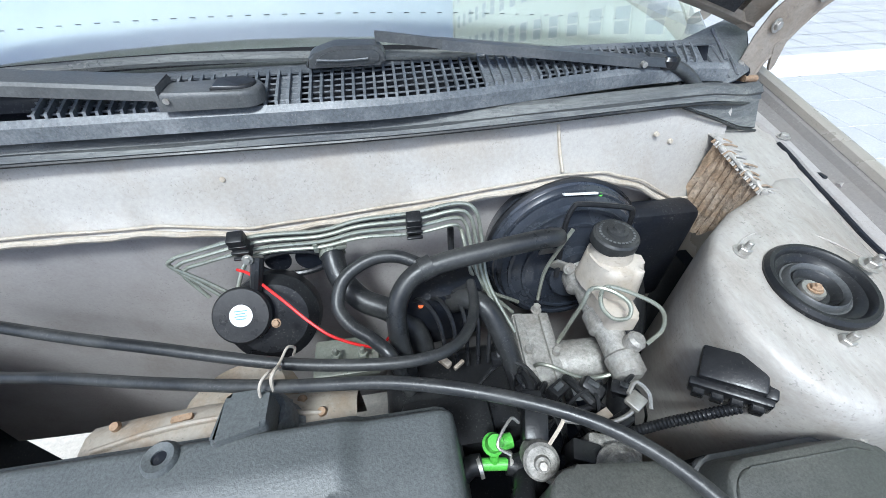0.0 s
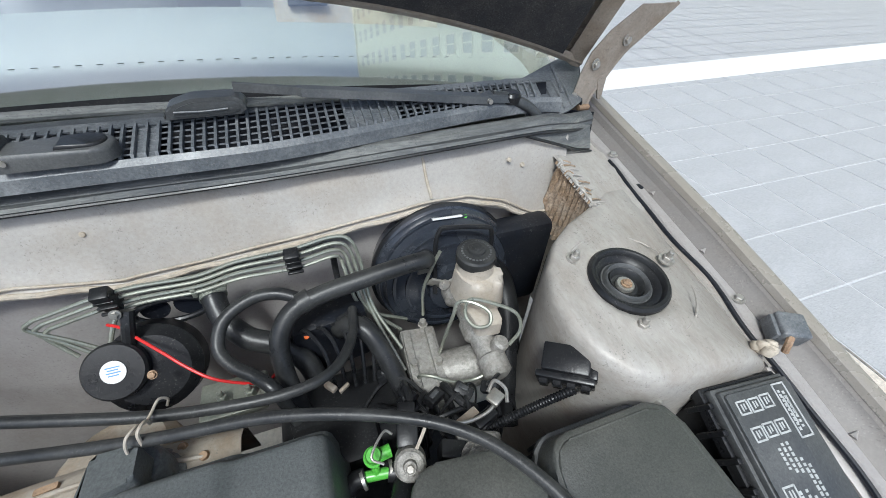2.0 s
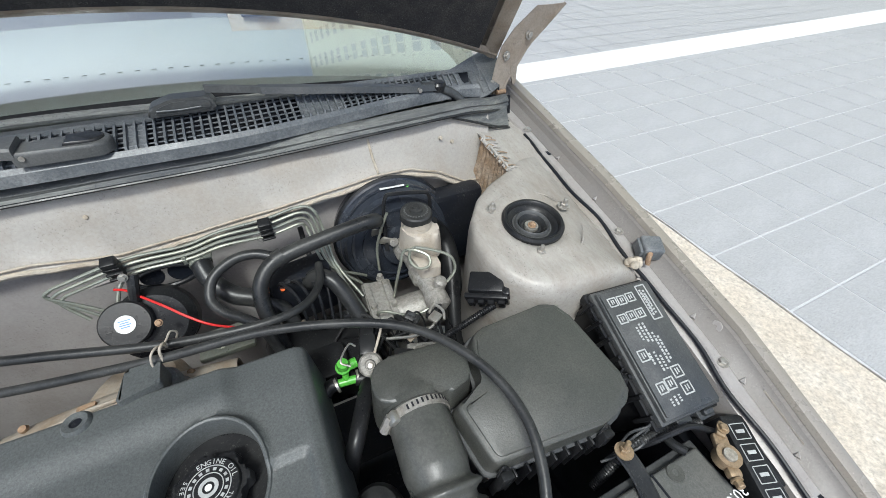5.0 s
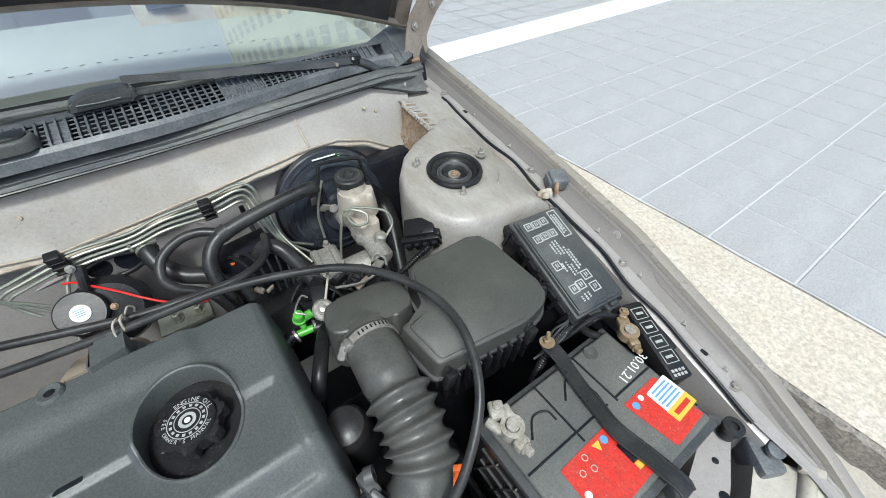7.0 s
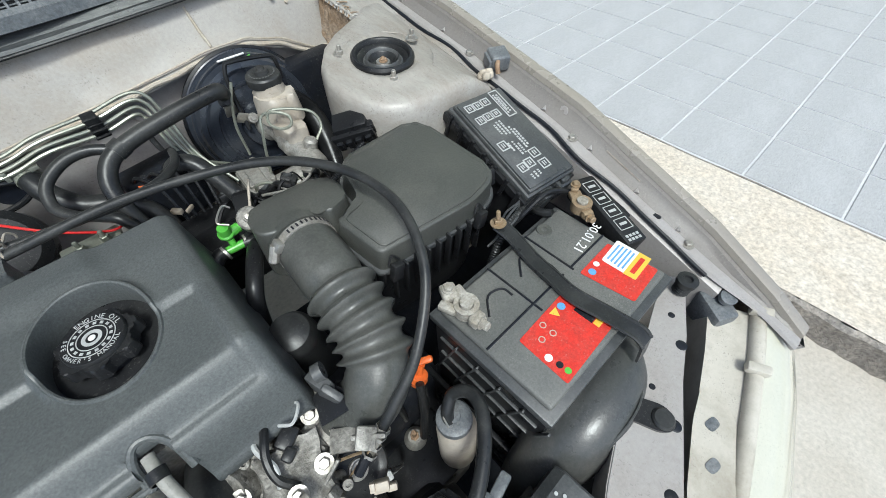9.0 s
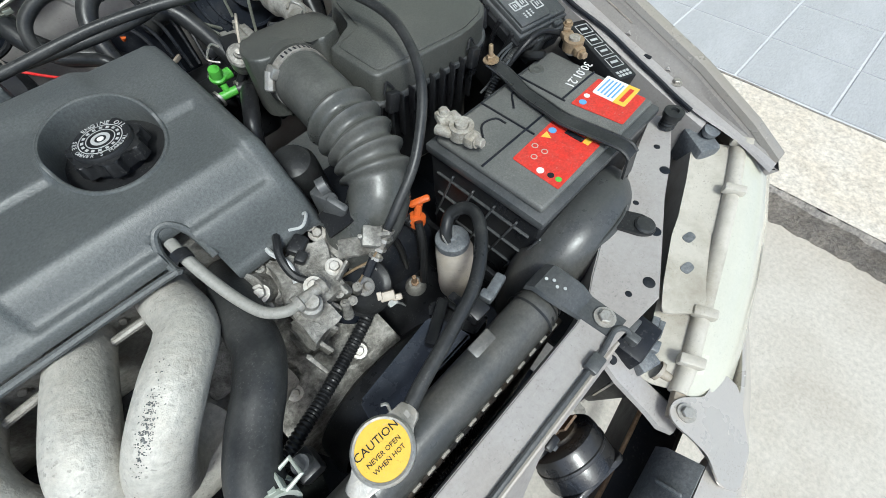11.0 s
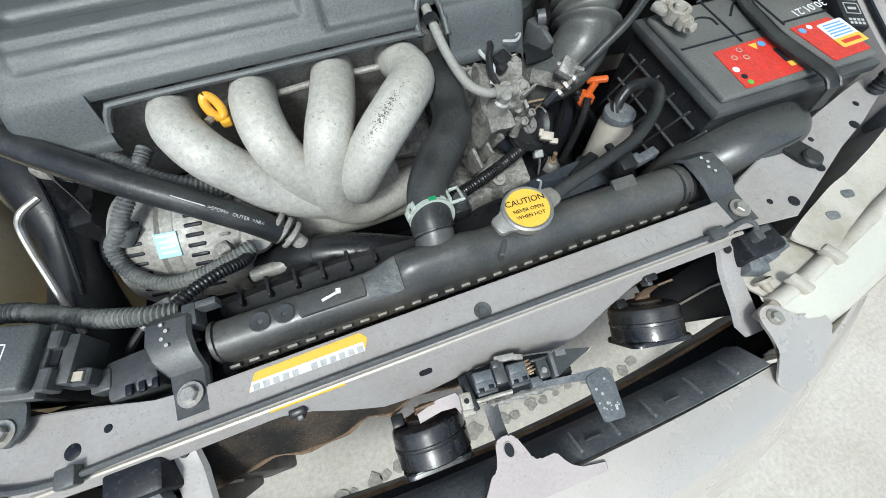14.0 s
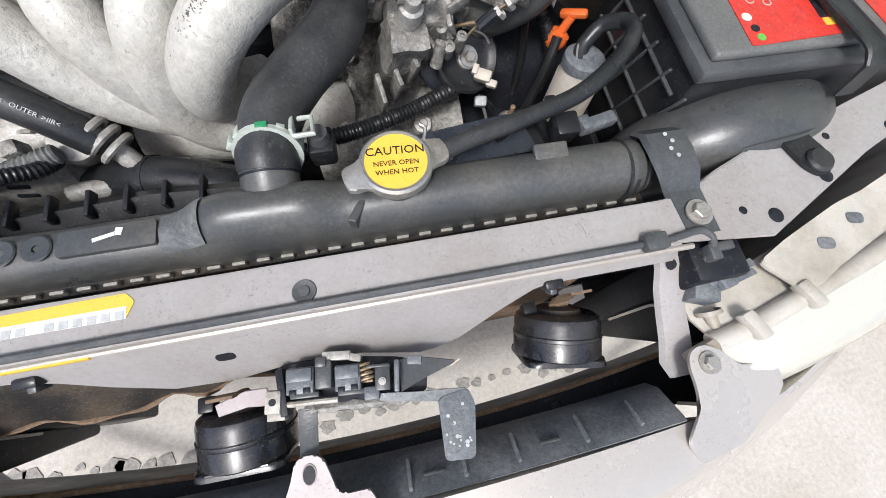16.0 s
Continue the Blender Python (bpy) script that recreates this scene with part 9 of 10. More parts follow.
# ---- headlamps ----
def build_headlamp(s):
    t = thing("headlamp", (CX + s * 0.52, -0.42, 0.55), "ivory headlamp with a hazed clear lens", "headlamp", "headlamps")
    def seated(bm):
        for v in bm.verts:
            k = v.co.x - 0.405
            v.co.x += 0.175 * k - 0.016
            v.co.y += 0.006 - 0.065 * k
            v.co.z -= 0.010
        return flip(bm, s)
    top = [(0.376, -0.465, 0.699), (0.41, -0.455, 0.703), (0.452, -0.438, 0.708), (0.52, -0.410, 0.717), (0.60, -0.374, 0.730), (0.66, -0.342, 0.742), (0.688, -0.325, 0.748)]
    part("top_rail", seated(tube([(x, y, z) for x, y, z in top], 0.0095, 14, 5)), "headlamp", t, "rounded ivory top rail")
    rows = []
    for i, (x, y, z) in enumerate(top):
        ny = -0.05 - 0.012 * math.sin(math.pi * i / 6)
        rows.append([(x, y, z + 0.007), (x + 0.004, y + ny * 0.25, z + 0.004), (x + 0.010, y + ny * 0.6, z - 0.006), (x + 0.018, y + ny * 0.95, z - 0.030), (x + 0.022, y + ny * 1.2, z - 0.07), (x + 0.02, y + ny * 1.2, z - 0.15)])
    part("lens", seated(sheet(rows, 0.004)), "lens", t, "glossy hazed lens")
    rows = []
    for (x, y, z) in top[:-1]:
        k = (x - 0.35) / 0.31
        rows.append([(x, y + 0.006, z), (x - 0.006, y + 0.022 + 0.012 * k, z - 0.006), (x - 0.010, y + 0.040 + 0.016 * k, z - 0.004), (x - 0.012, y + 0.046 + 0.018 * k, z - 0.05), (x - 0.012, y + 0.046 + 0.018 * k, z - 0.14)])
    part("housing", seated(sheet(rows, 0.003)), "headlamp", t, "ivory reflector housing")
    pl = [(0.425, -0.402), (0.452, -0.434), (0.515, -0.412), (0.582, -0.382), (0.585, -0.366), (0.556, -0.340), (0.515, -0.354), (0.455, -0.384)]
    part("mount_plate", seated(slab(rounded(pl, 0.008), 0.716, 0.7195, 0.001, 1)), "headlamp", t, "pale mounting plate with oval holes")
    for x, y in ((0.524, -0.371), (0.488, -0.392)):
        part("plate_hole", seated(slab(rounded([(x - 0.008, y - 0.005), (x + 0.006, y - 0.007), (x + 0.009, y + 0.004), (x - 0.006, y + 0.007)], 0.005), 0.7188, 0.7202)), "cowl", t)
    for x, y, z in ((0.405, -0.455, 0.706), (0.455, -0.436, 0.711), (0.60, -0.373, 0.733), (0.662, -0.340, 0.745)):
        part("lens_clip", seated(cbox((x, y, z + 0.006), (0.012, 0.026, 0.012), 0.003, (0, 0, 22))), "headlamp", t)
    part("adjuster", seated(joined(cbox((0.375, -0.420, 0.712), (0.020, 0.020, 0.020), 0.002, (0, 0, -20)), cbox((0.396, -0.408, 0.720), (0.044, 0.008, 0.010), 0.0015, (0, 0, 18)), cbox((0.388, -0.416, 0.722), (0.012, 0.012, 0.014), 0.0015, (0, 0, 18)), cbox((0.410, -0.412, 0.716), (0.020, 0.006, 0.008), 0.001, (0, 0, 18)))), "cowl", t, "grey adjuster housing")
    part("adjuster_screw", seated(joined(lathe([(0.010, 0), (0.010, 0.004), (0.005, 0.005), (0.004, 0.03), (0, 0.03)], (0.382, -0.436, 0.70), (0.15, -1, -0.2), 14), cbox((0.372, -0.468, 0.698), (0.04, 0.012, 0.014), 0.003, (0, 0, 20)))), "tan", t, "tan adjuster screw")
    # near-black plate stands in for the shaded hollow below the lamp
    part("void_shade_plate", seated(box(0.40, 0.66, -0.40, -0.22, 0.50, 0.52)), "deep", t)
    part("corner_cup", seated(joined(cbox((0.646, -0.298, 0.722), (0.03, 0.05, 0.05), 0.006, (0, 0, -30)), lathe([(0.008, 0), (0.011, 0.004), (0.011, 0.010), (0, 0.012)], (0.652, -0.300, 0.748), (0, -0.2, 1), 16))), "cowl", t, "grey mounting lug")
    part("lug_bolt", seated(hexa((0.680, -0.300, 0.752), (0, 0, 1), 0.007, 0.006, 0.012)), "bolt", t)
    return t


build_headlamp(1)
build_headlamp(-1)


# ---- alternator side ----
def build_alternator():
    t = thing("alternator", (-0.29, -0.115, 0.56), "cast aluminium alternator with cooling slots and label", "alternator")
    c, ax = Vector((-0.392, -0.088, 0.628)), Vector((1, -0.15, 0))
    part("body", lathe([(0.0, 0.0), (0.06, 0.0), (0.078, 0.008), (0.086, 0.024), (0.086, 0.066), (0.082, 0.070), (0.082, 0.084), (0.086, 0.088), (0.085, 0.128), (0.072, 0.155), (0.040, 0.168), (0, 0.169)], c, ax, 44), "alu", t, "ribbed cast body")
    part("pulley", lathe([(0.0, -0.035), (0.03, -0.035), (0.034, -0.030), (0.031, -0.024), (0.034, -0.018), (0.031, -0.012), (0.034, -0.006), (0.03, 0.0)], c, ax, 30), "deep", t, "dark grooved pulley")
    rot = Vector((1, 0, 0)).rotation_difference(ax.normalized()).to_matrix().to_4x4()
    for off, k0 in ((0.040, 0), (0.110, 1)):
        for k in range(20):
            a = radians(-80 + 8.2 * k)
            p = c + rot @ Vector((off, 0.0855 * math.sin(a), 0.0855 * math.cos(a)))
            if abs(a) < 0.2 and k0 == 0:
                continue
            part("cooling_slot", cbox(p, (0.021, 0.0050, 0.004), 0.002, (-math.degrees(a), 0, -7)), "deep", t)
    p = c + rot @ Vector((0.078, -0.0865 * math.sin(0.62), 0.0865 * math.cos(0.62)))
    part("label", cbox(p, (0.026, 0.030, 0.002), 0.0005, (36, 0, -8)), "cyan", t, "pale cyan maker's label")
    part("label_bars", joined(*[cbox(p + Vector((0, 0.0085 - 0.0055 * i, 0.0062 - 0.004 * i + 0.0014)), (0.018, 0.0022, 0.0006), 0, (36, 0, -8)) for i in range(4)]), "white", t)
    part("terminal_cap", joined(lathe([(0, 0.028), (0.018, 0.026), (0.021, 0.018), (0.021, 0)], (-0.232, -0.155, 0.668), (0.3, -0.45, 0.8), 22), cbox((-0.222, -0.135, 0.69), (0.035, 0.03, 0.02), 0.006, (20, 0, 10))), "alu", t, "round terminal cover")
    part("lug", joined(cbox((-0.25, -0.05, 0.70), (0.04, 0.05, 0.03), 0.008), lathe([(0.006, 0.0), (0.012, 0.0), (0.012, 0.03), (0.006, 0.03)], (-0.225, -0.075, 0.70), (1, 0, 0), 16)), "alu", t)
    part("lug_bolt", hexa((-0.213, -0.10, 0.716), (0, -0.6, 1), 0.006, 0.006, 0.010), "rusty_steel", t)
    part("strap_clip", cbox((-0.258, -0.180, 0.702), (0.016, 0.014, 0.022), 0.003, (20, 0, 15)), "casting", t, "grey conduit clip")
    part("rear_cover", cbox((-0.232, -0.120, 0.668), (0.05, 0.06, 0.05), 0.010, (35, 0, -10)), "casting", t, "dirty rear cover")
    part("taped_joint", tube([(-0.352, -0.124, 0.722), (-0.366, -0.132, 0.706)], 0.0125, 14, smooth=False), "foam", t, "taped loom joint")
    for k in range(6):
        part("rim_rib", cbox(c + rot @ Vector((0.132 + 0.004 * k, 0.076 * math.sin(-0.9 + 0.3 * k), 0.076 * math.cos(-0.9 + 0.3 * k))), (0.020, 0.004, 0.012), 0.0015, (math.degrees(0.9 - 0.3 * k), 0, -7)), "casting", t)
    return t


build_alternator()


def build_left_hoses():
    t = thing("suction_hose", (-0.16, -0.18, 0.68), "thick black printed hose with crimped metal ends", "hose")
    part("hose", tube([(-0.452, 0.085, 0.812), (-0.448, 0.040, 0.815), (-0.425, -0.005, 0.808), (-0.375, -0.050, 0.795), (-0.31, -0.100, 0.782), (-0.24, -0.142, 0.756), (-0.19, -0.165, 0.722), (-0.166, -0.176, 0.698)], 0.0155, 18, 8), "rubber", t, "smooth rubber hose")
    part("crimp", joined(*[lathe([(0.0165, 0), (0.0188, 0.002), (0.0188, 0.005), (0.0165, 0.007)], Vector((-0.171, -0.166, 0.704)) + Vector((0.007, -0.0055, -0.007)) * k, (0.6, -0.48, -0.64), 20) for k in range(3)]), "alu", t, "crimped end sleeve")
    part("crimp", joined(*[lathe([(0.0175, 0), (0.020, 0.002), (0.020, 0.006), (0.0175, 0.008)], Vector((-0.452, 0.088, 0.812)) + Vector((0.0, 0.009, 0)) * k, (0, 1, 0), 20) for k in range(3)]), "alu", t, "crimped end sleeve")
    part("elbow", tube([(-0.158, -0.178, 0.690), (-0.146, -0.190, 0.672), (-0.152, -0.200, 0.662), (-0.175, -0.200, 0.658), (-0.22, -0.196, 0.65)], 0.0095, 12), "alu", t)
    part("pipe_up", tube([(-0.453, 0.11, 0.812), (-0.46, 0.15, 0.81), (-0.47, 0.22, 0.80)], 0.008, 12), "alu", t)
    a, b = Vector((-0.24, -0.142, 0.756)), Vector((-0.19, -0.165, 0.722))
    d = (b - a).normalized()
    n = (Vector((0.05, -0.42, 0.9)) - d * d.dot(Vector((0.05, -0.42, 0.9)))).normalized()
    s = n.cross(d)
    face = lambda f: Matrix((( d.x, s.x, n.x, (a + (b - a) * f + n * 0.0170).x), (d.y, s.y, n.y, (a + (b - a) * f + n * 0.0170).y), (d.z, s.z, n.z, (a + (b - a) * f + n * 0.0170).z), (0, 0, 0, 1)))
    for words, f in ((">EPDM<", 0.50), ("OUTER", 0.86), (">IIR<", 1.14)):
        part("lettering", lettering(words, 0.0056, face(f), 0.0003), "grey_print", t, "pale printed word")
    part("print_line", box(-0.016, 0.016, -0.0006, 0.0006, -0.0012, 0.0003, 0, 1, face(0.05)), "grey_print", t)
    t = thing("wiring_conduit", (-0.33, -0.24, 0.72), "dusty grey corrugated wiring conduit", "conduit", "wiring conduits")
    part("conduit", ribbed([(-0.50, -0.225, 0.70), (-0.475, -0.212, 0.735), (-0.448, -0.198, 0.742), (-0.405, -0.203, 0.742), (-0.345, -0.232, 0.742), (-0.314, -0.243, 0.742), (-0.286, -0.250, 0.740), (-0.262, -0.252, 0.734)], 0.0105, 0.0046, 0.0024, 14), "foam", t)
    t = thing("wiring_conduit", (-0.20, -0.2, 0.66), "dusty grey corrugated alternator conduit", "conduit", "wiring conduits")
    part("conduit", ribbed([(-0.300, -0.050, 0.752), (-0.323, -0.094, 0.742), (-0.342, -0.117, 0.730), (-0.354, -0.129, 0.717), (-0.371, -0.135, 0.700), (-0.368, -0.155, 0.686), (-0.350, -0.176, 0.680), (-0.322, -0.190, 0.678), (-0.280, -0.194, 0.685), (-0.244, -0.188, 0.690), (-0.222, -0.180, 0.690)], 0.0095, 0.0046, 0.0016, 14), "foam", t)
    t = thing("wiring_conduit", (-0.22, -0.22, 0.70), "black corrugated conduit beside the radiator", "conduit", "wiring conduits")
    part("conduit", ribbed([(-0.285, -0.262, 0.735), (-0.255, -0.238, 0.735), (-0.225, -0.218, 0.725), (-0.205, -0.200, 0.705), (-0.20, -0.18, 0.69)], 0.0075, 0.0042, 0.0014, 12), "black", t)
    t = thing("wiring_conduit", (-0.24, 0.0, 0.76), "grey taped wiring loom under the engine cover", "conduit", "wiring conduits")
    part("conduit", ribbed([(-0.33, -0.035, 0.775), (-0.300, -0.060, 0.765), (-0.27, -0.085, 0.75), (-0.235, -0.098, 0.735), (-0.20, -0.10, 0.715)], 0.010, 0.0048, 0.0012, 14), "foam", t)
    t = thing("fan_connector", (-0.30, -0.262, 0.74), "pale grey electrical connector on the radiator corner", "connector")
    part("shell", joined(cbox((-0.302, -0.262, 0.752), (0.036, 0.020, 0.016), 0.003, (0, 0, 18)), cbox((-0.272, -0.252, 0.752), (0.028, 0.014, 0.012), 0.002, (0, 0, 18)), cbox((-0.304, -0.262, 0.763), (0.020, 0.010, 0.005), 0.001, (0, 0, 18))), "alu", t, "pale grey shell")
    part("lead", tube([(-0.318, -0.268, 0.750), (-0.335, -0.285, 0.745), (-0.350, -0.300, 0.730)], 0.004, 8), "black", t)
    t = thing("radiator_corner_bracket", (-0.28, -0.29, 0.70), "black moulded radiator corner bracket", "bracket")
    part("mould", cbox((-0.305, -0.302, 0.722), (0.045, 0.04, 0.04), 0.005, (0, 0, 5)), "plastic", t)
    part("side_block", cbox((-0.330, -0.300, 0.735), (0.018, 0.022, 0.018), 0.003), "plastic", t)
    part("inner_post", cbox((-0.245, -0.268, 0.742), (0.014, 0.024, 0.024), 0.003), "plastic", t)
    part("inner_tab", cbox((-0.228, -0.262, 0.748), (0.02, 0.008, 0.016), 0.002), "plastic", t)
    for k in range(3):
        part("slot", cbox((-0.305 + 0.01 * k, -0.318, 0.744 - 0.002 * k), (0.006, 0.010, 0.004), 0.001), "deep", t)


build_left_hoses()


def build_lower_hose():
    t = pipe("lower_hose", [(-0.215, -0.17, 0.62), (-0.15, -0.190, 0.655), (-0.09, -0.205, 0.66), (-0.03, -0.225, 0.65), (0.02, -0.235, 0.62)], 0.024, "black", "dark lower radiator hose under the manifold", "hose", "", 18)
    part("clamp", tube([(-0.135, -0.194, 0.657), (-0.128, -0.1955, 0.658)], 0.026, 22, smooth=False), "deep", t)


build_lower_hose()


def build_washer_tank():
    t = thing("washer_reservoir", (-0.58, 0.0, 0.45), "yellowed translucent washer fluid tank", "reservoir")
    out = rounded([(-0.66, 0.22), (-0.545, 0.20), (-0.500, 0.10), (-0.478, 0.02), (-0.462, -0.03), (-0.470, -0.10), (-0.500, -0.20), (-0.66, -0.22)], 0.03, 5)
    part("tank", slab(out, 0.45, 0.700, 0.025, 4, 0.02), "tank", t, "stained yellow tank", angle=50)
    part("mould_seam", tube([(x, y, 0.61) for x, y in out[4:-6]], 0.003, 6, 2), "tank", t, "moulded seam line")
    t = thing("inner_duct", (-0.43, 0.0, 0.50), "black moulded splash duct beside the tank", "duct")
    part("mould", tube([(-0.45, 0.10, 0.70), (-0.438, 0.02, 0.69), (-0.425, -0.06, 0.665), (-0.43, -0.16, 0.62), (-0.44, -0.24, 0.56)], lambda s: 0.040 + 0.010 * math.sin(9 * s), 18, 7), "black", t)
    part("side_box", cbox((-0.40, 0.02, 0.62), (0.06, 0.2, 0.16), 0.03), "black", t)
    part("mould_rib", tube([(-0.44, 0.09, 0.742), (-0.425, 0.02, 0.735), (-0.41, -0.06, 0.705), (-0.41, -0.15, 0.66)], 0.003, 7), "black", t)
    pipe("steel_line", [(-0.395, -0.065, 0.745), (-0.415, -0.080, 0.742), (-0.425, -0.095, 0.725), (-0.420, -0.145, 0.69), (-0.412, -0.20, 0.655)], 0.0042, "steel", "bent bright steel pressure line", "pipe", "", 10)
    t = thing("tensioner", (-0.36, -0.03, 0.70), "grey cast belt tensioner bracket", "bracket")
    part("casting", joined(cbox((-0.365, -0.035, 0.748), (0.07, 0.03, 0.02), 0.006, (0, 0, -28)), lathe([(0.014, 0), (0.014, 0.016), (0.006, 0.018), (0, 0.018)], (-0.330, -0.055, 0.742), (0, -0.2, 1), 18)), "alu", t)
    part("bolt", hexa((-0.345, -0.045, 0.758), (0, 0, 1), 0.006, 0.006, 0.010), "rusty_steel", t)


build_washer_tank()


def build_relay_box():
    t = thing("relay_box", (-0.42, -0.30, 0.70), "black relay box with printed grey lid", "relay box")
    m = pose(-0.428, -0.272, 0.770, 0, 3, -14)
    part("lid", box(-0.075, 0.058, -0.024, 0.034, 0.0, 0.016, 0.004, 3, m), "cover", t, "grey lid")
    part("lid_skirt", box(-0.078, 0.062, -0.029, 0.036, -0.010, 0.003, 0.002, 2, m), "plastic", t)
    part("body", box(-0.075, 0.058, -0.026, 0.034, -0.07, -0.008, 0.004, 2, m), "black", t)
    clip = part("end_clip", joined(box(0.062, 0.082, -0.018, 0.026, -0.04, 0.000, 0.002, 2, m), box(0.062, 0.072, -0.024, -0.004, -0.012, 0.008, 0.0015, 1, m), box(0.062, 0.072, 0.012, 0.028, -0.012, 0.008, 0.0015, 1, m), box(0.080, 0.094, -0.020, -0.004, -0.045, -0.006, 0.0015, 1, m)), "plastic", t, "dusty black end clips")
    part("clip_window", box(0.064, 0.071, -0.003, 0.011, 0.0, 0.0012, 0, 1, m), "deep", clip)
    part("clip_tooth", box(0.082, 0.090, -0.016, -0.008, -0.0055, -0.0035, 0, 1, m), "seam", clip)
    for x, words in ((0.026, "DRL"), (-0.006, "MTR"), (-0.040, "")):
        out = []
        for cx, cy, sx, sy in ((x, 0.016, 0.022, 0.001), (x, -0.006, 0.022, 0.001), (x - 0.011, 0.005, 0.001, 0.022), (x + 0.011, 0.005, 0.001, 0.022)):
            out.append(box(cx - sx / 2, cx + sx / 2, cy - sy / 2, cy + sy / 2, 0.016, 0.0165, 0, 1, m))
        part("print_frame", joined(*out), "white", t)
        if words:
            part("lettering", lettering(words, 0.0065, m @ pose(x, 0.005, 0.0163), 0.0002), "white", t)
    part("foot", slab(rounded([(-0.470, -0.268), (-0.394, -0.306), (-0.393, -0.331), (-0.406, -0.344), (-0.428, -0.333), (-0.438, -0.323), (-0.470, -0.308)], 0.006), 0.750, 0.7535, 0.001, 1), "cover", t, "grey mounting foot")
    part("bolt", hexa((-0.412, -0.330, 0.7535), (0, 0, 1), 0.0075, 0.006, 0.012), "bolt", t)


build_relay_box()


# ---- gearbox end ----
def build_gear_end():
    t = thing("gearbox_dipstick", (0.33, -0.08, 0.62), "orange-handled gearbox dipstick in its black tube", "dipstick")
    part("handle", tube([(0.331, -0.079, 0.676), (0.335, -0.078, 0.688), (0.339, -0.077, 0.698)], 0.0055, 10, 3), "orange", t, "orange pull handle")
    part("grip", cbox((0.341, -0.076, 0.701), (0.032, 0.010, 0.009), 0.0035, (15, -20, -35)), "orange", t, "orange crossbar")
    part("stopper", lathe([(0.008, -0.012), (0.012, -0.008), (0.0135, 0.0), (0.012, 0.008), (0, 0.010)], (0.329, -0.080, 0.672), (0.35, 0.05, 0.9), 18), "orange", t, "orange stopper")
    part("tube", tube([(0.322, -0.092, 0.686), (0.310, -0.11, 0.65), (0.295, -0.12, 0.58)], 0.006, 10), "black", t)
    t = thing("throttle_cable_bracket", (0.235, -0.13, 0.74), "zinc cable bracket with adjuster nuts on the casting", "bracket")
    part("plate", cbox((0.236, -0.126, 0.780), (0.034, 0.005, 0.036), 0.0015, (20, 0, -40)), "casting", t, "zinc plate")
    part("plate_foot", cbox((0.222, -0.112, 0.765), (0.050, 0.024, 0.005), 0.001, (0, 0, -35)), "casting", t, "zinc foot")
    part("spring_pack", cbox((0.230, -0.128, 0.792), (0.020, 0.022, 0.012), 0.002, (20, 20, -40)), "casting", t, "stained clamp block")
    for k in range(4):
        part("nut", lathe([(0.0080, 0), (0.0080, 0.004), (0.004, 0.005), (0, 0.005)], (0.250 - 0.008 * k, -0.131 - 0.001 * k, 0.789 - 0.008 * k), (-0.7, -0.05, -0.7), 6), "bolt", t)
    part("rod_end", tube([(0.222, -0.134, 0.764), (0.205, -0.138, 0.752)], 0.0055, 10, smooth=False), "deep", t, "black cable end")
    part("black_plate", sheet([[(0.204, -0.080, 0.768), (0.236, -0.092, 0.782)], [(0.210, -0.062, 0.772), (0.244, -0.076, 0.788)], [(0.208, -0.046, 0.768), (0.236, -0.054, 0.784)]], 0.003), "black", t, "black pressed mounting plate")
    t = thing("shift_linkage", (0.19, -0.13, 0.66), "black round shift quadrant with a white plug", "linkage")
    ax = Vector((0.22, -0.62, 0.75)).normalized()
    c = Vector((0.186, -0.132, 0.704))
    part("back_plate", lathe([(0.0, -0.012), (0.040, -0.012), (0.043, -0.009), (0.043, -0.006), (0.040, -0.004), (0.0, -0.004)], c + Vector((-0.012, 0.008, 0)), ax, 36), "deep", t, "black back disc")
    part("wheel", lathe([(0.012, 0.002), (0.024, 0.001), (0.029, 0.003), (0.034, 0.007), (0.037, 0.005), (0.034, 0.001), (0.037, -0.003), (0.031, -0.006), (0, -0.008)], c, ax, 34), "black", t, "black grooved quadrant")
    part("hub", lathe([(0.013, 0.0), (0.012, 0.005), (0.009, 0.006), (0.0, 0.006)], c, ax, 20), "bolt", t, "zinc hub")
    part("hub_nut", hexa(c + ax * 0.006, ax, 0.006, 0.006, 0.010), "bolt", t, "hub nut")
    part("spring_wire", tube([c + Vector((-0.028, 0.020, 0.012)), c + Vector((-0.004, 0.022, 0.020)), c + Vector((0.016, 0.006, 0.024)), c + Vector((0.022, -0.004, 0.020))], 0.0014, 6), "steel", t, "bright wire spring")
    part("inner_wire", tube([(0.205, -0.138, 0.752), (0.190, -0.128, 0.744), (0.172, -0.117, 0.732)], 0.0018, 6, 3), "brass", t, "pale pull wire")
    part("plug", joined(cbox((0.196, -0.166, 0.712), (0.018, 0.012, 0.014), 0.002, (30, 0, -30)), cbox((0.204, -0.174, 0.708), (0.012, 0.008, 0.010), 0.002, (30, 0, -30)), cbox((0.188, -0.162, 0.718), (0.006, 0.010, 0.008), 0.001, (30, 0, -30))), "milky", t, "off-white plug")
    part("plug_latch", cbox((0.206, -0.150, 0.652), (0.014, 0.012, 0.014), 0.002, (30, 0, -10)), "grey_print", t)
    part("loom", ribbed([(0.198, -0.138, 0.662), (0.188, -0.144, 0.680), (0.154, -0.162, 0.686), (0.110, -0.179, 0.685), (0.060, -0.200, 0.694), (0.030, -0.212, 0.702), (0.000, -0.222, 0.695)], 0.0088, 0.0042, 0.0015), "black", t, "corrugated lead")
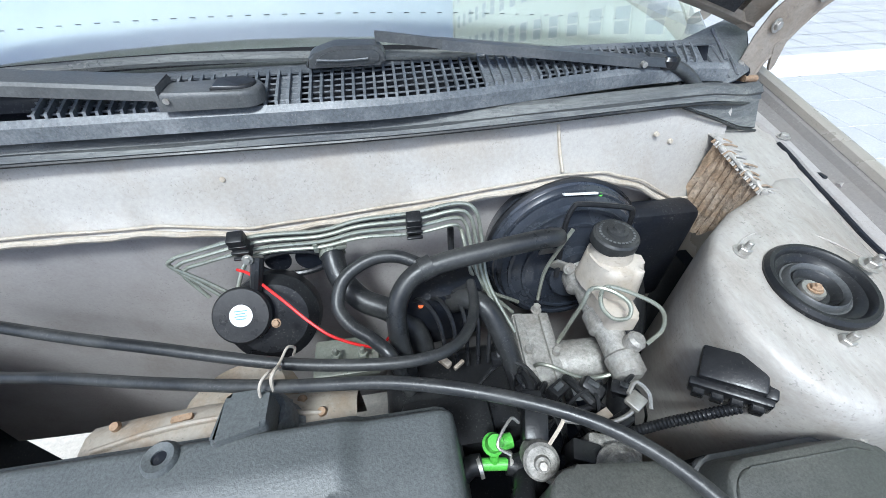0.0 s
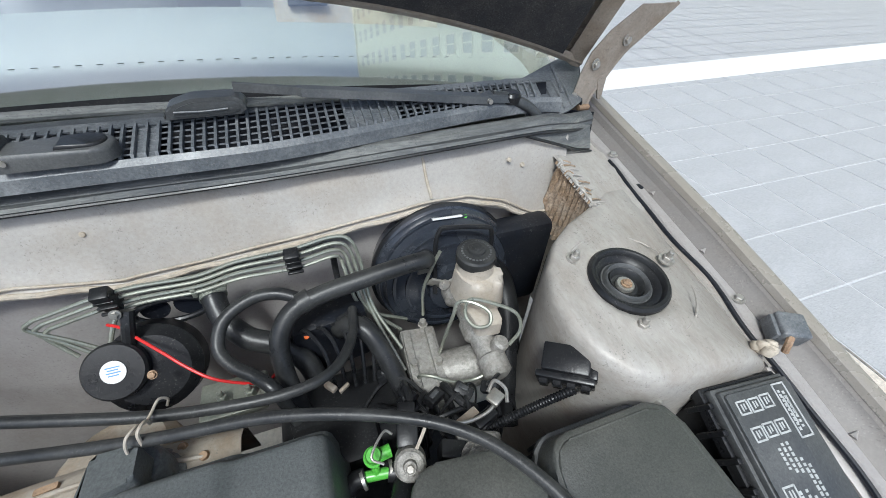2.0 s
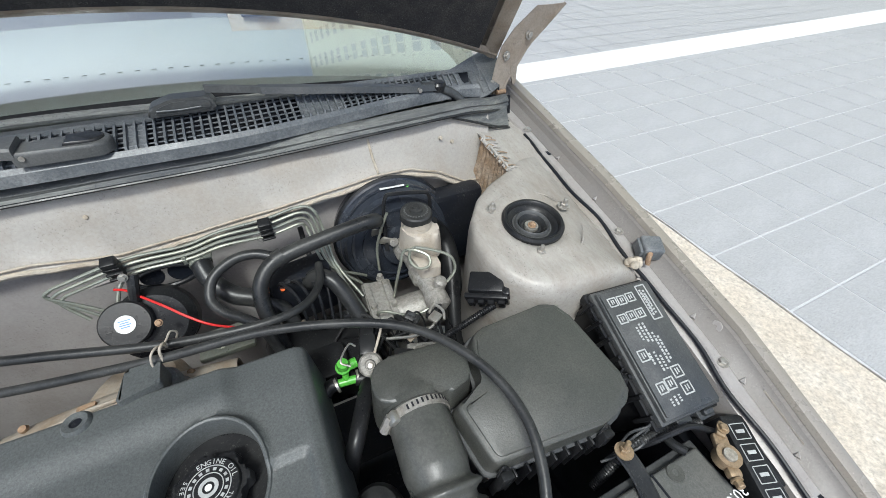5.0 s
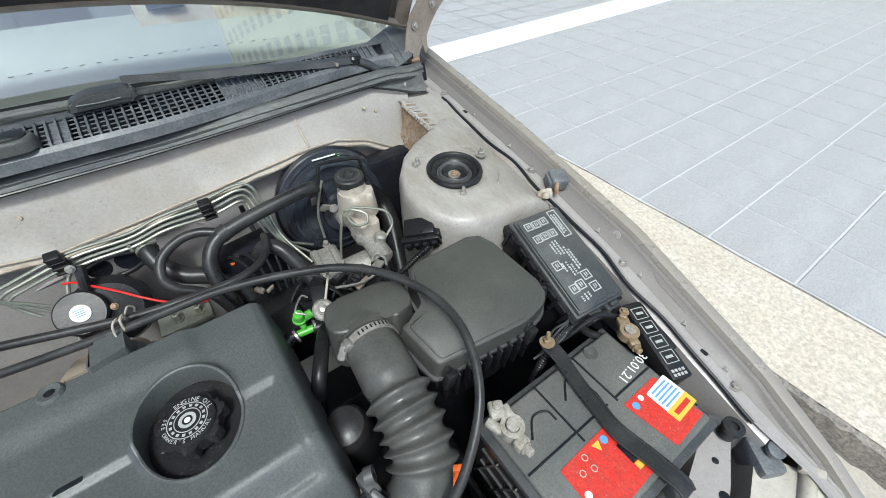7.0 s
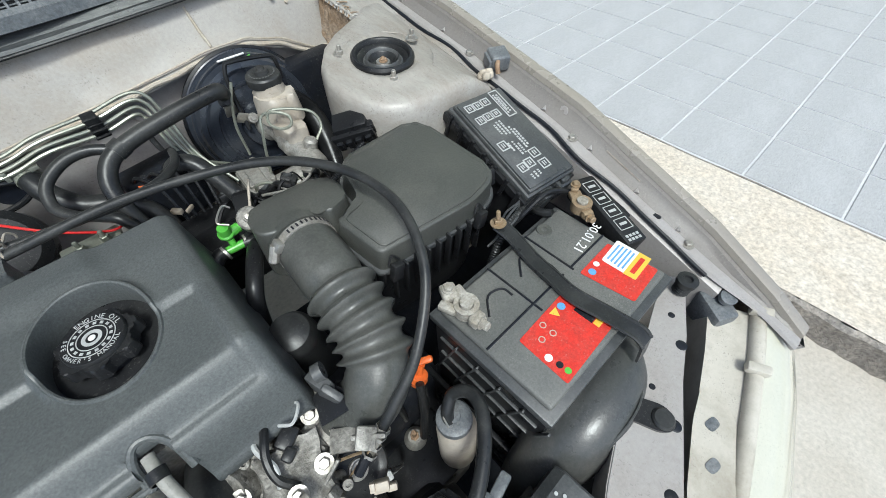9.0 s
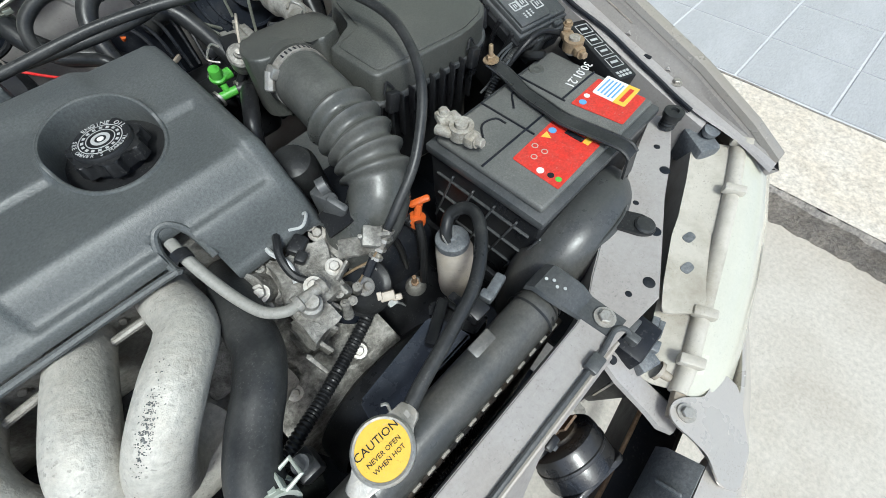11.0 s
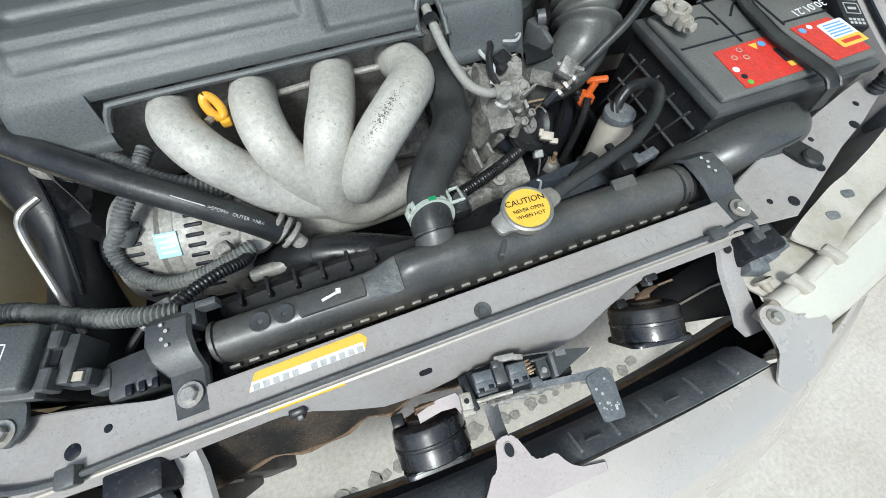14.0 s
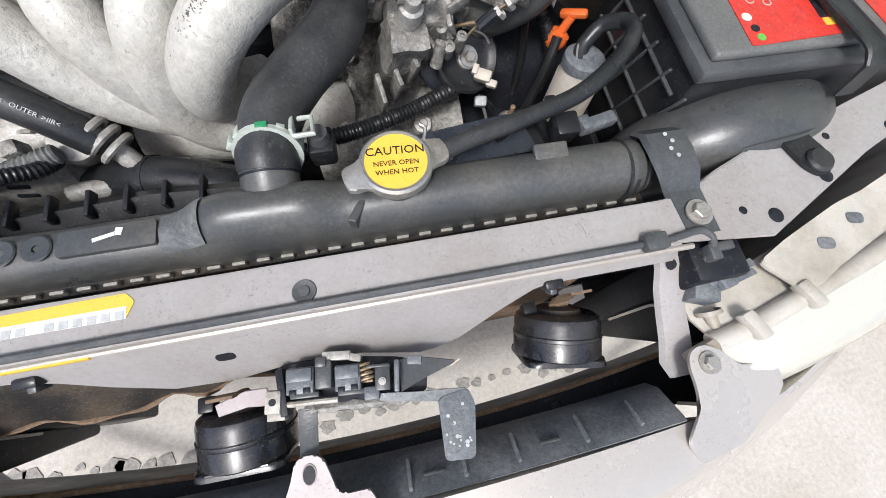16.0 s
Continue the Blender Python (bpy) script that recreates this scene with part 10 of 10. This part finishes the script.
    part("loom", ribbed([(0.290, -0.060, 0.70), (0.300, -0.085, 0.685), (0.308, -0.098, 0.665), (0.306, -0.105, 0.640), (0.300, -0.11, 0.61)], 0.0085, 0.004, 0.0013), "black", t, "corrugated lead")
    part("rod", tube([(0.252, -0.105, 0.742), (0.258, -0.105, 0.71), (0.268, -0.102, 0.66), (0.272, -0.10, 0.60)], 0.0055, 10), "black", t, "black sleeved rod")
    for k in range(3):
        part("lead", tube([(0.205, -0.145, 0.660), (0.212 + 0.006 * k, -0.150, 0.640), (0.222 + 0.004 * k, -0.145, 0.610), (0.23, -0.14, 0.58)], 0.002, 6), "black" if k else "grey_print", t)
    t = thing("engine_mount", (0.285, -0.11, 0.50), "black engine mount with a rusty stud", "engine mount")
    part("block", cbox((0.27, -0.12, 0.510), (0.13, 0.13, 0.09), 0.01), "black", t)
    part("cup", lathe([(0.0, 0.006), (0.010, 0.006), (0.016, 0.0), (0.018, -0.01)], (0.286, -0.108, 0.563), (0, 0, 1), 20), "bolt", t)
    part("stud", hexa((0.286, -0.108, 0.566), (0, 0, 1), 0.007, 0.006, 0.010, 0.018), "rusty_steel", t)
    t = thing("bracket_arm", (0.24, -0.05, 0.70), "black angled support bracket under the intake duct", "bracket")
    part("arm", joined(cbox((0.245, -0.075, 0.745), (0.05, 0.07, 0.012), 0.003, (-15, 10, 35)), cbox((0.228, -0.05, 0.775), (0.014, 0.030, 0.05), 0.003, (0, 0, 15))), "plastic", t)


build_gear_end()


def build_undertray():
    # added near-black floor and sides that block light, so the bay stays dark
    t = thing("dark_bay_tray", (0.0, 0.0, 0.2), "near-black tray added under the engine to keep the bay dark", "splash shield")
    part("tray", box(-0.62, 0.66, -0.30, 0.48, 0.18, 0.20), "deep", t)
    part("dark_side_wall", box(-0.66, -0.60, -0.3, 0.5, 0.2, 0.75), "deep", t)
    part("dark_side_wall", box(0.66, 0.685, -0.22, 0.50, 0.2, 0.72), "deep", t)


build_undertray()


# ---- pavement tiles and far surroundings ----
def build_tiles():
    p = bpy.data.objects["pavement"]
    P, G = 0.345, 0.009
    me = None
    x0, y0 = 1.925, -0.19
    rest = []
    near = 0
    for i in range(0, 40):
        for j in range(-14, 40):
            x, y = x0 + P * i, y0 + P * j
            if i < 16 and -4 <= j < 9:
                if me is None:
                    ob = part("tile", box(0, P - G, 0, P - G, 0.110, 0.1205, 0.0015, 1), "tile", p, smooth=False)
                    me = ob.data
                else:
                    ob = new("tile", me)
                    ob.parent, ob.matrix_parent_inverse = p, base_of(p).inverted()
                ob.location = (x, y, 0)
            else:
                rest.append((x, y))
    bm = bmesh.new()
    for x, y in rest:
        vs = [bm.verts.new((x + a * (P - G), y + b * (P - G), 0.1203)) for a, b in ((0, 0), (1, 0), (1, 1), (0, 1))]
        bm.faces.new(vs)
    part("far_tiles", bm, "tile", p, "blue-grey tiles", smooth=False)["kind"] = "stuff"
    part("white_band", sheet([[(1.92, 2.61, 0.1225), (30, 3.3, 0.1225)], [(1.92, 3.02, 0.1225), (30, 4.0, 0.1225)]]), "white_line", p, "white stone band", smooth=False)


build_tiles()


def build_house():
    t = thing("apartment_building", (18, 4, 0), "pale green apartment block with cream window frames", "building")
    part("wall", box(18, 26, -6, 22, 0, 64), "facade", t, smooth=False)
    for i in range(8):
        for j in range(20):
            y, z = -4.2 + 3.2 * i, 1.4 + 3.1 * j
            w = part("window", joined(box(17.94, 18.0, y - 0.8, y + 0.8, z - 0.08, z), box(17.94, 18.0, y - 0.8, y + 0.8, z + 1.6, z + 1.68), box(17.94, 18.0, y - 0.86, y - 0.78, z, z + 1.6), box(17.94, 18.0, y + 0.78, y + 0.86, z, z + 1.6), box(17.94, 18.0, y - 0.04, y + 0.04, z, z + 1.6)), "facade_trim", t, smooth=False)
            part("pane", box(17.97, 18.0, y - 0.78, y + 0.78, z, z + 1.6), "dark_glass", w, smooth=False)
    part("roof", box(17.8, 26.2, -6.2, 22.2, 64, 64.4), "facade_trim", t, smooth=False)


build_house()


# ---- where the things stand: small shifts from the drawn position, in metres ----
SHIFTS = {
    "firewall": (0, 0.022, -0.012), "cowl_grille": (0, 0.028, 0), "wiper": (0, 0.028, -0.003), "wiper.001": (-0.004, 0.024, -0.006),
    "windscreen": (0, 0.028, 0), "cabin": (0, 0.028, 0), "hood": (0, 0.028, 0), 
    "strut_tower": (0, 0, -0.008), "strut_tower.001": (0, 0, -0.008), 
    "alarm_siren": (-0.012, -0.006, 0.007), "red_wire": (-0.012, -0.004, 0.003), "pipe_clip": (-0.013, 0.021, -0.014), "pipe_clip.001": (-0.018, 0.020, -0.008),
    "brake_pipe": (-0.013, 0.019, -0.012), "brake_pipe.001": (-0.013, 0.019, -0.012), "brake_pipe.002": (-0.013, 0.019, -0.012), "brake_pipe.003": (-0.013, 0.019, -0.012),
    "brake_booster": (0.002, 0.019, -0.020), "brake_master_cylinder": (-0.003, 0.006, -0.009), "brake_modulator": (-0.003, -0.008, -0.008), "loom_hose": (0, 0.012, -0.030),
    "vacuum_hose": (-0.007, 0, -0.005), "heater_hose": (-0.012, 0.009, -0.012), "heater_hose.001": (-0.006, 0, -0.004), "rubber_hose": (-0.009, 0.003, -0.007),
    "wiring_cable": (-0.017, 0.036, -0.038), "vacuum_tee": (-0.014, -0.013, -0.003), "vacuum_valve": (-0.016, 0.008, -0.013), "throttle_assembly": (-0.008, 0.002, -0.008),
    "relay_housing": (0.004, -0.016, 0.010), "hood_rest_clip": (0.018, -0.010, -0.016), "sealer_drip": (0.016, 0, -0.010), "fuse_box": (0.002, 0, -0.020),
    "oil_filler_cap": (0.0085, -0.012, 0.010), "breather_pipe": (-0.003, 0.002, 0.002), "car_battery": (0.002, -0.005, 0.009), "battery_hold_down": (-0.002, -0.010, 0.010),
    "air_inlet_duct": (-0.013, 0, -0.005), "shift_linkage": (0.018, 0.014, -0.008), "overflow_bottle": (0.011, 0.006, 0.014), "coolant_overflow_hose": (0.005, 0.003, 0.007),
    "alternator": (0.036, 0.003, 0.004), "wiring_conduit.001": (0.030, 0, 0.010), "suction_hose": (0.006, 0.004, 0.002), "fan_connector": (0.010, 0.022, -0.034),
    "radiator_bracket": (0, 0.001, -0.007), "radiator_bracket.001": (0.005, 0.012, -0.008), "warning_label": (0.008, 0.016, -0.0045),
    "bumper_stay": (-0.002, 0.010, -0.020), "bumper_stay.001": (0.008, 0.014, -0.022), "relay_box": (0.012, 0.008, 0),
}
for name, shift in SHIFTS.items():
    bpy.data.objects[name].location += Vector(shift)
